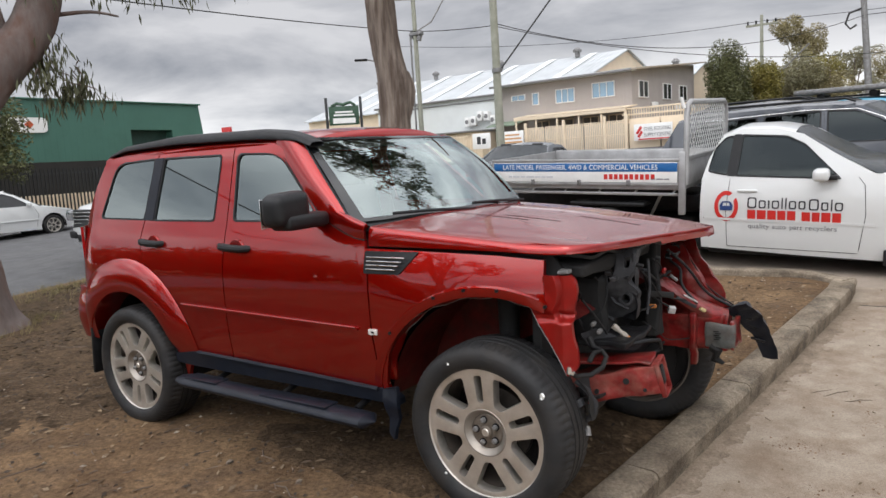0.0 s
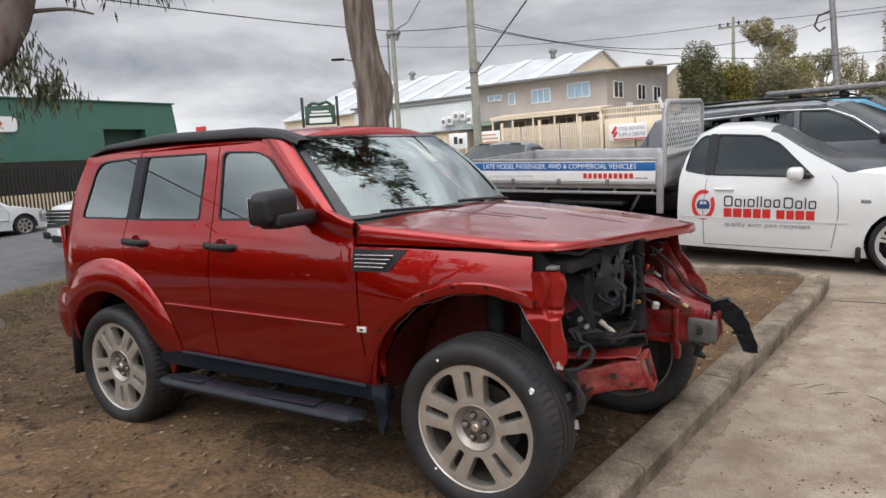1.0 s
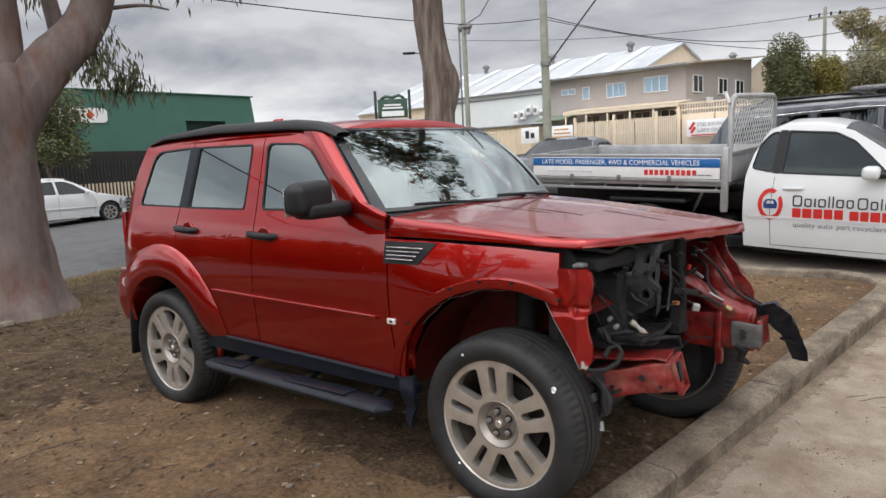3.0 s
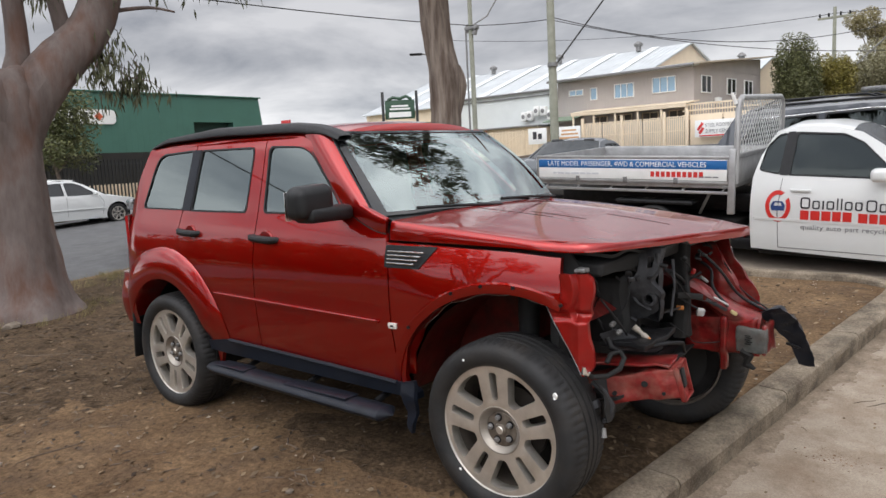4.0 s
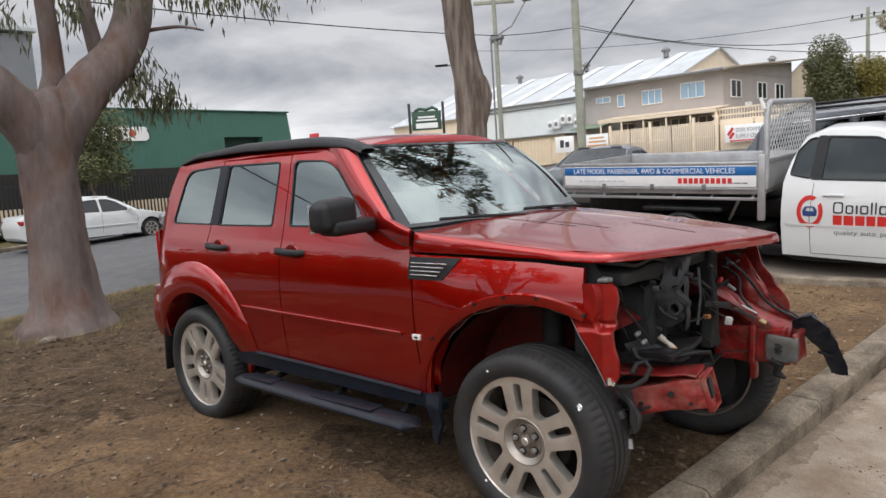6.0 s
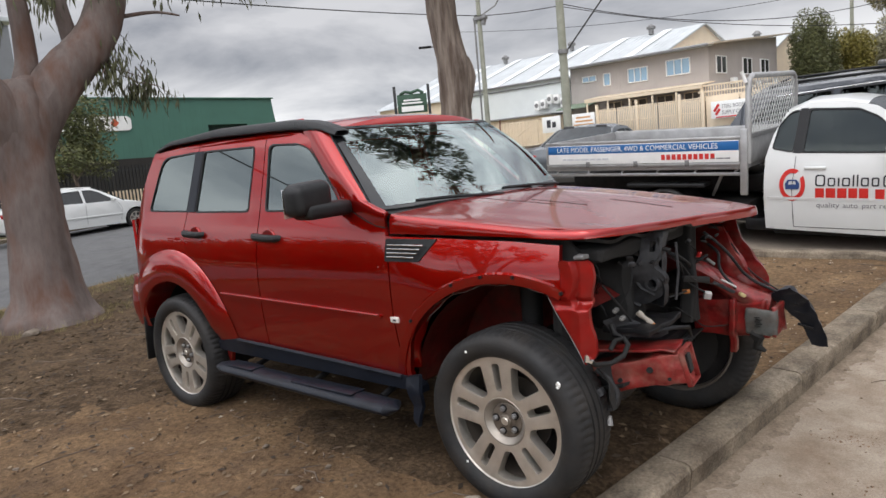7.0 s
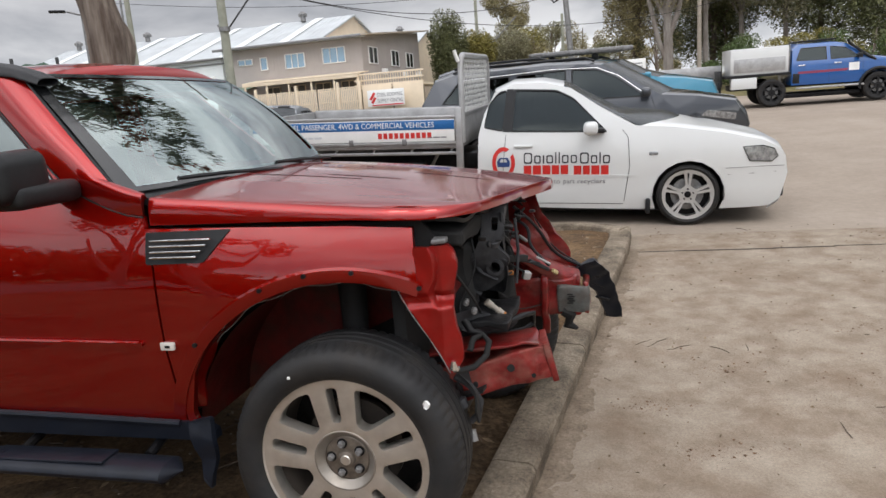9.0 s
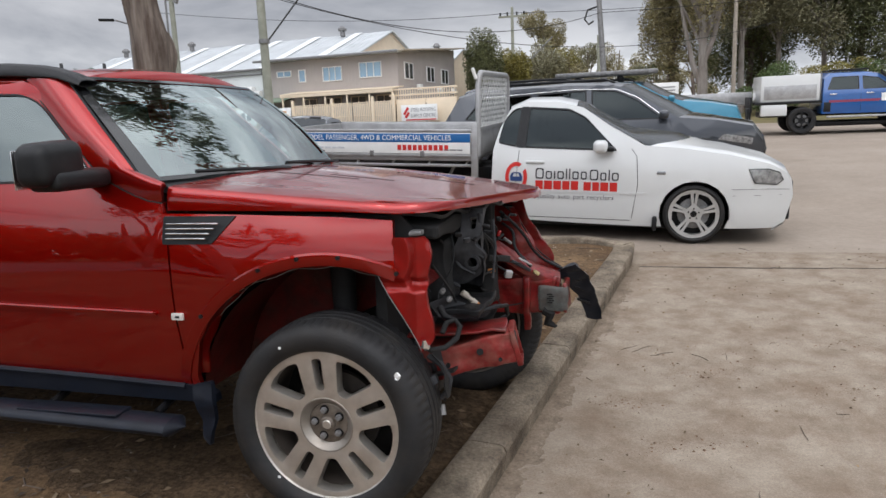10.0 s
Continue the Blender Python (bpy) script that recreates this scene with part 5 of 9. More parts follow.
for c in ((0.375, 0.375, 0.825), (0.400, 0.385, 0.790)):
    make("tray_bolt", tube([Vector(c) + Vector((0, 0.02, 0)), Vector(c) + Vector((0.004, -0.012, 0)), Vector(c) + Vector((0.004, -0.014, 0)), Vector(c) + Vector((0.006, -0.026, 0))], [0.011, 0.011, 0.006, 0.005], 12), GREYMETAL, red_car)
for y0 in (0.87 - 0.55, 0.87 + 0.55):
    sg = 1 if y0 < 0.87 else -1
    make("suspension_arm", tube([(-0.05, y0 + 0.35 * sg, 0.40), (0.0, y0 - 0.18 * sg, 0.34)], 0.035, 10), DARK, red_car)
    make("shock_absorber", tube([(-0.03, y0, 0.42), (-0.06, y0 + 0.08 * sg, 0.95)], [0.04, 0.055], 12), PITCH, red_car)
# ribbed frame under the bonnet
make("bonnet_frame", sheet(lambda u, v: tuple(Vector(hood_f(0.09 + 0.85 * u, 0.05 + 0.90 * v)) + Vector((0, 0, -0.045 - 0.02 * math.sin(18 * u) ** 2))), 40, 16, (0, 0, -0.015)), DARK, red_car)
rf = random.Random(21)
for k in range(16):
    y = 0.30 + 0.08 * k + rf.uniform(-0.02, 0.02)
    x = 0.46 + 0.08 * math.sin(math.pi * (y - 0.1) / 1.5) + rf.uniform(-0.05, 0.03)
    make("latch_scrap", crumple(box((x, y, 1.045 + rf.uniform(-0.035, 0.02)), (rf.uniform(0.010, 0.045), rf.uniform(0.008, 0.03), rf.uniform(0.006, 0.022)), 0.004, m=pose(0, 0, 0, rf.uniform(-30, 30), rf.uniform(-30, 30), rf.uniform(0, 90))), 0.02, 12, k), rf.choice([DARK, DUSTY, PITCH, DARK, DARK]), red_car)
# lamp socket, connectors, wires
p, q = Vector((0.435, 0.47, 0.800)), Vector((0.505, 0.50, 0.730))
make("lamp_socket", tube([p, p.lerp(q, 0.25), p.lerp(q, 0.27), p.lerp(q, 0.5), p.lerp(q, 0.52), p.lerp(q, 0.75)], [0.014, 0.014, 0.010, 0.010, 0.0135, 0.012], 14), mat("cream_grey_plastic", (0.32, 0.285, 0.24), 0.45, vary=0.15), red_car, "pale lamp socket with an amber end")
make("amber_bulb", tube([p.lerp(q, 0.75), p.lerp(q, 0.95), p.lerp(q, 1.08)], [0.011, 0.011, 0.005], 12), ORANGE, red_car)
CREAMP = mat("cream_plastic", (0.45, 0.36, 0.18), 0.4)
PALE_PLUG = mat("pale_grey_plug", (0.42, 0.41, 0.40), 0.45, vary=0.2)
for c, s, mt, e in (((0.52, 1.10, 0.750), (0.036, 0.03, 0.036), PALE_PLUG, (20, 10, 30)), ((0.57, 1.19, 0.775), (0.12, 0.020, 0.018), DUSTY, (0, 30, 40)), ((0.59, 1.20, 0.795), (0.09, 0.012, 0.010), PALE_PLUG, (0, 32, 40)), ((0.635, 1.26, 0.725), (0.035, 0.020, 0.020), CREAMP, (0, 35, 50)), ((0.46, 0.98, 0.79), (0.035, 0.02, 0.02), ORANGE, (0, 0, 20)), ((0.48, 1.05, 0.84), (0.16, 0.03, 0.03), PITCH, (0, 10, 60)), ((0.50, 1.22, 0.90), (0.05, 0.02, 0.015), GREYMETAL, (0, 40, 10)), ((0.47, 1.15, 0.95), (0.02, 0.02, 0.03), REDLAMP, (0, 20, 10))):
    make("wire_connector", box(c, s, 0.005, m=pose(0, 0, 0, *e)), mt, red_car)
rnd = random.Random(5)
for p0, p1, sag in (((0.36, 0.30, 0.95), (0.48, 0.72, 0.72), 0.12), ((0.34, 0.50, 1.02), (0.46, 0.95, 0.80), 0.10), ((0.42, 0.80, 1.04), (0.56, 1.18, 0.79), 0.05), ((0.46, 1.25, 1.05), (0.76, 1.44, 0.70), 0.03), ((0.44, 1.40, 1.08), (0.74, 1.50, 0.70), 0.02), ((0.50, 1.42, 0.92), (0.70, 1.46, 0.74), 0.03), ((0.32, 0.70, 0.98), (0.42, 0.66, 0.70), 0.09), ((0.38, 0.55, 1.03), (0.34, 0.44, 0.74), 0.05), ((0.40, 0.90, 1.02), (0.50, 1.08, 0.77), 0.02), ((0.43, 0.95, 0.98), (0.46, 1.25, 0.93), 0.06), ((0.44, 1.05, 1.03), (0.48, 1.22, 0.90), 0.02), ((0.46, 1.30, 0.98), (0.60, 1.24, 0.76), -0.02), ((0.40, 1.00, 0.70), (0.56, 1.28, 0.56), 0.05), ((0.30, 0.34, 1.05), (0.31, 0.38, 0.82), 0.0), ((0.33, 0.30, 1.00), (0.30, 0.42, 0.78), -0.03)):
    a, b = Vector(p0), Vector(p1)
    pts = []
    for i in range(13):
        t = i / 12
        c = a.lerp(b, t)
        pts.append((c.x + 0.02 * math.sin(t * 7), c.y, c.z - sag * math.sin(math.pi * t)))
    make("wiring", tube(pts, rnd.choice([0.003, 0.004, 0.005, 0.008]), 7), BLACK, red_car)
# black hoses beside the wing's foot
make("loose_hose", tube([(0.37, 0.14, 0.66), (0.375, 0.17, 0.638), (0.42, 0.22, 0.635), (0.455, 0.27, 0.66), (0.462, 0.30, 0.70), (0.44, 0.31, 0.725), (0.41, 0.29, 0.715), (0.40, 0.26, 0.68)], 0.011, 10), PITCH, red_car)
make("hose_elbow", tube([(0.435, 0.31, 0.728), (0.40, 0.31, 0.735), (0.375, 0.33, 0.77)], [0.012, 0.014, 0.014], 12), DARK, red_car)
make("loose_hose", tube([(0.35, 0.22, 0.60), (0.40, 0.23, 0.56), (0.43, 0.24, 0.50), (0.42, 0.24, 0.45), (0.39, 0.24, 0.42)], 0.012, 10), DUSTY, red_car)
make("splash_liner", crumple(sheet(lambda u, v: (0.375 + 0.04 * u + 0.02 * math.sin(3 * u), 0.19 + 0.10 * v, 0.61 - 0.17 * u), 14, 8, (0.006, 0, 0)), 0.030, 10, 2), PITCH, red_car, "torn black wheel arch liner")
make("liner_scrap", crumple(tube([(0.36, 0.20, 0.52), (0.37, 0.20, 0.49)], [0.03, 0.034], 12), 0.015, 12, 3), DUSTY, red_car)
make("wing_bolt", tube([(0.372, 0.125, 0.668), (0.372, 0.105, 0.675), (0.374, 0.10, 0.70)], [0.018, 0.014, 0.007], 8), CHROME, red_car)
make("brake_hose_end", tube([(0.40, 0.22, 0.40), (0.405, 0.21, 0.36)], [0.010, 0.014], 8), GREYMETAL, red_car)


def proportion(ob):
    """Fit the shell's outline to the car's true length, height and width."""
    for v in ob.data.vertices:
        x = float(np.interp(v.co.x, [-3.6, -2.763, -2.24, -1.64, -0.75, -0.35, 0.0, 0.39, 0.69, 0.95], [-3.64, -2.763, -2.262, -1.680, -0.778, -0.366, 0.0, 0.407, 0.726, 1.0]))
        z = v.co.z if v.co.z < 0.375 else 0.375 + (v.co.z - 0.375) * 1.028
        v.co = (x, v.co.y * 1.017, z)


for part_ob in red_car.children_recursive:
    if part_ob.type == "MESH" and part_ob.parent == red_car:
        proportion(part_ob)


# ---- other vehicles ----
def simple_wheel(parent, x, y, r, width, rim_mat, spokes=5, name_label="", rim=0.225, paired=False):
    """Tyre and spoked rim; y is the outer face, its sign says which side."""
    w = thing("wheel", None, name_label)
    w.parent = parent
    w.matrix_local = pose(x, y, r, 0, 0, 0 if y < 0 else 180)
    k = r / 0.33
    rr = rim * k
    make("tyre", lathe([(rr - 0.005, 0.03), (rr + 0.01, 0.004), (0.29 * k, -0.006), (0.318 * k, 0.014), (0.33 * k, 0.05), (0.33 * k, width - 0.05), (0.315 * k, width - 0.015), (rr, width)], 40), TYRE, w)
    outer = [(rr * math.cos(2 * math.pi * i / 40), rr * math.sin(2 * math.pi * i / 40)) for i in range(40)]
    holes = []
    for j in range(spokes):
        b = radians(90 + 360 / spokes * (j + 0.5))
        h = math.pi / spokes
        wide = 0.89 * rr * math.sin(h)
        q = [(0.34 * rr, -0.13 * rr), (0.885 * rr * math.cos(0.72 * h), -0.72 * wide), (0.91 * rr, 0), (0.885 * rr * math.cos(0.72 * h), 0.72 * wide), (0.34 * rr, 0.13 * rr)]
        cuts = [(b, fillet(q, [0.015, 0.018, 0, 0.018, 0.015], 3))]
        if paired:
            cuts.append((b + h, fillet([(0.42 * rr, -0.010 * rr), (0.87 * rr, -0.045 * rr), (0.87 * rr, 0.045 * rr), (0.42 * rr, 0.010 * rr)], 0.002, 2)))
        for c, shape in cuts:
            holes.append([(p * math.cos(c) - t * math.sin(c), p * math.sin(c) + t * math.cos(c)) for p, t in shape])
    make("rim", panel(outer, lambda u, v: (u, 0.030 - 0.012 * smooth(0.5 * rr, rr, math.hypot(u, v)), v), (0, 0.04, 0), holes, 0.0), rim_mat, w)
    make("rim_barrel", lathe([(rr - 0.004, 0.012), (rr + 0.006, 0.012), (rr + 0.004, width - 0.02), (rr - 0.02, width - 0.02), (rr - 0.015, 0.10)], 40), rim_mat, w)
    make("brake_disc", lathe([(0.0001, 0.09), (0.65 * rr, 0.09), (0.65 * rr, 0.11), (0.0001, 0.11)], 28), GREYMETAL, w)
    make("wheel_back", lathe([(0.0001, width - 0.06), (rr, width - 0.06), (rr, width - 0.05), (0.0001, width - 0.05)], 28), DARK, w)
    make("hub_cap", lathe([(0.0001, 0.014), (0.028 * k, 0.016), (0.034 * k, 0.024), (0.034 * k, 0.05), (0.0001, 0.05)], 24), DARK, w)
    for j in range(5):
        a = radians(90 + 72 * j)
        make("wheel_nut", moved(lathe([(0.0001, 0.018), (0.009, 0.018), (0.010, 0.03), (0.0001, 0.03)], 6), Matrix.Translation((0.058 * k * math.cos(a), 0, 0.058 * k * math.sin(a)))), DARK, w)
    return w


def shell(car, paint, W, tumble, top, sides, windows, x_front, x_rear, taper_f=0.16, taper_r=0.10, crown=0.035, glass=None, doors=(), step=0.16, bow_base=0.20):
    """A car's body: skins over the top, side panels with windows and arches, glass set into both.
    top: runs of (kind, [(x, z), ...]) from nose to tail; sides: the side outline; tumble: (z, inset) pairs."""
    glass = glass or GLASS_DARK

    def half(x, z):
        w = W - float(np.interp(z, [t[0] for t in tumble], [t[1] for t in tumble]))
        mid = (x_front + x_rear) / 2
        L = (x_front - x_rear) / 2
        s = (x - mid) / L
        if s > 0.45:
            w -= taper_f * ((s - 0.45) / 0.55) ** 2.2
        if s < -0.55:
            w -= taper_r * ((-s - 0.55) / 0.45) ** 2.2
        return w

    front_glass = [p for kind, p in top if kind == "glass" and p[0][0] > (x_front + x_rear) / 2]
    xb, xt = (front_glass[0][0][0], front_glass[0][-1][0]) if front_glass else (x_front + 9, x_front + 8)

    def bow(x):
        """How much further the middle of the windscreen, cowl and roof edge stands forward."""
        return float(np.interp(x, [xt - 0.5, xt, xb, xb + 0.6], [0.0, 0.14, bow_base, 0.0]))

    def skin(pts, lift=0.0):
        pts2 = []
        for (xa, za), (xb, zb) in zip(pts, pts[1:]):
            n = max(1, int(math.hypot(xb - xa, zb - za) / 0.10))
            pts2 += [(xa + (xb - xa) * i / n, za + (zb - za) * i / n) for i in range(n)]
        pts2.append(pts[-1])
        m = 20

        def f(u, v):
            x, z = pts2[round(u * (len(pts2) - 1))]
            s = 2 * v - 1
            ww = half(x, z)
            dx = (crown * 2.0 + bow(x)) * (1 - s * s) if x > (x_front + x_rear) / 2 else -crown * 1.5 * (1 - s * s)
            return (x + dx + (-0.05 if x > 0 else 0.05) * smooth(0.86, 1.0, abs(s)) * 0.4, ww * s, z + crown * (1 - s * s) + lift - 0.018 * smooth(0.88, 1.0, abs(s)))
        return sheet(f, len(pts2) - 1, m)

    for kind, pts in top:
        if kind == "paint":
            make("body_skin", skin(pts), paint, car)
        elif kind == "glass":
            make("windscreen" if pts[0][0] > (x_front + x_rear) / 2 else "rear_window", skin(pts, -0.004), SCREEN, car)
        else:
            make("grille", skin(pts), BLACK, car)
    holes = [fillet(w, 0.035, 3) for w in windows]
    g = panel(sides, lambda x, z: (x, -half(x, z), z), (0, 0.03, 0), holes, step)
    make("side_panel", g, paint, car)
    make("side_panel", mirrored(g, 0), paint, car)
    for h in holes:
        q = panel(h, lambda x, z: (x, -half(x, z) + 0.012, z), (0, 0.005, 0), (), 0.3)
        for qq in (q, mirrored(q, 0)):
            make("side_window", qq, glass, car).visible_shadow = False
        cx, cz = sum(p[0] for p in h) / len(h), sum(p[1] for p in h) / len(h)
        s = panel([((x - cx) * 1.012 + cx, (z - cz) * 1.012 + cz) for x, z in h], lambda x, z: (x, -half(x, z) - 0.003, z), (0, 0.01, 0), [[((x - cx) * 0.955 + cx, (z - cz) * 0.93 + cz) for x, z in h]], 0.3)
        make("window_seal", s, BLACK, car)
        make("window_seal", mirrored(s, 0), BLACK, car)
    for pts in doors:
        fine = [(xa + (xb_ - xa) * i / 8, za + (zb_ - za) * i / 8) for (xa, za), (xb_, zb_) in zip(pts, pts[1:]) for i in range(9)]
        t = tube([(x, -half(x, z) - 0.0008, z) for x, z in fine], 0.003, 5)
        make("door_gap", t, BLACK, car)
        make("door_gap", mirrored(t, 0), BLACK, car)
    return half


def inner(car, x0, x1, z0, z1, W):
    """Dark floor, seats and bulkheads, so that nothing shows through but the glass."""
    make("cabin_floor", box(((x0 + x1) / 2, 0, z0), (abs(x1 - x0), 2 * W - 0.12, 0.05), 0.01), CABIN, car)
    make("underbody", box(((x0 + x1) / 2, 0, 0.28), (abs(x1 - x0) + 0.7, 2 * W - 0.45, 0.14), 0.03), DARK, car)
    for sy in (-0.37, 0.37):
        x = x0 + 0.42 * (x1 - x0)
        make("seat", join(box((x, sy, z0 + 0.25), (0.5, 0.46, 0.2), 0.05), box((x - 0.25, sy, z0 + 0.55), (0.15, 0.46, 0.6), 0.05), box((x - 0.29, sy, z0 + 0.93), (0.10, 0.25, 0.16), 0.03)), CABIN, car)
    make("dashboard", box((x1 - 0.15, 0, z1 - 0.12), (0.45, 2 * W - 0.25, 0.22), 0.05), CABIN, car)


def arch_pts(x, r_hub, r, z0):
    """Arch outline from rear foot to front foot at sill height z0, for a path that runs towards +x."""
    a = math.degrees(math.asin((z0 - r_hub) / r)) if abs(z0 - r_hub) < r else 0
    return arc(x, r_hub, r, 180 - a, a, 12)


def wheel_wells(car, xs, r_hub, r, W):
    for x in xs:
        for sgn in (-1, 1):
            V = [(x + r * math.cos(radians(a)), sgn * y, r_hub + r * math.sin(radians(a))) for a in range(-10, 191, 10) for y in (W - 0.03, W - 0.40)]
            F = [(2 * i, 2 * i + 1, 2 * i + 3, 2 * i + 2) for i in range(20)] + [tuple(2 * i + 1 for i in range(21))]
            make("wheel_well", (V, F), DARK, car)


# the white tray ute beside the kerb
UTE = pose(0, 6.55, 0.232, 2.5, 2.4, 0)
ute = thing("tray_ute", UTE @ Matrix.Translation((0, 0, 0.0)), "white two-door ute with aluminium drop-side tray and painted door lettering", "ute")
U_W = 0.97
U_T = [(0.2, 0.095), (0.30, 0.060), (0.45, 0.030), (0.60, 0.016), (0.66, 0.004), (0.78, 0.0), (0.92, 0.012), (1.0, 0.032), (1.12, 0.062), (1.55, 0.21), (1.68, 0.26)]
hub = 0.34
ute_side = [(2.62, 0.235), (2.73, 0.30), (2.755, 0.42), (2.79, 0.58), (2.755, 0.74), (2.68, 0.85), (2.50, 0.94), (2.10, 1.03), (1.62, 1.095), (1.24, 1.118), (0.87, 1.32), (0.56, 1.52), (0.28, 1.588), (-0.06, 1.585), (-0.26, 1.50), (-0.37, 1.28), (-0.43, 1.05), (-0.44, 0.62), (-0.43, 0.27)] + [(0.6, 0.235), (1.30, 0.225)] + arch_pts(1.78, 0.385, 0.362, 0.23)
ute_wins = [[(-0.085, 1.082), (0.95, 1.058), (0.87, 1.14), (0.59, 1.42), (0.41, 1.508), (-0.05, 1.53)], [(-0.375, 1.13), (-0.165, 1.088), (-0.125, 1.525), (-0.215, 1.505), (-0.32, 1.38)]]
ute_half = shell(ute, WHITE, U_W, U_T, [("paint", [(2.62, 0.22), (2.74, 0.29), (2.765, 0.42), (2.80, 0.58), (2.765, 0.74), (2.69, 0.855), (2.51, 0.95), (2.10, 1.045), (1.62, 1.105), (1.30, 1.130)]), ("glass", [(1.30, 1.130), (0.90, 1.34), (0.50, 1.555)]), ("paint", [(0.50, 1.555), (0.26, 1.603), (-0.06, 1.60), (-0.26, 1.515)]), ("glass", [(-0.26, 1.515), (-0.39, 1.20)]), ("paint", [(-0.39, 1.20), (-0.44, 1.05), (-0.45, 0.30)])],
                 ute_side, ute_wins, 2.80, -0.45, 0.26, 0.0, 0.03, GLASS_DARK,
                 [[(-0.15, 0.30), (-0.16, 0.70), (-0.13, 1.05)], [(1.13, 0.32), (1.18, 0.70), (1.16, 1.0), (1.10, 1.08)], [(-0.15, 0.30), (1.12, 0.29)], [(-0.40, 0.62), (1.20, 0.60)]], 0.08, 0.40)
make("window_pillar", panel([(-0.165, 1.085), (-0.085, 1.078), (-0.05, 1.535), (-0.125, 1.532)], lambda x, z: (x, -ute_half(x, z) - 0.005, z), (0, 0.012, 0), (), 0.2), BLACK, ute, "dark grey pillar trim")
inner(ute, -0.35, 1.25, 0.42, 1.05, U_W)
wheel_wells(ute, (1.78, -1.55), 0.385, 0.362, U_W)
for x, y in ((1.78, -U_W + 0.03), (1.78, U_W - 0.03), (-1.55, -U_W + 0.03), (-1.55, U_W - 0.03)):
    uw = simple_wheel(ute, x, y, 0.325, 0.22, ALLOY_BRIGHT, 5, "silver alloy wheel with five paired spokes", 0.262, True)
    uw.location.z = 0.385
for sgn in (-1, 1):
    # lamps, mirrors, handles, moulding
    lp = panel(fillet([(2.37, 0.735), (2.60, 0.715), (2.665, 0.765), (2.62, 0.845), (2.50, 0.882), (2.30, 0.880)], 0.02), lambda x, z: (x, -ute_half(x, z) - 0.008, z), (0, 0.03, 0), (), 0.06)
    make("headlamp", lp if sgn < 0 else mirrored(lp, 0), LAMP, ute, "clear headlamp")
    for seam in ([(2.14, 0.665), (2.30, 0.668), (2.55, 0.668), (2.74, 0.66)], [(2.16, 0.595), (2.40, 0.60), (2.66, 0.605)]):
        sg = tube([(x, -ute_half(x, z) - 0.001, z) for x, z in seam], 0.0035, 5)
        make("bumper_seam", sg if sgn < 0 else mirrored(sg, 0), GREYMETAL, ute)
    rim_line = tube([(x, -ute_half(x, z) - 0.010, z) for x, z in [(2.37, 0.735), (2.60, 0.715), (2.665, 0.765), (2.62, 0.845), (2.50, 0.882), (2.30, 0.880), (2.37, 0.735)]], 0.005, 5)
    make("headlamp_seal", rim_line if sgn < 0 else mirrored(rim_line, 0), BLACK, ute)
    make("door_mirror", box((0.775, sgn * (U_W + 0.10), 1.115), (0.15, 0.22, 0.13), 0.045, 3), WHITE, ute)
    make("mirror_foot", box((0.87, sgn * (U_W - 0.03), 1.08), (0.10, 0.16, 0.05), 0.015), BLACK, ute)
    make("door_handle", box((0.06, sgn * (ute_half(0.06, 0.93) + 0.012), 0.93), (0.20, 0.03, 0.03), 0.012), WHITE, ute)
    make("side_repeater", box((1.42, sgn * (ute_half(1.42, 0.83) + 0.004), 0.83), (0.09, 0.015, 0.035), 0.006), LAMP, ute)
    make("mud_flap", box((1.375, sgn * (U_W - 0.09), 0.27), (0.05, 0.20, 0.16), 0.02), BLACK, ute)
    make("side_moulding", panel([(-0.39, 0.60), (1.27, 0.585), (1.27, 0.61), (-0.39, 0.628)], lambda x, z: (x, sgn * (ute_half(x, z) + 0.008), z), (0, -sgn * 0.012, 0), (), 0.4), WHITE, ute)
# two added black boxes, unseen, that block light below the ute
make("floor_pan", box((0.90, 0, 0.24), (2.6, 1.50, 0.12), 0.03), PITCH, ute)
make("rear_axle_housing", box((-1.6, 0, 0.42), (1.9, 1.50, 0.22), 0.05), PITCH, ute)
make("front_intake", box((2.80, 0, 0.36), (0.05, 0.9, 0.16), 0.02), BLACK, ute)
make("grille", box((2.83, 0, 0.66), (0.05, 0.7, 0.10), 0.02), BLACK, ute)
make("wiper", tube([(1.30, -0.55, 1.165), (1.36, 0.05, 1.185)], 0.010, 6), BLACK, ute)
make("wiper", tube([(1.40, 0.0, 1.17), (1.30, 0.55, 1.175)], 0.010, 6), BLACK, ute)
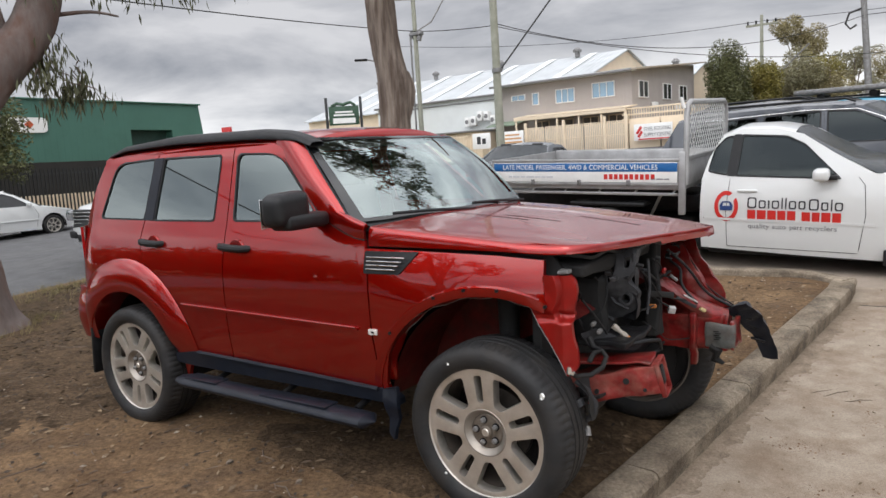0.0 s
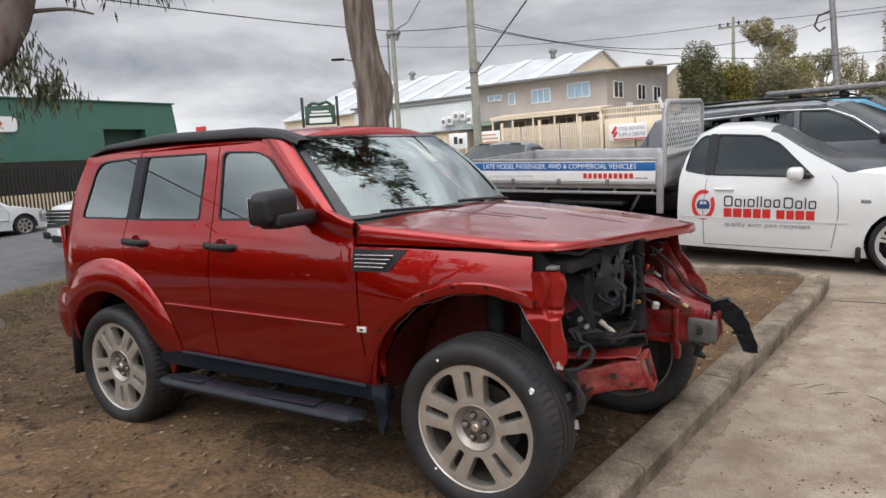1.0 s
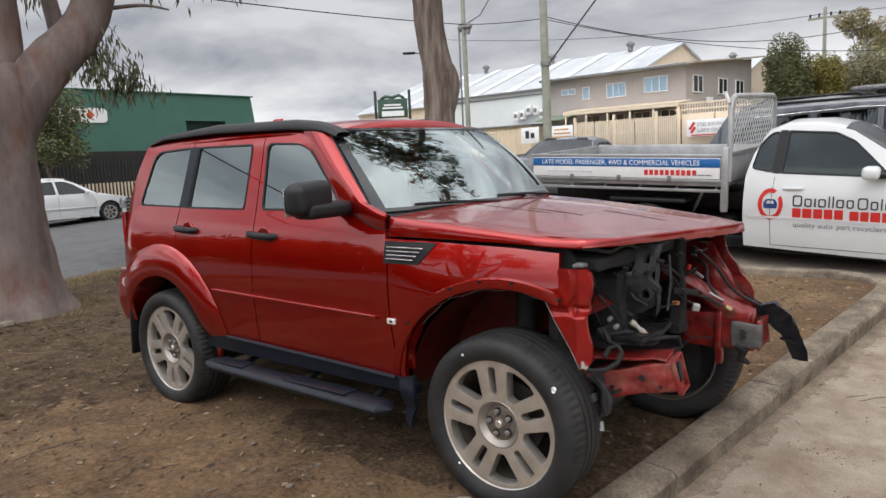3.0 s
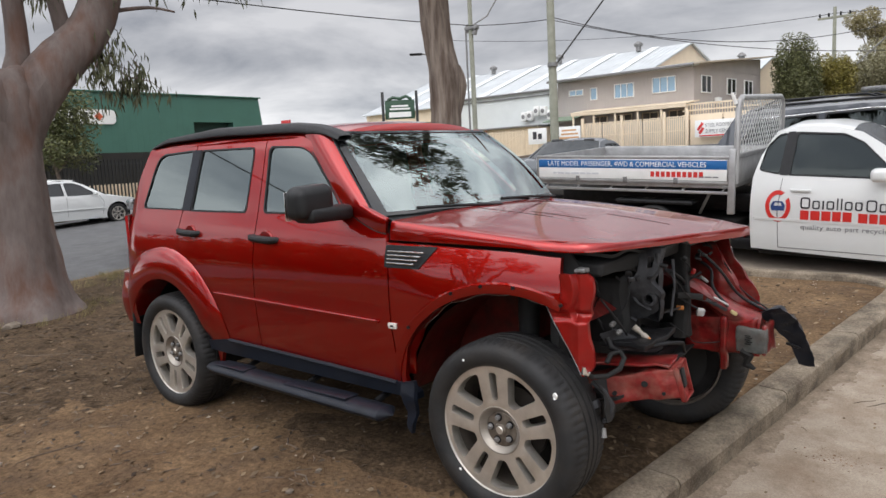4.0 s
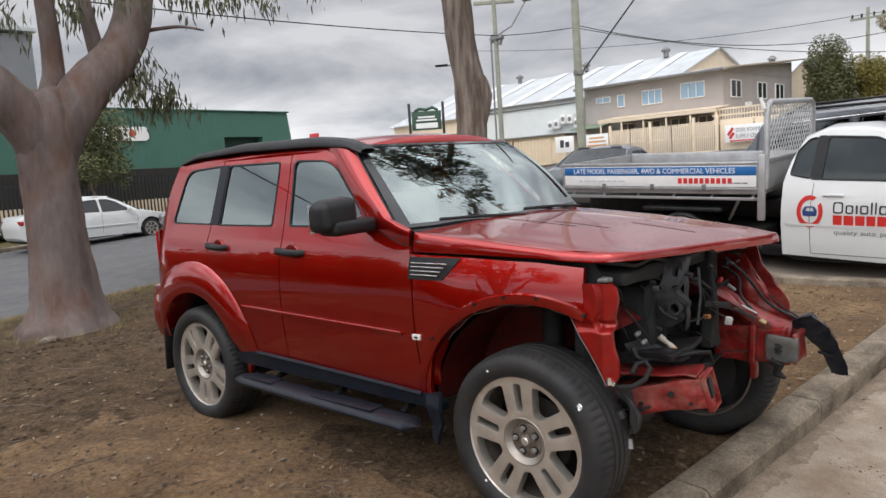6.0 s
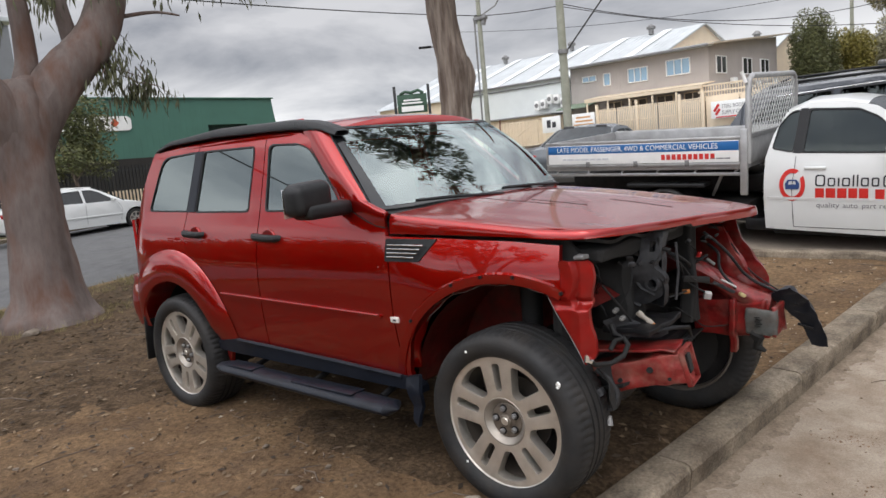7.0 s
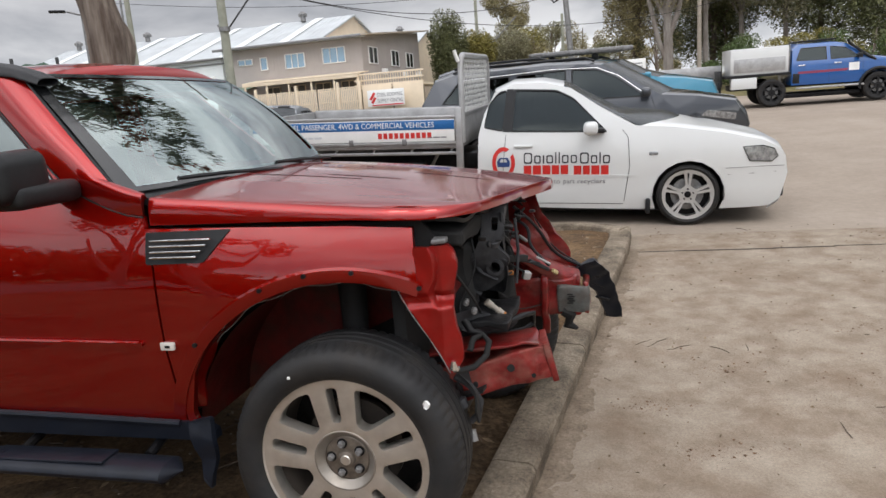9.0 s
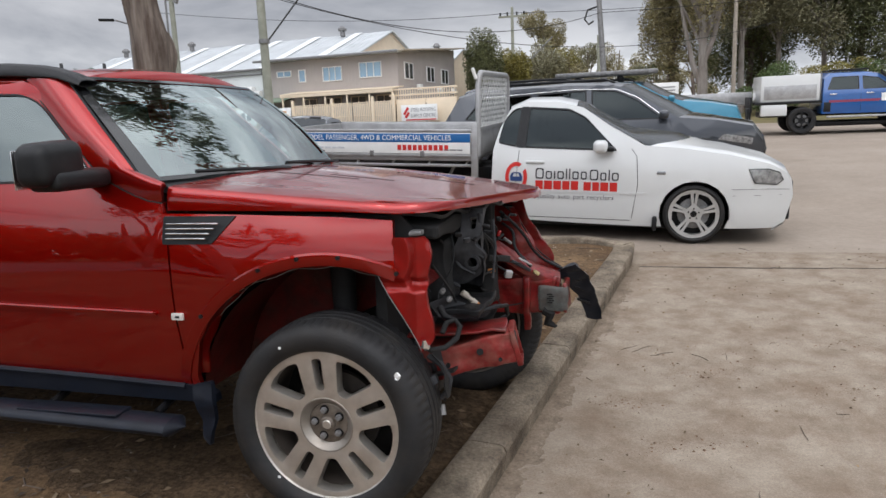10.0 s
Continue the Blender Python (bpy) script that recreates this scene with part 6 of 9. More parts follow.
# tray
TZ = 0.985
make("tray_floor", box((-1.87, 0, TZ - 0.03), (2.50, 1.96, 0.06), 0.01), ALU, ute)
for sgn in (-1, 1):
    make("tray_side", join(box((-1.87, sgn * 0.985, TZ + 0.145), (2.46, 0.03, 0.29), 0.008), box((-1.87, sgn * 1.003, TZ + 0.285), (2.46, 0.02, 0.035), 0.008), box((-1.87, sgn * 1.003, TZ + 0.005), (2.46, 0.02, 0.035), 0.008)), ALU, ute, "aluminium drop side")
    make("tray_rail", box((-1.87, sgn * 0.93, TZ - 0.115), (2.50, 0.04, 0.035), 0.008), ALU, ute)
    for x in np.linspace(-3.0, -0.75, 6):
        make("rail_stay", tube([(x, sgn * 0.93, TZ - 0.10), (x + 0.05, sgn * 0.90, TZ - 0.02)], 0.014, 6), ALU, ute)
    for x in (-2.5, -1.87, -1.25):
        make("side_latch", box((x, sgn * 1.018, TZ + 0.02), (0.05, 0.02, 0.07), 0.006), GREYMETAL, ute)
    make("corner_post", box((-0.63, sgn * 0.99, TZ + 0.02), (0.075, 0.06, 0.72), 0.012), ALU, ute)
    make("tray_stay", tube([(-0.9, sgn * 0.90, TZ - 0.13), (-1.1, sgn * 0.60, TZ - 0.40)], 0.02, 6), ALU, ute)
make("tailboard", box((-3.11, 0, TZ + 0.145), (0.03, 1.96, 0.29), 0.008), ALU, ute)
make("tray_chassis", box((-1.6, 0, TZ - 0.28), (2.9, 0.85, 0.22), 0.03), DARK, ute)
make("rear_guard", box((-1.55, -0.83, 0.74), (0.95, 0.26, 0.05), 0.02), BLACK, ute)
# mesh headboard
hb = [(-0.60, -0.95, TZ), (-0.60, -0.95, TZ + 0.80), (-0.60, -0.91, TZ + 0.89), (-0.60, -0.82, TZ + 0.93), (-0.60, 0.82, TZ + 0.93), (-0.60, 0.91, TZ + 0.89), (-0.60, 0.95, TZ + 0.80), (-0.60, 0.95, TZ)]
make("headboard_frame", tube(hb, 0.032, 10), ALU, ute, "pale tubular headboard frame")
make("headboard_frame", box((-0.60, 0, TZ + 0.30), (0.05, 1.88, 0.05), 0.01), ALU, ute)
make("headboard_panel", box((-0.60, 0, TZ + 0.14), (0.03, 1.90, 0.28), 0.006), ALU, ute)
meshg = []
for k in range(-12, 24):
    for d in (1, -1):
        y0 = -0.95 + 0.105 * k
        pts = []
        for s in (0.0, 0.60):
            pts.append((-0.60, (y0 + s * 0.9) * d, TZ + 0.31 + s))
        a, b = Vector(pts[0]), Vector(pts[1])
        lo, hi = 0.0, 1.0
        dy = (b.y - a.y)
        for lim in (-0.93, 0.93):
            t = (lim - a.y) / dy
            if (dy > 0) == (lim < 0):
                lo = max(lo, t)
            else:
                hi = min(hi, t)
        if hi - lo > 0.03:
            meshg.append(tube([a.lerp(b, lo), a.lerp(b, hi)], 0.0048, 4))
tagged(make("headboard_mesh", join(*meshg), mat("galvanised_wire", (0.45, 0.45, 0.43), 0.5, vary=0.2), ute, "pale expanded wire mesh"), kind="stuff")
for y in (-0.97,):
    make("headboard_hook", tube([(-0.62, y, TZ + 0.86), (-0.66, y - 0.02, TZ + 0.98)], 0.02, 8), WHITE_FLAT, ute)
# banner on the tray side
yb = -1.0165
make("banner", box((-1.87, yb - 0.001, TZ + 0.145), (2.38, 0.004, 0.235), 0.001), WHITE_FLAT, ute, "white and blue banner on the tray side")
make("banner_band", box((-1.87, yb - 0.0045, TZ + 0.205), (2.38, 0.003, 0.10), 0.001), BLUE_BAND, ute)
make("banner_lettering", moved(flat_text("LATE MODEL PASSENGER, 4WD & COMMERCIAL VEHICLES", 0.085, 0.001, width=2.02), Matrix.Translation((-2.93, yb - 0.0075, TZ + 0.178))), WHITE_FLAT, ute)
make("banner_lettering", moved(bars([0.045, 0.045, 0.03, 0.045, 0.045, 0.045, 0.045, 0.03, 0.045, 0.045, 0.045, 0.045][:2] + [0.045] * 8, 0.062, 0.018), Matrix.Translation((-1.55, yb - 0.004, TZ + 0.062))), RED_INK, ute)
make("banner_lettering", moved(bars([0.05, 0.10, 0.07, 0.11, 0.08, 0.06, 0.09], 0.022, 0.012), Matrix.Translation((-2.85, yb - 0.004, TZ + 0.075))), mat("pale_lettering", (0.55, 0.56, 0.58), 0.5), ute)
make("banner_lettering", moved(bars([0.05, 0.08, 0.06], 0.014, 0.01), Matrix.Translation((-0.98, yb - 0.004, TZ + 0.062))), GREY_INK, ute)
# door lettering: name drawn as plain shapes, slogan lettered


def on_door(geo, lift=0.006):
    return [(x, -ute_half(x, z) - lift + y * 0.4, z) for x, y, z in geo[0]], geo[1]


def name_bars(x0, z0, h, ws, g, ink, ascend=(), stroke=0.0):
    """A trade name drawn as plain shapes: a bar or, with a stroke, a rounded frame for each of its letters."""
    x = x0
    for i, w in enumerate(ws):
        hh = h * (1.34 if i in ascend else 1.0)
        shape, cut = [(x, z0), (x + w, z0), (x + w, z0 + hh), (x, z0 + hh)], ()
        if stroke and w > 3 * stroke:
            shape = fillet(shape, 0.3 * w)
            cut = [fillet([(x + stroke, z0 + stroke), (x + w - stroke, z0 + stroke), (x + w - stroke, z0 + hh - stroke), (x + stroke, z0 + hh - stroke)], 0.3 * (w - 2 * stroke))]
        make("name_shape", on_door(panel(shape, lambda a, b: (a, 0.0, b), (0, 0.004, 0), cut, 0.0)), ink, ute)
        x += w + g


name_bars(0.065, 0.742, 0.088, [0.092, 0.070, 0.016, 0.072, 0.014, 0.014, 0.070, 0.066], 0.022, BLACK_INK, (0, 4, 5), 0.014)
name_bars(0.665, 0.735, 0.088, [0.092, 0.066, 0.014, 0.074], 0.022, BLACK_INK, (0, 2), 0.014)
name_bars(0.065, 0.622, 0.100, [0.082, 0.088, 0.084, 0.078, 0.080], 0.016, RED_INK)
name_bars(0.600, 0.614, 0.100, [0.080, 0.072, 0.084, 0.080], 0.016, RED_INK)
for word, wx, ww in (("quality", 0.070, 0.215), ("auto", 0.315, 0.135), ("part", 0.485, 0.120), ("recyclers", 0.635, 0.290)):
    make("slogan_word", on_door(moved(flat_text(word, 0.075, 0.001, width=ww), Matrix.Translation((wx, 0, 0.520)))), GREY_INK, ute)
LX, LZ = -0.155, 0.755
ring = [(LX + rx * math.cos(radians(a)), LZ + rz * math.sin(radians(a))) for rx, rz, rg in ((0.125, 0.17, range(60, 330, 10)), (0.085, 0.125, range(320, 69, -10))) for a in rg]
ring2 = [(LX + 0.125 * math.cos(radians(a)), LZ + 0.17 * math.sin(radians(a))) for a in range(-45, 40, 10)] + [(LX + 0.085 * math.cos(radians(a)), LZ + 0.125 * math.sin(radians(a))) for a in range(30, -46, -10)]
make("door_emblem", join(on_door(panel(ring, lambda x, z: (x, 0, z), (0, 0.004, 0), (), 0.0)), on_door(panel(ring2, lambda x, z: (x, 0, z), (0, 0.004, 0), (), 0.0))), RED_INK, ute, "red ring emblem on the door")
make("door_emblem", on_door(panel(fillet([(LX - 0.065, LZ - 0.045), (LX + 0.065, LZ - 0.045), (LX + 0.07, LZ + 0.01), (LX + 0.045, LZ + 0.055), (LX - 0.045, LZ + 0.055), (LX - 0.07, LZ + 0.01)], 0.012), lambda x, z: (x, 0, z), (0, 0.004, 0), [[(LX - 0.04, LZ + 0.005), (LX + 0.04, LZ + 0.005), (LX + 0.03, LZ + 0.04), (LX - 0.03, LZ + 0.04)]], 0.0)), NAVY_INK, ute, "dark blue car emblem on the door")


def suv(name, m, paint, label, L=4.8, H=1.70, W=0.94, rack=False, ride=0.22, r=0.36, wheelbase=2.8, chromeline=True, bonnet=1.06):
    """A five-door wagon with its nose towards +x; the origin is below its middle."""
    car = thing(name, m, label, "car")
    f, b = L / 2, -L / 2
    xf, xr = f - 0.95, f - 0.95 - wheelbase
    tumble = [(0.2, 0.05), (0.5, 0.012), (0.85, 0.0), (1.02, 0.03), (H - 0.10, 0.24), (H, 0.30)]
    wb = 0.30 * L
    cowl = f - 1.28
    side = [(f - 0.25, ride), (f - 0.06, 0.38), (f - 0.03, 0.68), (f - 0.22, bonnet - 0.14), (f - 0.75, bonnet - 0.03), (cowl, bonnet + 0.03), (cowl - 0.45, H - 0.32), (cowl - 0.85, H - 0.09), (cowl - 1.2, H - 0.05), (0.0 - 0.4, H - 0.03), (b + 0.75, H - 0.06), (b + 0.42, H - 0.14), (b + 0.10, 1.12), (b + 0.04, 0.85), (b + 0.08, 0.45), (b + 0.25, ride)] + arch_pts(xr, r, r + 0.07, ride + 0.01) + arch_pts(xf, r, r + 0.07, ride + 0.01)
    belt = bonnet + 0.03
    fr_x = cowl - 0.20
    wins = [[(cowl - 1.30, belt), (fr_x - 0.02, belt - 0.01), (cowl - 0.62, H - 0.29), (cowl - 0.92, H - 0.15), (cowl - 1.30, H - 0.12)],
            [(cowl - 2.22, belt + 0.02), (cowl - 1.38, belt), (cowl - 1.38, H - 0.12), (cowl - 2.15, H - 0.14)],
            [(b + 0.52, belt + 0.09), (cowl - 2.30, belt + 0.03), (cowl - 2.24, H - 0.145), (b + 0.80, H - 0.18)]]
    half = shell(car, paint, W, tumble, [("paint", [(f - 0.25, ride), (f - 0.04, 0.36), (f, 0.60)]), ("grille", [(f, 0.60), (f - 0.05, 0.78)]), ("paint", [(f - 0.05, 0.78), (f - 0.20, bonnet - 0.13), (f - 0.75, bonnet - 0.02), (cowl, bonnet + 0.04)]), ("glass", [(cowl, bonnet + 0.04), (cowl - 0.45, H - 0.31), (cowl - 0.85, H - 0.075)]), ("paint", [(cowl - 0.85, H - 0.075), (cowl - 1.2, H - 0.035), (-0.4, H - 0.015), (b + 0.70, H - 0.05), (b + 0.40, H - 0.13)]), ("glass", [(b + 0.40, H - 0.13), (b + 0.12, 1.15)]), ("paint", [(b + 0.12, 1.15), (b + 0.03, 0.85), (b + 0.06, 0.45), (b + 0.25, ride)])],
                 side, wins, f, b, 0.24, 0.14, 0.035, GLASS_DARK, [[(cowl - 0.12, 0.35), (cowl - 0.02, 0.8), (cowl - 0.14, belt - 0.02)], [(cowl - 1.34, 0.35), (cowl - 1.34, H - 0.1)], [(cowl - 2.05, 0.55), (cowl - 2.26, 0.85), (cowl - 2.26, H - 0.14)]], 0.3)
    inner(car, b + 0.4, cowl + 0.1, 0.5, belt, W)
    wheel_wells(car, (xf, xr), r, r + 0.07, W)
    for x in (xf, xr):
        for sgn in (-1, 1):
            simple_wheel(car, x, sgn * (W - 0.03), r, 0.23, ALLOY, 5)
    for sgn in (-1, 1):
        lp = panel(fillet([(f - 0.72, 0.80), (f - 0.22, 0.70), (f - 0.20, 0.80), (f - 0.62, 0.88)], 0.02), lambda x, z: (x, -half(x, z) - 0.008, z), (0, 0.03, 0), (), 0.1)
        make("headlamp", lp if sgn < 0 else mirrored(lp, 0), LAMP, car)
        tl = panel(fillet([(b + 0.06, 0.92), (b + 0.45, 0.98), (b + 0.42, 1.06), (b + 0.08, 1.08)], 0.02), lambda x, z: (x, -half(x, z) - 0.008, z), (0, 0.03, 0), (), 0.1)
        make("tail_lamp", tl if sgn < 0 else mirrored(tl, 0), REDLAMP, car)
        make("door_mirror", box((cowl - 0.22, sgn * (W + 0.09), belt + 0.06), (0.14, 0.20, 0.13), 0.045, 3), paint, car)
        for x in (xf, xr):
            make("wheel_arch_trim", tube([(p[0], sgn * (W + 0.003), p[1]) for p in arc(x, r, r + 0.075, 175, 5, 14)], 0.022, 6), BLACK, car)
        make("sill_trim", box(((xf + xr) / 2, sgn * (W - 0.02), ride + 0.05), (wheelbase - 0.85, 0.05, 0.12), 0.02), BLACK, car)
        if chromeline:
            pts = [(fr_x + 0.02, belt - 0.005), (cowl - 0.60, H - 0.265), (cowl - 0.92, H - 0.125), (cowl - 1.6, H - 0.10), (b + 0.85, H - 0.155)]
            make("window_trim", tube([(x, sgn * (half(x, z) + 0.004), z) for x, z in pts], 0.007, 6), CHROME, car)
        make("roof_rail", tube([(cowl - 0.95, sgn * 0.58, H - 0.02), (cowl - 1.1, sgn * 0.60, H + 0.035), (b + 0.9, sgn * 0.60, H + 0.03), (b + 0.7, sgn * 0.58, H - 0.04)], 0.018, 8), BLACK, car)
    if rack:
        for x in (cowl - 1.25, cowl - 2.15):
            make("rack_bar", box((x, 0, H + 0.10), (0.08, 1.30, 0.03), 0.012), BLACK, car)
            for sgn in (-1, 1):
                make("rack_foot", box((x, sgn * 0.60, H + 0.05), (0.14, 0.08, 0.12), 0.025), BLACK, car)
        make("rack_awning", box((cowl - 1.55, -0.66, H + 0.17), (2.15, 0.16, 0.10), 0.03), GREYMETAL, car, "grey rolled awning on the roof rack")
        make("rack_platform", box((cowl - 1.6, 0.05, H + 0.14), (1.9, 1.15, 0.03), 0.01), BLACK, car)
    return car


def slope_pose(x, y, yaw=0.0):
    """Stand on the rising yard."""
    return Matrix.Translation((x, y, yard(x, y))) @ pose(0, 0, 0, 2.4, 0, 0) @ pose(0, 0, 0, 0, 0, yaw)


suv("parked_wagon", slope_pose(0.52, 9.95, 0), SUV_GREY, "dark grey metallic five-door wagon with bright window trim", L=5.15, H=1.74, W=0.96, bonnet=1.12, r=0.37, wheelbase=2.93)
suv("parked_wagon", slope_pose(-0.10, 12.1, 0), SUV_BLACK, "black wagon parked between two other wagons", L=4.7, H=1.80, W=0.93, chromeline=False)
suv("parked_wagon", slope_pose(0.95, 14.2, 0), SUV_TEAL, "teal blue wagon with an awning on its roof rack", L=4.9, H=1.80, W=0.94, rack=True, chromeline=False, bonnet=1.30, r=0.38)
suv("parked_wagon", Matrix.Translation((-10.85, 6.8, slab(6.3) - 0.04)) @ pose(0, 0, 0, 0, 0, -90), WHITE, "white wagon with a dark barred grille parked on the street", L=4.9, H=1.80, W=0.93, chromeline=False, bonnet=1.12)


def sedan(m, paint, label):
    """A four-door sedan with its nose towards +x."""
    car = thing("parked_sedan", m, label, "car")
    L, H, W, r, ride = 4.75, 1.43, 0.90, 0.31, 0.20
    f, b = L / 2, -L / 2
    xf, xr = f - 0.92, f - 0.92 - 2.75
    tumble = [(0.2, 0.05), (0.5, 0.01), (0.8, 0.0), (0.93, 0.04), (H - 0.06, 0.27), (H, 0.32)]
    side = [(f - 0.2, ride), (f - 0.05, 0.36), (f - 0.04, 0.60), (f - 0.30, 0.74), (f - 1.25, 0.90), (f - 1.85, 1.26), (f - 2.15, H - 0.05), (f - 2.9, H - 0.03), (f - 3.35, H - 0.09), (b + 0.75, 1.02), (b + 0.10, 0.95), (b + 0.03, 0.70), (b + 0.08, 0.35), (b + 0.25, ride)] + arch_pts(xr, r, r + 0.06, ride + 0.01) + arch_pts(xf, r, r + 0.06, ride + 0.01)
    wins = [[(f - 2.42, 0.94), (f - 1.52, 0.94), (f - 1.95, 1.24), (f - 2.16, H - 0.11), (f - 2.42, H - 0.10)], [(f - 3.30, 0.97), (f - 2.50, 0.95), (f - 2.50, H - 0.10), (f - 3.05, H - 0.12), (f - 3.42, 1.12)]]
    half = shell(car, paint, W, tumble, [("paint", [(f - 0.2, ride), (f - 0.03, 0.36), (f - 0.02, 0.60), (f - 0.30, 0.75), (f - 1.25, 0.91)]), ("glass", [(f - 1.25, 0.91), (f - 2.12, H - 0.04)]), ("paint", [(f - 2.12, H - 0.04), (f - 2.6, H), (f - 3.3, H - 0.06)]), ("glass", [(f - 3.3, H - 0.06), (b + 0.78, 1.03)]), ("paint", [(b + 0.78, 1.03), (b + 0.10, 0.96), (b + 0.02, 0.70), (b + 0.08, 0.35), (b + 0.25, ride)])],
                 side, wins, f, b, 0.22, 0.14, 0.03, GLASS_DULL, [[(f - 1.42, 0.32), (f - 1.35, 0.7), (f - 1.48, 0.92)], [(f - 2.46, 0.32), (f - 2.46, H - 0.1)]], 0.3)
    inner(car, b + 0.5, f - 1.2, 0.42, 0.92, W)
    wheel_wells(car, (xf, xr), r, r + 0.06, W)
    for x in (xf, xr):
        for sgn in (-1, 1):
            simple_wheel(car, x, sgn * (W - 0.03), r, 0.2, ALLOY, 7)
    for sgn in (-1, 1):
        make("headlamp", box((f - 0.14, sgn * 0.60, 0.62), (0.12, 0.36, 0.12), 0.03), LAMP, car)
        make("tail_lamp", box((b + 0.10, sgn * 0.62, 0.80), (0.12, 0.36, 0.14), 0.03), REDLAMP, car)
        make("door_mirror", box((f - 1.62, sgn * (W + 0.06), 0.98), (0.12, 0.17, 0.11), 0.035, 2), paint, car)
        make("bumper_strip", box((0, sgn * (W + 0.002), 0.52), (2.0, 0.02, 0.04), 0.008), paint, car)
    return car


sedan(Matrix.Translation((-21.0, 6.95, slab(6.95) - 0.16)) @ pose(0, 0, 0, 0, 0, 90), WHITE, "white four-door sedan parked across the street")
sedan(Matrix.Translation((-6.05, 12.6, slab(12.6) - 0.02)) @ pose(0, 0, 0, 2, 0, 100), CAR_SILVER, "grey-blue sedan parked beyond the tray")

wg = bpy.data.objects["parked_wagon.003"]
make("grille_surround", box((2.44, 0, 0.80), (0.06, 1.15, 0.30), 0.03), BLACK, wg)
for k in range(4):
    make("grille_bar", box((2.475, 0, 0.70 + 0.065 * k), (0.03, 1.05, 0.022), 0.008), CHROME, wg)
for sgn in (-1, 1):
    make("headlamp_unit", box((2.38, sgn * 0.70, 0.84), (0.16, 0.30, 0.20), 0.04), LAMP, wg)
    make("fog_lamp_recess", box((2.42, sgn * 0.62, 0.48), (0.10, 0.30, 0.14), 0.03), BLACK, wg)
make("number_plate", box((2.50, 0, 0.55), (0.02, 0.37, 0.12), 0.004), WHITE_FLAT, wg)
make("lower_intake", box((2.46, 0, 0.42), (0.06, 0.9, 0.14), 0.02), BLACK, wg)

# blue ute with a white canopy box across the yard
bu = thing("service_ute", Matrix.Translation((7.75, 22.95, slab(22.9))) @ pose(0, 0, 0, 2, 0, -1), "blue dual-cab ute with a white tool box on its tray", "ute")
BT = [(0.4, 0.04), (0.8, 0.0), (1.2, 0.03), (1.75, 0.24), (1.85, 0.3)]
bs = [(2.35, 0.55), (2.42, 0.80), (2.30, 1.12), (1.60, 1.24), (1.15, 1.30), (0.60, 1.72), (0.25, 1.80), (-0.75, 1.80), (-0.93, 1.65), (-0.98, 1.2), (-0.98, 0.60), (0.9, 0.58)] + arch_pts(1.45, 0.42, 0.52, 0.58)
bh = shell(bu, UTE_BLUE, 0.95, BT, [("paint", [(2.35, 0.5), (2.46, 0.8), (2.33, 1.13), (1.60, 1.26), (1.18, 1.32)]), ("glass", [(1.18, 1.32), (0.58, 1.76)]), ("paint", [(0.58, 1.76), (0.25, 1.82), (-0.75, 1.82), (-0.95, 1.66)]), ("paint", [(-0.95, 1.66), (-0.99, 1.2), (-0.99, 0.6)])], bs,
           [[(0.12, 1.30), (0.95, 1.30), (0.55, 1.63), (0.12, 1.70)], [(-0.85, 1.32), (0.02, 1.30), (0.02, 1.70), (-0.70, 1.70)]], 2.46, -0.99, 0.2, 0.0, 0.03, GLASS_DARK, [[(1.02, 0.62), (1.0, 1.28)], [(0.07, 0.62), (0.07, 1.72)]], 0.3)
inner(bu, -0.9, 1.1, 0.75, 1.25, 0.95)
for x in (1.45, -1.53):
    for sgn in (-1, 1):
        simple_wheel(bu, x, sgn * 0.93, 0.42, 0.28, BLACK, 6)
        if x > 0:
            make("wheel_arch_flare", tube([(p[0], sgn * 0.96, p[1]) for p in arc(x, 0.42, 0.53, 185, -5, 14)], 0.045, 8), BLACK, bu)
make("chassis", box((-0.9, 0, 0.62), (3.6, 0.9, 0.18), 0.04), DARK, bu)
make("side_step", box((0.1, -0.93, 0.50), (1.9, 0.10, 0.06), 0.02), ALU, bu)
make("tray_floor", box((-1.95, 0, 0.98), (1.90, 1.90, 0.08), 0.02), BLACK, bu)
make("tool_box", join(box((-1.90, 0, 1.42), (1.68, 1.80, 0.80), 0.03)), WHITE, bu, "white metal tool box")
make("tool_box_door", box((-1.90, -0.905, 1.30), (1.50, 0.02, 0.42), 0.006), ALU, bu)
make("under_tray_box", box((-2.35, -0.80, 0.76), (0.75, 0.30, 0.34), 0.02), WHITE, bu)
make("under_tray_box", box((-0.85, -0.80, 0.80), (0.2, 0.30, 0.3), 0.02), BLACK, bu)
make("headboard", box((-1.03, 0, 1.42), (0.05, 1.70, 0.86), 0.02), GREYMETAL, bu)
for sgn in (-1, 1):
    make("roof_bar", box((-0.2, sgn * 0.5, 1.90), (1.1, 0.06, 0.05), 0.015), BLACK, bu)
    make("door_mirror", box((0.88, sgn * 1.05, 1.36), (0.13, 0.2, 0.16), 0.04), BLACK, bu)
    make("door_handle", box((0.30, sgn * 0.955, 1.18), (0.20, 0.02, 0.03), 0.008), CHROME, bu)
    make("door_handle", box((-0.70, sgn * 0.955, 1.18), (0.20, 0.02, 0.03), 0.008), CHROME, bu)
make("snorkel", tube([(1.35, -0.90, 1.2), (1.1, -0.93, 1.34), (0.62, -0.83, 1.75), (0.60, -0.83, 1.85)], 0.04, 8), BLACK, bu)
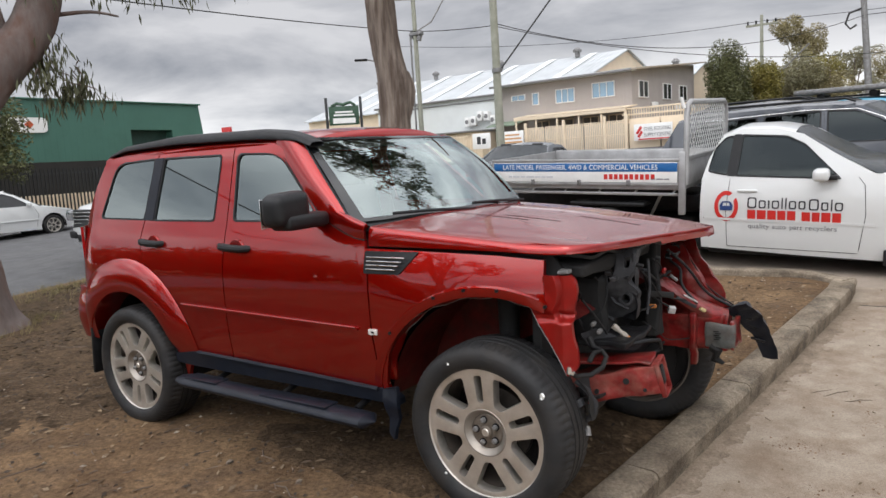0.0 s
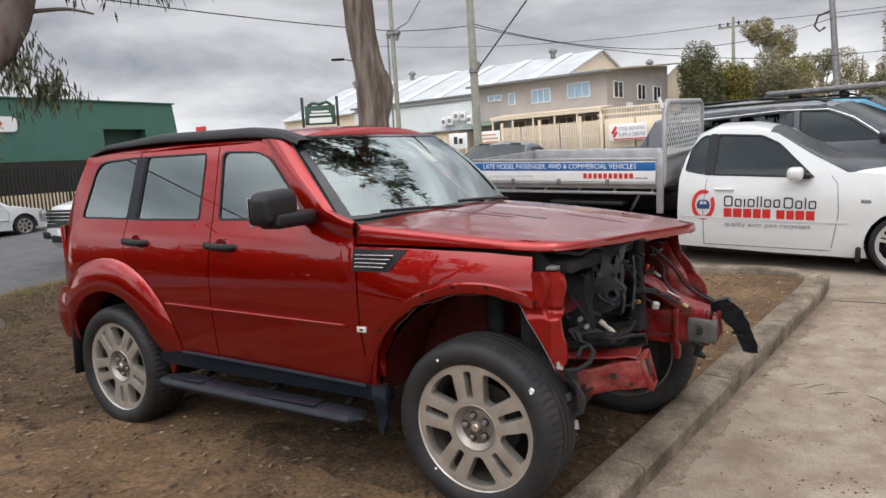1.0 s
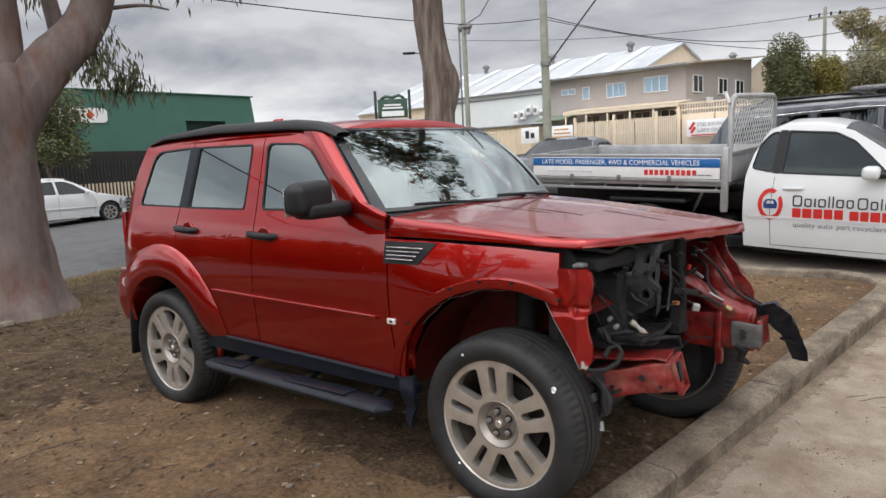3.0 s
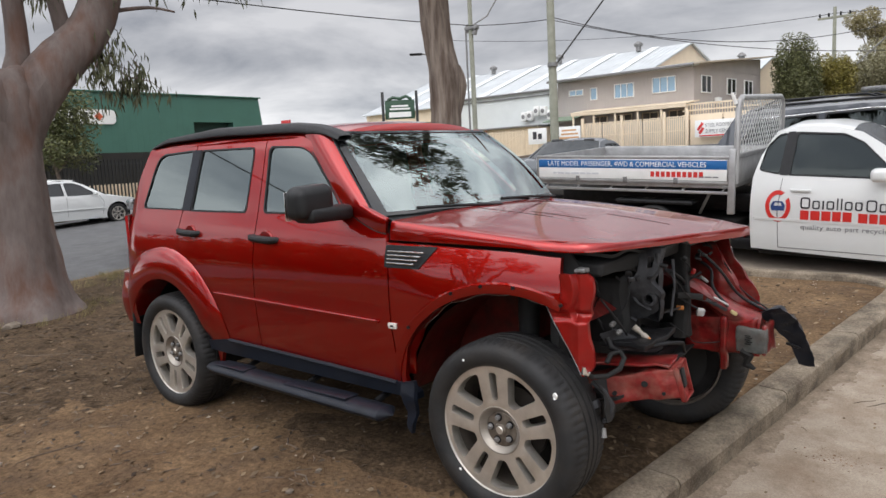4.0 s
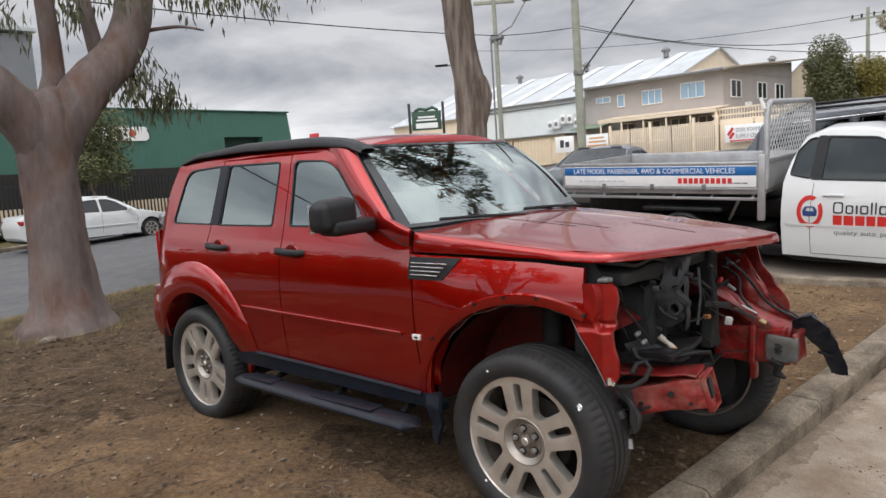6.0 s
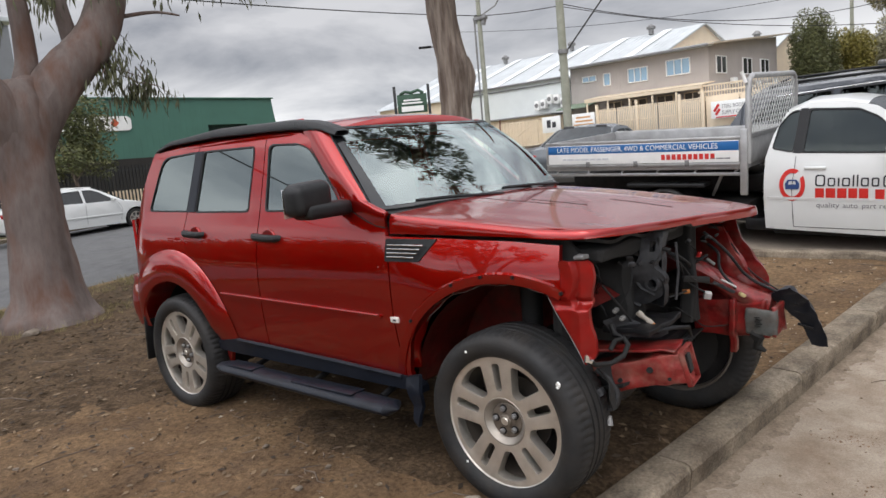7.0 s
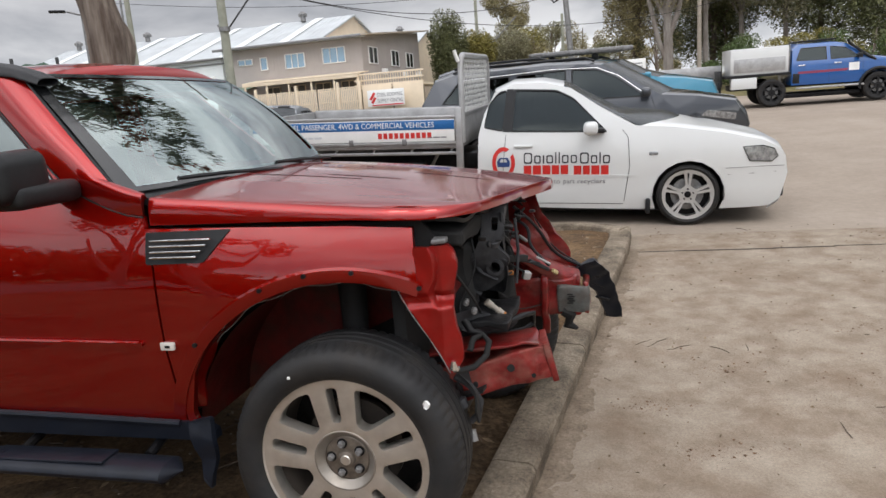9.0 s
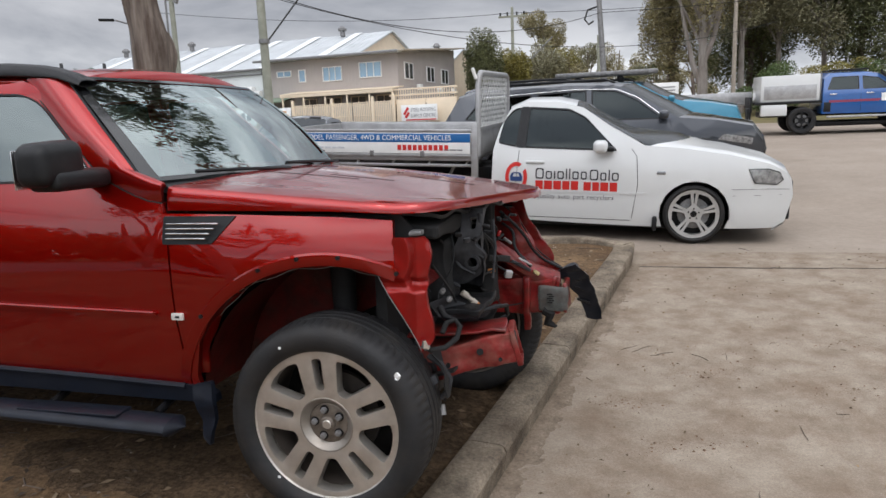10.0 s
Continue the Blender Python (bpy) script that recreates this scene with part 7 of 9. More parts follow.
make("door_stripe", panel([(-0.80, 0.93), (0.55, 0.93), (0.62, 1.00), (-0.80, 1.00)], lambda x, z: (x, -bh(x, z) - 0.006, z), (0, 0.004, 0), (), 0.4), mat("faded_red_stripe", (0.22, 0.03, 0.07), 0.5), bu)
make("door_emblem", panel([(0.62, 0.93), (0.90, 0.93), (0.90, 1.16), (0.62, 1.16)], lambda x, z: (x, -bh(x, z) - 0.008, z), (0, 0.004, 0), (), 0.4), WHITE_FLAT, bu)
make("tow_rack", join(box((-2.98, 0, 0.95), (0.06, 1.3, 0.5), 0.02), box((-3.02, -0.3, 0.6), (0.12, 0.5, 0.5), 0.04)), BLACK, bu)
# small box trailer behind it
trailer = thing("box_trailer", Matrix.Translation((3.9, 24.6, slab(24.6))), "pale metal box trailer", "trailer")
make("trailer_body", join(box((0, 0, 0.95), (2.2, 1.5, 0.10), 0.02), box((0, -0.74, 1.15), (2.2, 0.03, 0.35), 0.01), box((0, 0.74, 1.15), (2.2, 0.03, 0.35), 0.01), box((-1.09, 0, 1.15), (0.03, 1.5, 0.35), 0.01), box((1.09, 0, 1.15), (0.03, 1.5, 0.35), 0.01)), ALU, trailer)
for sgn in (-1, 1):
    simple_wheel(trailer, 0, sgn * 0.85, 0.33, 0.18, ALU, 5)
    make("mudguard", tube([(p[0], sgn * 0.78, p[1]) for p in arc(0, 0.36, 0.42, 170, 10, 10)], 0.07, 6), ALU, trailer)
make("axle", tube([(0, -0.75, 0.33), (0, 0.75, 0.33)], 0.04, 8), DARK, trailer)
make("spring_hanger", box((0, 0, 0.62), (0.9, 1.2, 0.60), 0.03), DARK, trailer)


# ---- buildings ----
def wall_box(x0, x1, y0, y1, z0, z1):
    return box(((x0 + x1) / 2, (y0 + y1) / 2, (z0 + z1) / 2), (x1 - x0, y1 - y0, z1 - z0))


def ribs(x0, x1, z0, z1, y, pitch, depth=0.03):
    """Upright corrugations on a wall that faces -y."""
    return join(*[box((x, y - depth / 2, (z0 + z1) / 2), (pitch * 0.35, depth, z1 - z0)) for x in np.arange(x0 + pitch / 2, x1, pitch)])


def window_unit(parent, w, h, m, panes=2, frame_mat=WHITE_FLAT, glass_tone=None):
    win = make("window", moved(join(box((0, 0, h / 2 - 0.03), (w, 0.10, 0.06), 0.01), box((0, 0, -h / 2 + 0.03), (w, 0.10, 0.06), 0.01), box((-w / 2 + 0.03, 0, 0), (0.06, 0.098, h - 0.1), 0.01), box((w / 2 - 0.03, 0, 0), (0.06, 0.098, h - 0.1), 0.01)), m), frame_mat, parent)
    pw = (w - 0.12) / panes
    for i in range(panes):
        make("pane", moved(box((-w / 2 + 0.06 + pw * (i + 0.5), 0.0, 0), (pw - 0.03, 0.02, h - 0.12)), m), glass_tone or PANE, win)
    for i in range(1, panes):
        make("mullion", moved(box((-w / 2 + 0.06 + pw * i, -0.01, 0), (0.05, 0.09, h - 0.12)), m), frame_mat, win)
    return win


PANE = mat("sky_blue_window_film", (0.16, 0.30, 0.42), 0.08, 0.0, coat=1.0, spec=0.8)
PANE_DARK = mat("dark_window_glass", (0.02, 0.022, 0.025), 0.25, spec=0.4, vary=0.3, scale=2)

# two-storey works behind the cream gates; local x runs along its front, -y faces the yard
bld = thing("industrial_building", pose(-13.6, 42.0, 1.55, 0, 0, -4.5), "two-storey grey clad works with a pale metal roof", "building")
make("wall", wall_box(-10.0, 0, 0, 11.5, 0.0, 5.0), GREYWALL, bld, "grey ribbed cladding wall")
make("wall_ribs", ribs(-10.0, 0, 2.55, 4.9, 0.0, 0.25, 0.009), GREYWALL, bld)
for k in range(42):
    make("wall_rib", box((0.004, 0.2 + 0.27 * k, 3.7), (0.010, 0.09, 2.5)), GREYWALL, bld)
make("eave", box((-5.0, -0.35, 5.06), (10.6, 0.9, 0.12), 0.02), ROOF, bld)
make("gutter", box((-5.0, -0.82, 5.02), (10.7, 0.12, 0.16), 0.03), GREYMETAL, bld)
make("side_roof", sheet(lambda u, v: (-1.0 + 1.7 * u, -0.8 + 13.0 * v, 5.10 + 1.25 * v), 3, 6, (0, 0, -0.09)), mat("weathered_roof_edge", (0.42, 0.36, 0.29), 0.7, vary=0.15, scale=1.5), bld)
make("side_gable", panel([(0.02, 4.95), (11.48, 4.95), (11.48, 6.14), (0.02, 5.10)], lambda y, z: (0.0, y, z), (-0.12, 0, 0), (), 0.0), GREYWALL, bld)
for x, z, w, h, n in ((-8.45, 4.15, 1.15, 0.42, 2), (-7.05, 3.95, 0.55, 0.85, 1), (-4.75, 3.95, 1.45, 0.95, 3), (-1.95, 4.05, 1.62, 1.0, 3)):
    window_unit(bld, w, h, Matrix.Translation((x, -0.03, z)), n)
for y in (1.75, 5.9, 9.0):
    window_unit(bld, 1.55, 1.10, Matrix.Translation((0.04, y, 3.95)) @ pose(0, 0, 0, 0, 0, 90), 2, WHITE_FLAT, PANE_DARK)
    make("air_conditioner", box((0.20, y + 1.5, 2.95), (0.28, 0.55, 0.38), 0.02), WHITE_FLAT, bld)
# verandah of the lower storey
make("verandah_fascia", box((-3.7, -1.85, 2.56), (8.1, 0.10, 0.26), 0.02), CREAM, bld)
make("verandah_roof", sheet(lambda u, v: (-7.75 + 8.1 * u, -1.9 + 1.9 * v, 2.68 + 0.22 * v), 4, 3, (0, 0, -0.06)), CREAM, bld)
make("green_awning", sheet(lambda u, v: (-10.2 + 2.4 * u, -1.7 + 1.7 * v, 2.25 + 0.35 * v), 3, 3, (0, 0, -0.06)), mat("faded_green_sheet", (0.18, 0.24, 0.17), 0.6, vary=0.1), bld)
for x in np.linspace(-7.6, 0.3, 6):
    make("verandah_post", box((x, -1.8, 1.2), (0.10, 0.10, 2.45), 0.01), CREAM, bld)
# added panes whose brown paints the shade inside the open verandah
for k in range(4):
    window_unit(bld, 1.15, 0.6, Matrix.Translation((-6.6 + 1.85 * k, -0.03, 2.1)), 2, CREAM, mat("shaded_brown_glass", (0.13, 0.105, 0.085), 0.4, vary=0.3, scale=2))
# deck railing at the corner
make("deck", box((2.3, 0.1, 1.75), (4.4, 3.6, 0.15), 0.02), CREAM, bld)
# wall brown with the shade below the deck mixed into it
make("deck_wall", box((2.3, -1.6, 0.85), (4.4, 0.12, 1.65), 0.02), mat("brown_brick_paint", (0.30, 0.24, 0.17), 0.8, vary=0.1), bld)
for z in (1.90, 2.20, 2.56):
    make("rail", box((2.3, -1.72, z), (4.5, 0.06, 0.10), 0.01), CREAM, bld)
for x in np.arange(0.2, 4.5, 0.16):
    make("baluster", box((x, -1.72, 2.22), (0.05, 0.04, 0.72), 0.005), CREAM, bld)
# gates and fence along the street
fence = thing("cream_gates", pose(-13.4, 40.0, 1.58, 0, 0, -3.5), "tall cream steel gates and fence panels", "gate")
for k in range(5):
    x0 = -7.0 + 1.42 * k
    for z in (0.12, 1.0, 1.84):
        make("rail", box((x0 + 0.68, 0, z), (1.34, 0.05, 0.06), 0.008), CREAM, fence)
    for j in range(11):
        make("picket", box((x0 + 0.06 + 0.124 * j, 0.0, 0.98), (0.085, 0.025, 1.76), 0.004), CREAM, fence)
for x in (-7.05, -4.2, -1.35, 0.1):
    make("gate_post", box((x, 0, 1.1), (0.16, 0.16, 2.2), 0.02), CREAM, fence)
for k in range(2):
    make("fence_panel", box((1.2 + 2.0 * k, 0.06, 0.95), (1.9, 0.05, 1.8), 0.01), CREAM, fence)
sign = thing("works_sign", pose(-11.55, 39.55, 2.62, 0, 0, -3.5), "white sign board with red and black lettering on the fence", "sign")
make("board", box((0, 0, 0), (2.35, 0.05, 0.98), 0.01), WHITE_FLAT, sign)
make("lettering", moved(flat_text("STEEL ROOFING", 0.30, 0.004, width=1.62), Matrix.Translation((-0.55, -0.032, 0.08))), GREY_INK, sign)
make("lettering", moved(flat_text("SUPPLY CENTRE", 0.30, 0.004, width=1.62), Matrix.Translation((-0.55, -0.032, -0.27))), GREY_INK, sign)
make("emblem", join(box((-0.85, -0.03, 0.12), (0.16, 0.01, 0.5), 0.002, m=pose(0, 0, 0, 0, 35, 0)), box((-0.78, -0.03, -0.12), (0.16, 0.01, 0.4), 0.002, m=pose(0, 0, 0, 0, 35, 0))), RED_INK, sign)
make("stripe", box((0.1, -0.03, -0.42), (2.0, 0.01, 0.07), 0.002), RED_INK, sign)
# white wing and the older cream sheds beside it
wing = thing("white_wing", pose(-23.7, 42.6, 1.5, 0, 0, -5), "white clad wing with air conditioners on its wall", "building")
make("wall", wall_box(-12.0, 0.0, 0, 5, 2.2, 4.55), WHITEWALL, wing)
make("wall_lower", wall_box(-12.0, 0.0, 0.12, 5, 0, 2.2), CREAM, wing)
make("gutter", box((-6.0, -0.15, 4.62), (12.3, 0.3, 0.14), 0.03), GREYMETAL, wing)
make("gutter", box((-6.0, -0.05, 4.30), (12.3, 0.12, 0.08), 0.02), GREYMETAL, wing)
for x, z in ((-2.5, 2.85), (-1.95, 2.9), (-1.35, 3.2), (-0.75, 3.15), (-0.2, 2.85)):
    make("air_conditioner", join(box((x, -0.3, z), (0.42, 0.4, 0.66), 0.04)), WHITE_FLAT, wing)
    make("fan_guard", moved(lathe([(0.0001, 0), (0.16, 0), (0.16, 0.02), (0.0001, 0.02)], 20), Matrix.Translation((x, -0.52, z))), GREYMETAL, wing)
for x in (-9.8, -7.6):
    window_unit(wing, 1.5, 0.8, Matrix.Translation((x, 0.0, 1.75)), 3, WHITE_FLAT, PANE_DARK)
shed = thing("cream_shed", pose(-25.2, 40.4, 1.5, 0, 0, -4), "low cream sheet-metal shed beside the gate", "shed")
make("wall", wall_box(-4.6, 1.4, 0, 2.0, 0, 2.0), CREAM, shed)
make("roof", box((-1.6, 0.9, 2.06), (6.4, 2.4, 0.12), 0.02), GREYMETAL, shed)
make("wall_ribs", ribs(-4.6, 1.4, 0.05, 1.95, 0, 0.3, 0.03), CREAM, shed)
for x in (-3.9, -2.8):
    make("door_post", box((x, -0.5, 0.9), (0.12, 0.12, 2.2), 0.01), mat("rusty_post", (0.16, 0.08, 0.05), 0.8, vary=0.2), shed)
mesh_gate = thing("mesh_gate", pose(-25.8, 39.2, 1.45, 0, 0, -4), "light steel tube and mesh gate", "gate")
make("gate_frame", join(tube([(-1.6, 0, 0.1), (1.6, 0, 0.1), (1.6, 0, 1.7), (-1.6, 0, 1.7), (-1.6, 0, 0.1)], 0.04, 6), tube([(-1.6, 0, 0.1), (1.6, 0, 1.7)], 0.03, 6)), CREAM, mesh_gate)
make("gate_mesh", join(*[box((x, 0, 0.9), (0.02, 0.015, 1.6)) for x in np.arange(-1.5, 1.55, 0.16)], *[box((0, 0, z), (3.2, 0.015, 0.02)) for z in np.arange(0.2, 1.7, 0.2)]), CREAM, mesh_gate)
numb = thing("number_board", pose(-22.9, 38.7, 2.78, 0, 0, -4), "white board with dark marks on the gate", "sign")
make("board", box((0, 0, 0), (1.45, 0.05, 1.05), 0.01), WHITE_FLAT, numb)
make("mark", join(box((-0.20, -0.03, 0.05), (0.30, 0.01, 0.50)), box((0.22, -0.03, -0.02), (0.30, 0.01, 0.36))), BLACK_INK, numb)
make("board_post", join(box((-0.6, 0.06, -0.75), (0.08, 0.06, 1.4)), box((0.6, 0.06, -0.75), (0.08, 0.06, 1.4))), CREAM, numb)
notice = thing("notice_board", pose(-20.9, 39.4, 2.55, 0, 0, -4), "faded cream notice board with unreadable lines", "sign")
make("board", box((0, 0, 0), (1.7, 0.05, 1.5), 0.01), WHITE_FLAT, notice)
for k in range(5):
    make("text_line", box((0.0 + 0.05 * (k % 2), -0.03, 0.5 - 0.24 * k), (1.1 + 0.2 * (k % 3), 0.008, 0.11)), mat("faded_orange_ink", (0.6, 0.33, 0.15), 0.6), notice)

# big shed with a pale roof behind
big = thing("gabled_warehouse", pose(-19.6, 46.0, 1.5, 0, 0, -6.5), "large warehouse with a long pale ribbed metal roof", "building")
LEN, RISE, SPAN, EAV = 30.0, 3.55, 9.4, 4.75
make("wall", wall_box(-LEN, 0, 0.2, 2 * SPAN - 0.2, 0, EAV), CREAM, big)
make("gable", ([(0, 0.1, EAV), (0, 2 * SPAN - 0.1, EAV), (0, SPAN, EAV + RISE - 0.05), (-0.2, 0.1, EAV), (-0.2, 2 * SPAN - 0.1, EAV), (-0.2, SPAN, EAV + RISE - 0.05)], [(0, 1, 2), (5, 4, 3), (0, 2, 5, 3), (2, 1, 4, 5), (1, 0, 3, 4)]), CREAM, big)
for side_k, (ya, yb) in enumerate(((-0.3, SPAN), (2 * SPAN + 0.3, SPAN))):
    make("roof_slope", sheet(lambda u, v: (0.25 - (LEN + 0.4) * u, ya + (yb - ya) * v, EAV + (RISE + 0.05) * v), 4, 2, (0, 0, -0.1)), ROOF, big, "pale grey metal roof slope")
    n = 30
    make("roof_ribs", join(*[tube([(0.2 - (LEN + 0.3) * i / (2 * n), ya, EAV + 0.02), (0.2 - (LEN + 0.3) * i / (2 * n), yb, EAV + RISE + 0.08)], 0.014, 4) for i in range(2 * n + 1)]), ROOF, big)
for k in range(7):
    x = -2.6 - 4.0 * k
    make("skylight_strip", sheet(lambda u, v: (x - 0.75 * u, -0.25 + (SPAN + 0.2) * v, EAV + 0.07 + (RISE + 0.05) * v), 1, 2, (0, 0, -0.02)), SKYLIGHT, big, "white translucent roof strip")
    if k % 2 == 0:
        make("roof_ventilator", moved(join(tube([(0, 0, 0), (0, 0, 0.45)], 0.22, 10), tube([(0, 0, 0.42), (0, 0, 0.6), (0, 0, 0.8)], [0.35, 0.38, 0.15], 12)), Matrix.Translation((x - 1.6, SPAN - 0.6, EAV + RISE - 0.1))), GREYMETAL, big)
annex = thing("rear_annex", pose(-13.9, 57.0, 1.6, 0, 0, -6), "small gabled annex with a pale roof", "building")
make("wall", wall_box(-6.0, 0, 0, 6, 0, 5.6), CREAM, annex)
make("gable", ([(0, 0, 5.6), (0, 6, 5.6), (0, 3, 6.9), (-0.2, 0, 5.6), (-0.2, 6, 5.6), (-0.2, 3, 6.9)], [(0, 1, 2), (5, 4, 3), (0, 2, 5, 3), (2, 1, 4, 5), (1, 0, 3, 4)]), CREAM, annex)
for ya, yb in ((-0.3, 3), (6.3, 3)):
    make("roof_slope", sheet(lambda u, v: (0.25 - 6.4 * u, ya + (yb - ya) * v, 5.55 + 1.4 * v), 2, 2, (0, 0, -0.1)), ROOF, annex)
make("roof_ventilator", moved(tube([(0, 0, 0), (0, 0, 0.5), (0, 0, 0.51), (0, 0, 0.8)], [0.25, 0.25, 0.4, 0.15], 10), Matrix.Translation((-2.2, 2.6, 6.7))), GREYMETAL, annex)

# green factory across the street: local x along its front (world +y), -y faces the street
grn = thing("green_factory", pose(-30.0, 21.6, slab(12) - 0.1, 0, 0, 90), "dark green sheet-metal factory with a white sign", "building")
GZ = 4.9
for part_box in (wall_box(-26, -4.0, 0, 14, 0, GZ), wall_box(-4.0, -1.7, 0, 14, 3.62, GZ), wall_box(-4.0, -1.7, 0, 14, 0, 2.3)):
    make("wall", part_box, GREEN_WALL, grn)
make("wall", ([(-1.7, 0, 0), (0.6, 0, 0), (0.0, 0, GZ), (-1.7, 0, GZ), (-1.7, 14, 0), (0.6, 14, 0), (0.0, 14, GZ), (-1.7, 14, GZ)], [(0, 1, 2, 3), (7, 6, 5, 4), (1, 5, 6, 2), (0, 4, 5, 1), (3, 2, 6, 7), (4, 0, 3, 7)]), GREEN_WALL, grn)
make("recess_back", box((-2.85, 0.6, 2.95), (2.3, 0.1, 1.4)), mat("dark_green_shutter", (0.015, 0.05, 0.038), 0.6, vary=0.2), grn)
make("roof_edge", box((-13, -0.03, GZ + 0.03), (26.2, 0.16, 0.07), 0.02), GREEN_WALL, grn)
make("wall_ribs", ribs(-26, -4.0, 0.1, GZ - 0.05, 0, 0.3, 0.006), GREEN_WALL, grn)
# brown darkened in its colour to paint the shade behind the fence
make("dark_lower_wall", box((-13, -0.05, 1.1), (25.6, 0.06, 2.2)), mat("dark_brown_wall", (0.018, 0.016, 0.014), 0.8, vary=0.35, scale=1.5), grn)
make("sign_panel", panel(fillet([(-13.2, 3.48), (-8.12, 3.48), (-7.98, 3.58), (-7.98, 4.02), (-8.15, 4.12), (-13.2, 4.12)], 0.06), lambda x, z: (x, -0.09, z), (0, 0.05, 0), (), 0.0), WHITE_FLAT, grn, "white sign with dark marks and a red diamond")
make("sign_diamond", panel([(-8.75, 3.62), (-8.55, 3.82), (-8.75, 4.02), (-8.95, 3.82)], lambda x, z: (x, -0.10, z), (0, 0.02, 0), (), 0.0), mat("orange_red_ink", (0.55, 0.10, 0.04), 0.5), grn)
for x in (-11.6, -11.2, -10.8, -10.3, -9.8, -9.35):
    make("sign_mark", box((x, -0.10, 3.82), (0.22, 0.02, 0.36)), BLACK_INK, grn)
# steel bar fence in front of it
bars_f = thing("bar_fence", pose(-26.0, 0.0, slab(8) - 0.02, 0, 0, 90), "black steel bar fence along the street", "fence")
for z in (0.2, 1.75):
    make("rail", box((10, 0, z), (36, 0.05, 0.07)), FENCE, bars_f)
pick_v, pick_f = box((0, 0, 0.95), (0.045, 0.045, 1.95))
pick = bpy.data.meshes.new("bar")
pick.from_pydata(pick_v, [], pick_f)
pick.materials.append(FENCE)
for k in range(210):
    ob = new("bar", pick)
    ob.parent = bars_f
    ob.matrix_local = Matrix.Translation((-6 + 0.145 * k, -0.02, 0))
for k in range(12):
    make("fence_post", box((-7 + 2.9 * k, 0, 0.9), (0.08, 0.08, 1.9), 0.005), FENCE, bars_f)
sheeting = thing("cream_boundary_wall", pose(-27.5, 0.0, slab(8), 0, 0, 90), "low cream wall behind the bar fence", "wall")
make("wall", wall_box(2, 24, 0, 0.15, 0, 0.9), CREAM, sheeting)
# yard sign on two posts
ys = thing("yard_sign", pose(-26.4, 29.0, slab(29), 0, 0, 38), "green and white board between two posts", "sign")
make("board", join(box((0, 0, 3.35), (1.75, 0.10, 1.1), 0.02)), mat("sign_green", (0.03, 0.075, 0.045), 0.6, vary=0.3, scale=4), ys)
make("lettering", join(box((0.0, -0.06, 3.05), (1.3, 0.02, 0.30)), box((0, -0.06, 3.55), (1.0, 0.02, 0.10)), box((0, -0.06, 3.38), (1.2, 0.02, 0.10))), WHITE_FLAT, ys)
for x in (-1.0, 1.0):
    make("post", box((x, 0, 2.2), (0.16, 0.16, 4.4), 0.02), FENCE, ys)
make("board_crest", tube([(-0.7, 0, 3.9), (-0.4, 0, 4.05), (0, 0, 3.98), (0.4, 0, 4.1), (0.7, 0, 3.9)], 0.10, 6), mat("sign_green", (0, 0, 0)), ys)
far_low = thing("far_shed", pose(-44, 52, 1.0, 0, 0, 10), "low cream shed far down the street", "shed")
make("wall", wall_box(-6, 9, 0, 6, 0, 4.6), CREAM, far_low)
make("roof", sheet(lambda u, v: (-6.5 + 16 * u, -0.5 + 7 * v, 5.2 - 0.8 * u), 2, 2, (0, 0, -0.15)), ROOF, far_low)
tower = thing("street_board", pose(-37.5, 29.5, 1.0), "small red and white street board on a post", "sign")
make("board", box((0, 0, 3.3), (0.9, 0.15, 0.9), 0.02), mat("sign_red", (0.5, 0.03, 0.03), 0.5), tower)
make("stripe", box((0.05, -0.08, 3.3), (0.6, 0.02, 0.25)), WHITE_FLAT, tower)
make("post", box((0, 0, 1.4), (0.12, 0.12, 3.0)), GREYMETAL, tower)
for x, y, h, w, d, kind in ((-47, 34, 3.4, 14, 8, CREAM), (-60, 44, 4.0, 16, 9, WHITEWALL)):
    fs = thing("far_shed", pose(x, y, 0.9, 0, 0, 30), "low pale shed far down the street", "shed")
    make("wall", wall_box(-w / 2, w / 2, 0, d, 0, h), kind, fs)
    make("roof", box((0, d / 2, h + 0.1), (w + 0.6, d + 0.6, 0.2), 0.03), ROOF, fs)
bill = thing("yard_board", pose(2.67, 35.5, slab(35.5), 0, 0, 5), "white board standing among the far trees", "sign")
make("board", box((0, 0, 1.45), (1.25, 0.08, 0.85), 0.02), WHITE_FLAT, bill)
make("text_line", join(*[box((0, -0.05, 1.65 - 0.16 * k), (0.9, 0.01, 0.05)) for k in range(3)]), GREY_INK, bill)
for x in (-0.5, 0.5):
    make("leg", box((x, 0, 0.55), (0.07, 0.07, 1.1)), GREYMETAL, bill)


# ---- poles and wires ----
def pole(x, y, h, r, label, lean=(0, 0), m=TIMBER):
    p = thing("power_pole", Matrix.Translation((x, y, slab(min(y, 60)) - 0.1)), label, "pole")
    make("shaft", tube([(0, 0, 0), (lean[0] * 0.5, lean[1] * 0.5, h * 0.5), (lean[0], lean[1], h)], [r * 1.15, r, r * 0.82], 14), m, p)
    return p


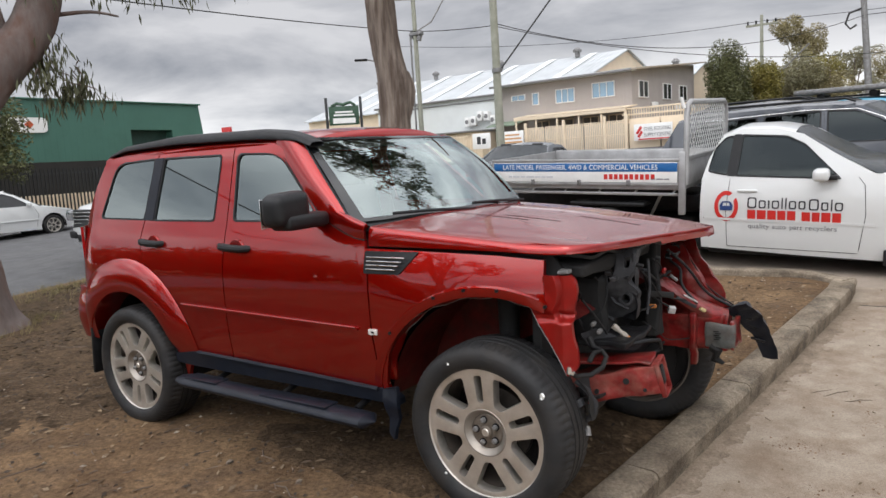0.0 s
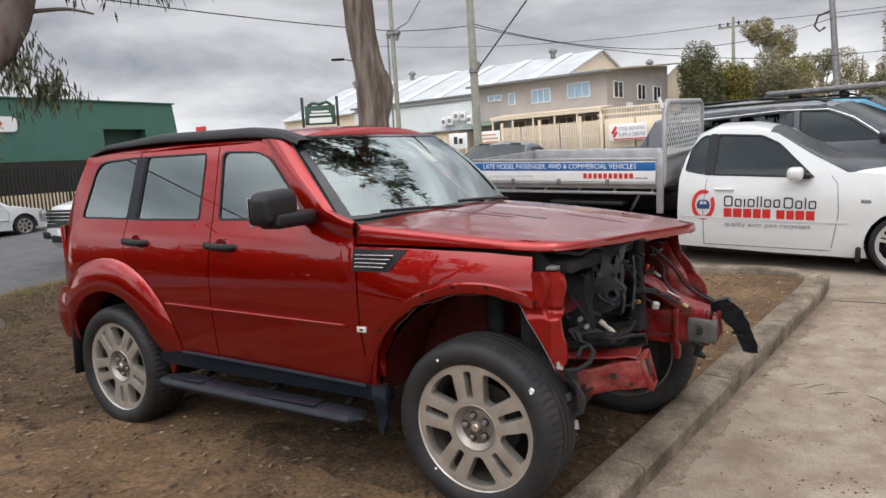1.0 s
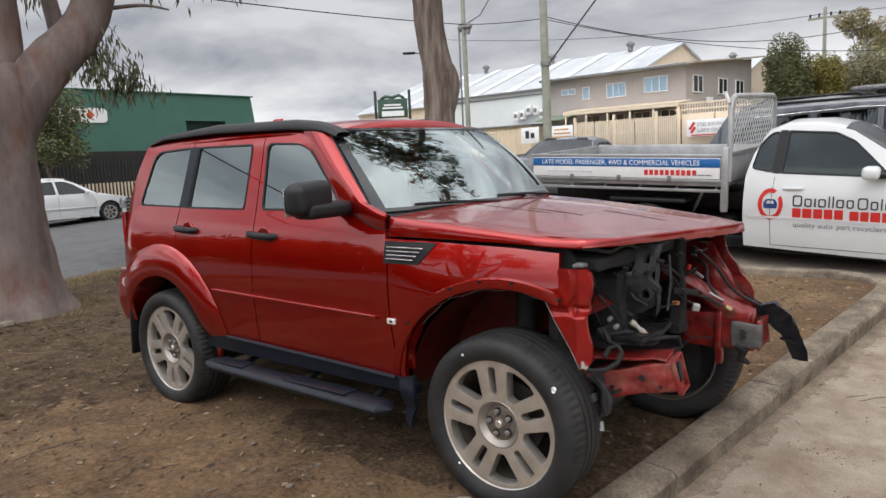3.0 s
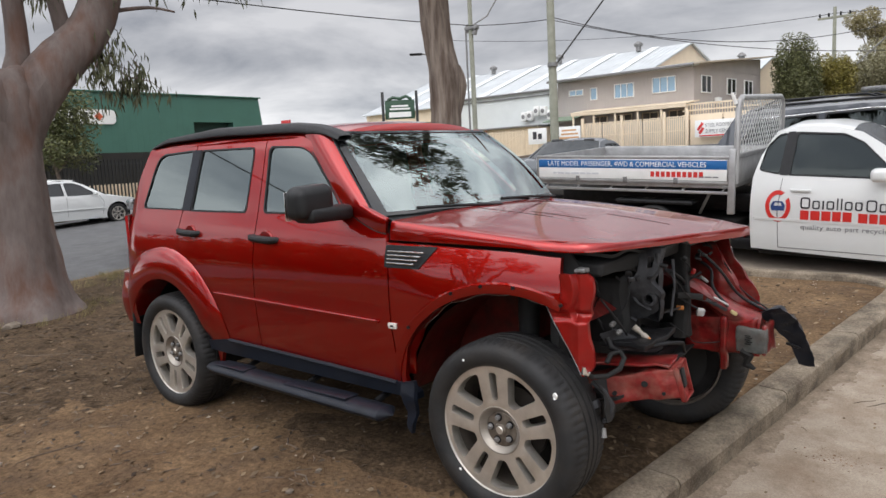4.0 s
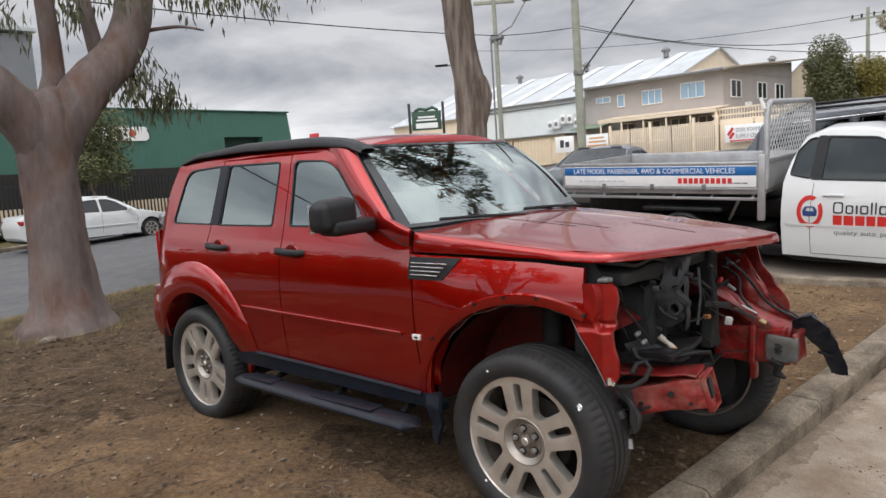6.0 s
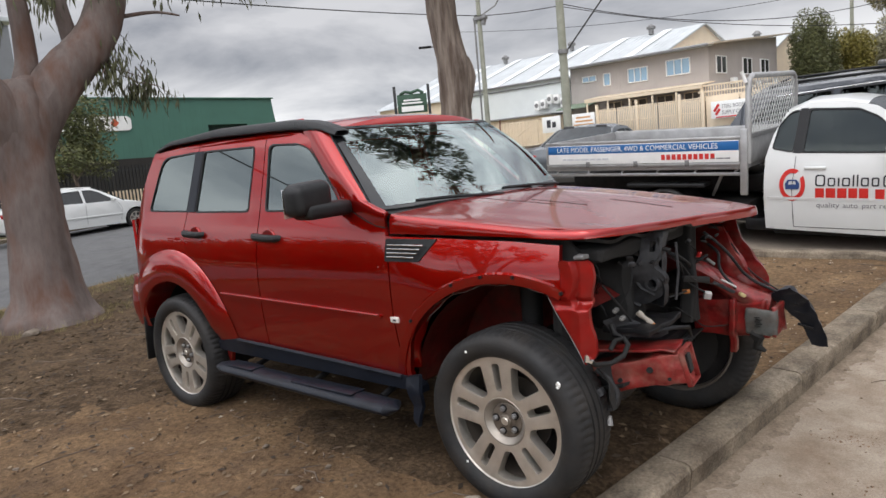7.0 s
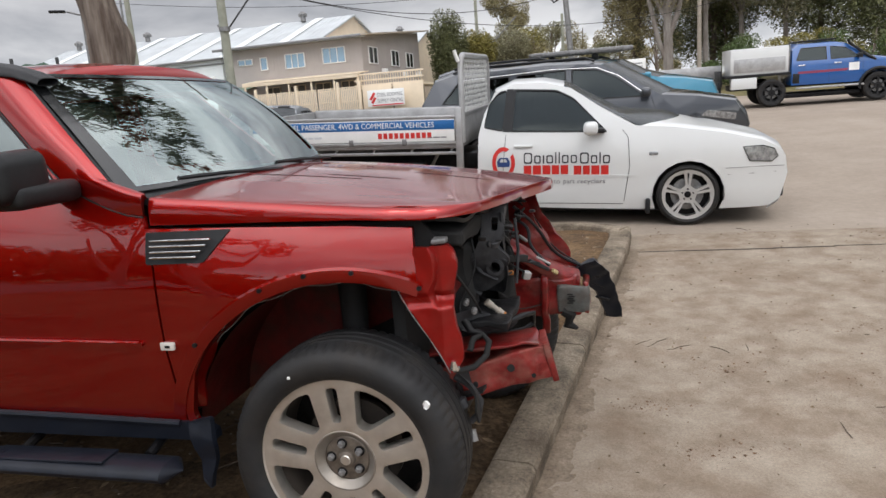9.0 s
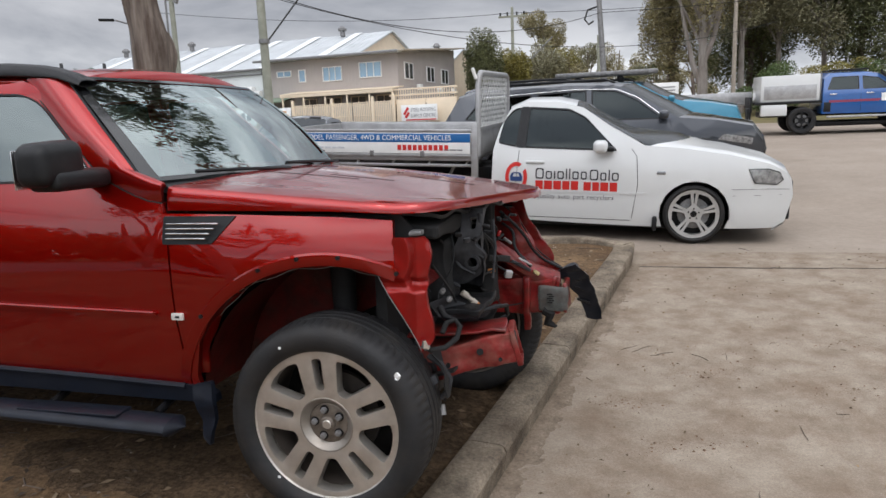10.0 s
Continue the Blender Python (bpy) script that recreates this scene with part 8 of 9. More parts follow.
pa = pole(-11.5, 20.92, 10.5, 0.145, "weathered grey-green timber power pole with a stay wire", (-0.12, 0.05))
make("stay_clamp", tube([(-0.02, 0, 4.0), (-0.02, 0, 4.15)], 0.19, 12), GREYMETAL, pa)
pb = pole(-14.0, 19.35, 9.4, 0.085, "timber street pole with insulators and a street lamp", (-0.08, 0.0))
make("cross_arm", box((-0.05, 0, 6.95), (1.5, 0.10, 0.12), 0.01, m=pose(0, 0, 0, 0, 0, 40)), TIMBER, pb)
for k in range(4):
    a = Vector((-0.55 + 0.37 * k, 0, 0))
    a.rotate(Euler((0, 0, radians(40))))
    make("insulator", moved(lathe([(0.0001, 0), (0.05, 0), (0.07, 0.05), (0.04, 0.10), (0.06, 0.14), (0.0001, 0.18)], 10), Matrix.Translation((a.x - 0.05, a.y, 7.05)) @ pose(0, 0, 0, 90, 0, 0)), WHITE_FLAT, pb)
make("insulator_bracket", join(box((0.0, 0, 5.65), (0.55, 0.2, 0.12), 0.02), tube([(0.1, 0, 5.4), (0.2, 0.05, 5.75)], 0.09, 8), tube([(-0.2, 0, 5.5), (-0.2, 0.0, 5.8)], 0.07, 8)), GREYMETAL, pb)
make("conduit", tube([(-0.22, -0.05, 0.5), (-0.24, -0.05, 5.6)], 0.035, 6), GREYMETAL, pb)
make("lamp_arm", tube([(0.05, 0, 5.75), (0.5, 0.3, 6.05), (0.95, 0.6, 6.9)], 0.03, 6), GREYMETAL, pb)
make("lamp_head", box((1.0, 0.63, 6.95), (0.35, 0.2, 0.14), 0.04), GREYMETAL, pb)
lamp2 = thing("street_lamp", Matrix.Translation((-14.4, 17.6, slab(17.6))), "dark street lamp head on an arm behind the trunk", "lamp")
make("mast", tube([(0, 0, 0), (0, 0, 4.5)], 0.06, 8), GREYMETAL, lamp2)
make("lamp_arm", tube([(0, 0, 4.5), (-0.35, -0.25, 4.62)], 0.03, 6), GREYMETAL, lamp2)
make("lamp_head", box((-0.55, -0.4, 4.62), (0.46, 0.18, 0.07), 0.02, m=pose(0, 0, 0, 0, 0, 35)), DARK, lamp2)
pf = pole(-8.8, 58.5, 8.95, 0.14, "far timber power pole with a cross arm")
make("cross_arm", box((0, 0, 8.2), (2.3, 0.14, 0.16), 0.02), TIMBER, pf)
for x in (-1.0, -0.4, 0.4, 1.0):
    make("insulator", tube([(x, 0, 8.25), (x, 0, 8.55)], 0.07, 8), DARK, pf)
make("stay", tube([(0, 0, 3.2), (3.3, 0.5, 6.4)], 0.06, 6), GREYMETAL, pf)
pr = pole(-0.2, 35.3, 6.6, 0.15, "leaning grey steel pole with a coil of cable", (-0.42, 0), GREYMETAL)
make("cable_coil", tube([(-0.42, -0.05, 5.9), (-0.95, -0.05, 5.75), (-1.1, -0.05, 5.3), (-0.9, -0.05, 5.05), (-0.65, -0.05, 5.2)], 0.05, 6), WIRE, pr)
pg = pole(-1.9, 62, 6.5, 0.14, "far timber pole with a short cross arm")
make("cross_arm", box((0, 0, 5.8), (1.6, 0.12, 0.12), 0.02), TIMBER, pg)
ph = pole(6.05, 37.3, 9.5, 0.10, "bare pale pole among the gum trees", (0.05, 0), mat("pale_pole", (0.30, 0.26, 0.215), 0.85, vary=0.15))


def wire(name, a, b, sag, r=0.022, label="black overhead power cable"):
    pts = []
    for i in range(25):
        t = i / 24
        p = Vector(a).lerp(Vector(b), t)
        pts.append((p.x, p.y, p.z - sag * 4 * t * (1 - t)))
    return tagged(make(name, tube(pts, r, 6), WIRE), label, "cable")


far_pole = pole(-14.0, -30.0, 9.0, 0.14, "timber street pole back along the street")
wire("overhead_cable", (-14.0, -30.0, 7.2), (-14.0, 19.3, 6.45), 1.14, 0.016)
wire("overhead_cable", (-14.0, 19.3, 6.45), (-11.55, 20.95, 6.5), 0.05, 0.016)
wire("overhead_cable", (-11.5, 20.95, 6.55), (-0.55, 35.2, 7.0), 1.15, 0.016)
wire("overhead_cable", (-11.5, 20.95, 6.45), (8.0, 37.3, 6.2), 1.5, 0.014)
wire("overhead_cable", (-11.6, 20.9, 6.5), (-23.7, 42.55, 6.0), 1.2, 0.011)
wire("overhead_cable", (-0.55, 35.2, 7.0), (26, 42, 9.5), 0.5, 0.016)
wire("overhead_cable", (-8.8, 58.5, 10.95), (30, 70, 13.5), 0.8, 0.022)
wire("overhead_cable", (-8.8, 58.5, 10.95), (-40, 50, 12.5), 0.8, 0.022)
wire("stay_cable", (-11.5, 20.95, 4.75), (-6.2, 24.0, 12.3), 0.0, 0.032, "taut steel stay cable of the pole")


# ---- trees ----
def leaf_cloud(blobs, count, size, seed, long=1.0, droop=0.0, shell_k=0.55):
    """Many small leaf faces scattered through overlapping clumps."""
    r = random.Random(seed)
    V, F = [], []
    tot = sum(b[3] * b[4] for b in blobs)
    for cx, cy, cz, rx, rz in blobs:
        for _ in range(int(count * rx * rz / tot)):
            while True:
                p = Vector((r.uniform(-1, 1), r.uniform(-1, 1), r.uniform(-1, 1)))
                if p.length < 1 and p.length > shell_k * r.random():
                    break
            c = Vector((cx + p.x * rx, cy + p.y * rx, cz + p.z * rz))
            d = Vector((r.gauss(0, 1), r.gauss(0, 1), r.gauss(0, 0.7) - droop)).normalized()
            u, w = frame_of(d)
            a = r.uniform(0, 6.28)
            sd = u * math.cos(a) + w * math.sin(a)
            L, Wd = size * r.uniform(0.6, 1.3) * long, size * r.uniform(0.5, 1.0) * 0.5
            k = len(V)
            V += [tuple(c - d * L / 2), tuple(c + sd * Wd / 2 - d * L * 0.1), tuple(c + d * L / 2), tuple(c - sd * Wd / 2 + d * L * 0.05)]
            F.append((k, k + 1, k + 2, k + 3))
    return V, F


def clump_blobs(c, R, H, n, seed, small=0.45):
    r = random.Random(seed)
    out = []
    for _ in range(n):
        a, q = r.uniform(0, 6.28), math.sqrt(r.random())
        s = r.uniform(0.6, 1.2) * small
        out.append((c[0] + R * q * math.cos(a), c[1] + R * q * math.sin(a), c[2] + H * r.uniform(-1, 1) * (1 - 0.5 * q), R * s, H * s * 0.8))
    return out


def far_tree(x, y, h, R, crown_mat, label, seed, trunk_r=0.22, crown_low=0.35, n=14, count=2600, leaf=0.30, bark=BARK_DARK, name="tree", small=0.40):
    z0 = slab(min(y, 60)) - 0.15 if y > -20 else -1.2
    t = thing(name, Matrix.Translation((x, y, z0)), label, "tree")
    r = random.Random(seed)
    lean = (r.uniform(-0.4, 0.4), r.uniform(-0.4, 0.4))
    geos = [tube([(0, 0, 0), (lean[0] * 0.3, lean[1] * 0.3, h * 0.25), (lean[0], lean[1], h * 0.55), (lean[0] * 1.4, lean[1] * 1.4, h * 0.85)], [trunk_r * 1.3, trunk_r, trunk_r * 0.7, trunk_r * 0.2], 9)]
    blobs = clump_blobs((lean[0], lean[1], h * (crown_low + 1) / 2), R, h * (1 - crown_low) / 2, n, seed, small)
    make("trunk", geos[0], bark, t)
    if bark is PALE_BARK and trunk_r > 0.21:
        # a heavy second stem, with a bend, forks from the trunk
        for q, side in ((0.13, -1), (0.24, 1)):
            make("stem", tube([(lean[0] * q, lean[1] * q, h * q), (lean[0] * q + side * 0.5, 0, h * (q + 0.10)), (side * 0.95, 0, h * (q + 0.26)), (side * 1.5, 0, h * (q + 0.48))], [trunk_r * 0.75, trunk_r * 0.6, trunk_r * 0.45, trunk_r * 0.15], 8), bark, t)
    for i, b in enumerate(blobs[:max(5, n // 2)]):
        z = h * r.uniform(0.28, 0.55)
        s = Vector((lean[0] * z / h * 1.6, lean[1] * z / h * 1.6, z))
        e = Vector(b[:3])
        mid = s.lerp(e, 0.5) + Vector((0, 0, 0.05 * h))
        make("limb", tube([s, mid, e], [trunk_r * 0.45, trunk_r * 0.3, trunk_r * 0.08], 6), bark, t)
    tagged(make("crown", leaf_cloud(blobs, count, leaf, seed + 7, 1.2, 0.2), crown_mat, t, sharp=180), kind="stuff")
    return t


far_tree(-10.6, 54.8, 6.5, 1.25, LEAF_DARK, "dense dark green tree beside the works", 101, 0.2, 0.02, 34, 22000, 0.20, small=0.60)
far_tree(-9.0, 57.5, 5.3, 1.25, LEAF_YELLOW, "yellow-green shrub-like tree beside the works", 2, 0.15, 0.0, 26, 15000, 0.22, small=0.6)
far_tree(-8.3, 66.5, 7.0, 1.8, LEAF_HAZE, "grey-olive gum behind the yellow tree", 35, 0.16, 0.05, 24, 14000, 0.20, small=0.55)
far_tree(-6.9, 62.0, 5.9, 1.8, LEAF_HAZE, "grey-olive tree behind the far pole", 32, 0.16, 0.0, 24, 14000, 0.20, small=0.55)
far_tree(-4.6, 64.0, 5.4, 1.9, LEAF_OLIVE, "low olive tree on the rise", 34, 0.16, 0.0, 22, 12000, 0.20, small=0.55)
far_tree(-7.4, 71.5, 11.0, 2.2, LEAF_OLIVE, "tall olive gum tree with an open crown", 3, 0.20, 0.50, 15, 9000, 0.20, PALE_BARK, small=0.38)
far_tree(-6.6, 66.5, 6.4, 2.5, LEAF_YELLOW, "low yellow-green tree below the gum", 4, 0.16, 0.0, 26, 14000, 0.22, small=0.55)
far_tree(-4.2, 82.0, 8.4, 2.0, LEAF_HAZE, "distant olive tree with gaps in its crown", 5, 0.2, 0.3, 12, 6000, 0.22)
far_tree(-0.9, 84.0, 8.6, 2.6, LEAF_OLIVE, "distant low olive tree on the skyline", 6, 0.2, 0.1, 14, 7000, 0.24)
far_tree(3.6, 82.0, 6.8, 3.0, LEAF_HAZE, "distant grey-green tree on the skyline", 7, 0.2, 0.1, 14, 6500, 0.24)
far_tree(7.4, 80.0, 6.4, 3.0, LEAF_OLIVE, "distant low tree behind the gum stand", 8, 0.2, 0.1, 14, 6500, 0.24)
# stand of gums on the far side of the yard
far_tree(4.75, 39.5, 12.5, 3.1, LEAF_OLIVE, "tall gum with a pale forked trunk and brown-green crown", 11, 0.24, 0.38, 26, 26000, 0.17, PALE_BARK, small=0.40)
far_tree(7.1, 42.5, 12.6, 2.9, LEAF_HAZE, "tall gum with a hanging olive crown", 12, 0.16, 0.35, 24, 24000, 0.17, PALE_BARK, small=0.42)
far_tree(9.9, 46.8, 12.6, 3.0, LEAF_HAZE, "tall gum with a slim pale trunk", 13, 0.15, 0.32, 26, 24000, 0.19, PALE_BARK, small=0.44)
far_tree(12.4, 46.4, 12.6, 2.9, LEAF_HAZE, "tall gum with a slim pale trunk in the stand", 14, 0.14, 0.28, 28, 26000, 0.19, PALE_BARK, small=0.48)
far_tree(14.8, 49.0, 13.0, 3.4, LEAF_DARK, "leafy gum in the stand", 15, 0.2, 0.05, 32, 28000, 0.22, small=0.55)
far_tree(18.0, 45.5, 13.0, 3.8, LEAF_DARK, "broad dark gum in the stand", 16, 0.22, 0.02, 34, 30000, 0.22, small=0.58)
far_tree(21.5, 43.0, 11.0, 4.2, LEAF_HAZE, "broad green gum at the end of the stand", 17, 0.22, 0.05, 28, 18000, 0.22, small=0.5)
far_tree(25.5, 40.0, 11.0, 4.8, LEAF_DARK, "dark tree at the edge of the yard", 18, 0.22, 0.0, 30, 14000, 0.28, small=0.6)
far_tree(3.3, 44.0, 11.0, 1.8, LEAF_OLIVE, "leafy brown-green gum behind the forked gum", 19, 0.2, 0.10, 30, 24000, 0.18, BARK, small=0.5)
far_tree(8.6, 50.5, 9.0, 2.6, LEAF_DARK, "dark leafy gum deep in the stand", 20, 0.2, 0.05, 28, 22000, 0.22, BARK, small=0.5)
far_tree(8.4, 39.0, 2.7, 1.9, LEAF_GREEN, "low green shrub below the gums", 21, 0.08, 0.0, 16, 9000, 0.12, name="shrub")
far_tree(11.0, 38.6, 2.8, 2.1, LEAF_YELLOW, "broad low green shrub below the gums", 22, 0.08, 0.0, 16, 9000, 0.12, name="shrub")
far_tree(14.2, 38.0, 3.0, 2.3, LEAF_GREEN, "light green shrub at the yard's edge", 23, 0.08, 0.0, 16, 9000, 0.13, name="shrub")
far_tree(17.6, 36.8, 4.0, 2.6, LEAF_DARK, "rounded green shrub at the yard's edge", 24, 0.08, 0.0, 16, 9000, 0.13, name="shrub")
far_tree(2.4, 44.0, 3.6, 1.9, LEAF_DARK, "dark shrub beside the forked gum", 25, 0.08, 0.0, 14, 6000, 0.14, name="shrub")
far_tree(-24.6, 8.8, 4.8, 1.35, mat("bronze_green_leaf", (0.050, 0.062, 0.018), 0.6, second=(0.115, 0.115, 0.038), scale=1.3, island=True), "small leafy street tree before the green factory", 31, 0.07, 0.22, 24, 7500, 0.15, small=0.46)
# street trees behind the camera, seen only in the paint and glass
for bx, by, bh, bs in ((-5.6, -11.5, 9.0, 61), (-11.5, -14.0, 10.0, 62)):
    far_tree(bx, by, bh, 2.2, LEAF, "forked pale gum on the verge behind", bs, 0.22, 0.55, 12, 2500, 0.22, PALE_BARK, small=0.36)
for i, (x, y, h, R) in enumerate(((-68, -33, 11, 7), (-57, -35, 12, 7), (-47, -34, 11, 7), (-38, -35, 12, 7), (-30, -36, 10, 6), (-21, -38, 8, 5.5), (-12, -40, 5.5, 5), (-2, -42, 6, 5), (9, -40, 5, 5), (20, -38, 6, 5))):
    far_tree(x, y, h, R, LEAF_DARK, "leafy street tree across the road", 41 + i, 0.25, 0.0, 26, 5200, 1.0, small=0.6)


def gum(name, m, trunk, limbs, sprays, leaf_mat, bark, label, seed, leaf_len=0.16):
    """A near gum tree: rough trunk and limbs, and hanging sprays of long leaves.
    sprays: (start, end, leaves)"""
    t = thing(name, m, label, "tree")
    r = random.Random(seed)

    def rough(pts, radii, n=22, amp=0.05):
        P, R = [], []
        for i in range(len(pts) - 1):
            for k in range(6):
                s = k / 6
                a, b = Vector(pts[i]), Vector(pts[i + 1])
                p0, p3 = Vector(pts[max(0, i - 1)]), Vector(pts[min(len(pts) - 1, i + 2)])
                P.append(0.5 * (2 * a + (b - p0) * s + (2 * p0 - 5 * a + 4 * b - p3) * s * s + (3 * a - p0 - 3 * b + p3) * s ** 3))
                R.append(radii[i] + (radii[i + 1] - radii[i]) * s)
        P.append(Vector(pts[-1]))
        R.append(radii[-1])
        V, F = tube([tuple(p) for p in P], R, n)
        out = []
        for j, v in enumerate(V):
            c = P[j // n]
            d = (Vector(v) - c)
            k = 1 + amp * noise.noise((v[0] * 5 + seed, v[1] * 5, v[2] * 1.6)) + amp * 0.6 * noise.noise((v[0] * 14, v[1] * 14, v[2] * 5 + seed))
            out.append(tuple(c + d * k))
        return out, F

    make("trunk", rough(*trunk, 26, 0.10), bark, t)
    for pts, radii in limbs:
        make("limb", rough(pts, radii, 14, 0.07), bark, t)
    V, F = [], []
    for a, b, count in sprays:
        a, b = Vector(a), Vector(b)
        mid = a.lerp(b, 0.55) + Vector((0, 0, 0.12 * (b - a).length))
        tw = [a.lerp(mid, s / 4) if s <= 4 else mid.lerp(b, (s - 4) / 4) for s in range(9)]
        make("twig", tube([tuple(p) for p in tw], [0.007] * 5 + [0.004] * 4, 5), bark, t)
        for _ in range(count):
            q = tw[r.randint(2, 7)].lerp(tw[8], r.random() * 0.5) + Vector((r.gauss(0, 0.10), r.gauss(0, 0.10), r.gauss(-0.05, 0.09)))
            d = Vector((r.gauss(0, 0.20), r.gauss(0, 0.20), -1)).normalized()
            u, w = frame_of(d)
            ang = r.uniform(0, 6.28)
            sd = u * math.cos(ang) + w * math.sin(ang)
            L, wd = leaf_len * r.uniform(0.7, 1.3), leaf_len * 0.085 * r.uniform(0.7, 1.3)
            bow = (u * math.sin(ang) - w * math.cos(ang)) * 0.015
            k = len(V)
            V += [tuple(q), tuple(q + d * L * 0.4 + sd * wd + bow), tuple(q + d * L), tuple(q + d * L * 0.45 - sd * wd + bow)]
            F.append((k, k + 1, k + 2, k + 3))
    tagged(make("leaves", (V, F), leaf_mat, t, "hanging grey-green gum leaves", 180), kind="stuff")
    return t


rg = random.Random(3)
spr = []
for c, rad, n in (((0.1, 1.36, 2.74), 0.08, 6), ((0.15, 1.16, 2.94), 0.08, 6), ((0.1, 1.12, 3.2), 0.07, 6), ((0.1, 1.54, 2.84), 0.06, 5), ((0.3, 1.9, 4.15), 0.3, 5), ((0.3, 2.6, 4.25), 0.35, 7), ((0.5, 3.2, 4.45), 0.4, 5), ((0.0, 0.35, 3.9), 0.25, 4), ((0.0, -0.4, 3.7), 0.3, 6), ((0.2, 0.75, 4.0), 0.2, 5)):
    for _ in range(n):
        a = Vector(c) + Vector((rg.gauss(0, rad), rg.gauss(0, rad), rg.uniform(0.05, 0.35)))
        b = a + Vector((rg.gauss(0, 0.14), rg.gauss(0.05, 0.14), -rg.uniform(0.12, 0.32)))
        spr.append((tuple(a), tuple(b), 24))
for _ in range(70):
    a = Vector((rg.gauss(0, 1.6), rg.gauss(0.8, 1.9), rg.uniform(5.0, 7.5)))
    b = a + Vector((rg.gauss(0, 0.5), rg.gauss(0, 0.5), -rg.uniform(0.3, 0.7)))
    spr.append((tuple(a), tuple(b), 22))
gum("gum_tree", Matrix.Translation((-7.4, 0.86, 0.0)),
    ([(0.0, 0.0, -0.15), (0.0, 0.0, 0.05), (0.0, 0.0, 0.35), (0.0, 0.0, 1.0), (0, -0.01, 1.7), (0.0, 0.0, 2.35), (0.0, 0.06, 2.68), (0.0, 0.12, 2.86), (0.0, 0.12, 2.95)], [0.66, 0.55, 0.41, 0.335, 0.305, 0.32, 0.28, 0.18, 0.04]),
    [([(0.0, 0.0, 1.70), (0.0, 0.14, 2.35), (0.02, 0.55, 2.93), (0.05, 0.95, 3.35), (0.06, 1.18, 3.75), (0.05, 1.32, 4.3), (0.1, 1.6, 5.4), (0.2, 1.9, 6.8)], [0.22, 0.305, 0.29, 0.26, 0.24, 0.22, 0.16, 0.08]),
     ([(-0.15, 0.10, 2.6), (-0.22, 0.26, 3.1), (-0.22, 0.27, 3.7), (-0.25, 0.22, 4.6), (-0.3, 0.1, 6.2)], [0.20, 0.13, 0.115, 0.10, 0.05]),
     ([(-0.05, 0.80, 3.05), (-0.15, 0.80, 3.4), (-0.2, 0.74, 3.9), (-0.25, 0.66, 4.8), (-0.3, 0.6, 6.2)], [0.13, 0.105, 0.095, 0.08, 0.04]),
     ([(0.0, 0.0, 1.70), (0.0, -0.10, 2.35), (0.0, -0.48, 2.85), (0.0, -0.95, 3.4), (0, -1.3, 4.8), (0, -1.6, 6.2)], [0.22, 0.30, 0.29, 0.25, 0.16, 0.06]),
     ([(0.06, 1.3, 3.70), (0.15, 1.8, 3.80), (0.2, 2.15, 3.78)], [0.03, 0.022, 0.012]),
     ([(0.06, 1.4, 4.7), (0.25, 2.2, 4.75), (0.5, 3.2, 4.65)], [0.06, 0.04, 0.015])],
    spr, LEAF, BARK, "large smooth-barked gum tree forking low over the dirt", 1)
spr2 = []
clumps = [(rg.uniform(6.5, 8.9), rg.uniform(-7.7, -4.7), rg.uniform(5.9, 6.9)) for _ in range(32)]
clumps = [c for c in clumps if c[0] - 6.5 < 0.75 * (c[1] + 8.6)]
for c in clumps:
    for _ in range(6):
        a = Vector(c) + Vector((rg.gauss(0, 0.26), rg.gauss(0, 0.26), rg.uniform(-0.1, 0.25)))
        b = a + Vector((rg.gauss(0, 0.25), rg.gauss(0, 0.25), -rg.uniform(0.3, 0.6)))
        spr2.append((tuple(a), tuple(b), 34))
for _ in range(40):
    a = Vector((rg.uniform(0.5, 5.0), rg.uniform(-3.5, 1.0), rg.uniform(5.8, 8.2)))
    b = a + Vector((rg.gauss(0, 0.6), rg.gauss(0, 0.6), -rg.uniform(0.3, 0.9)))
    spr2.append((tuple(a), tuple(b), 24))
gum("gum_tree", Matrix.Translation((-8.43, 10.4, slab(10.4) - 0.05)),
    ([(0.05, 0.0, -0.1), (0.05, 0.0, 0.4), (0.03, 0.0, 1.4), (0.04, 0.02, 2.3), (0.06, 0.04, 3.1), (-0.04, -0.02, 3.8), (-0.12, -0.08, 4.9), (-0.15, -0.1, 6.5), (0.0, 0.0, 8.5)], [0.52, 0.44, 0.38, 0.355, 0.375, 0.335, 0.335, 0.26, 0.12]),
    [([(-0.1, 0, 5.2), (1.2, -0.6, 6.2), (3.0, -1.6, 6.7), (5.0, -2.9, 6.9), (6.6, -4.4, 6.8), (7.5, -5.6, 6.7), (8.0, -7.0, 6.5)], [0.2, 0.15, 0.12, 0.10, 0.075, 0.05, 0.02]), ([(-0.1, 0, 5.8), (1.0, 0.8, 6.8), (3.2, 1.2, 7.6), (6.0, 0.8, 7.8)], [0.18, 0.13, 0.09, 0.03]), ([(-0.1, -0.1, 5.6), (-1.0, -0.4, 6.8), (-1.8, -0.6, 8.2)], [0.18, 0.12, 0.05]), ([(0.24, 0.14, 2.2), (0.36, 0.22, 2.9), (0.34, 0.2, 3.35)], [0.10, 0.13, 0.02])],
    spr2, LEAF, BARK_DARK, "rough brown gum trunk standing beyond the red car", 2, 0.26)

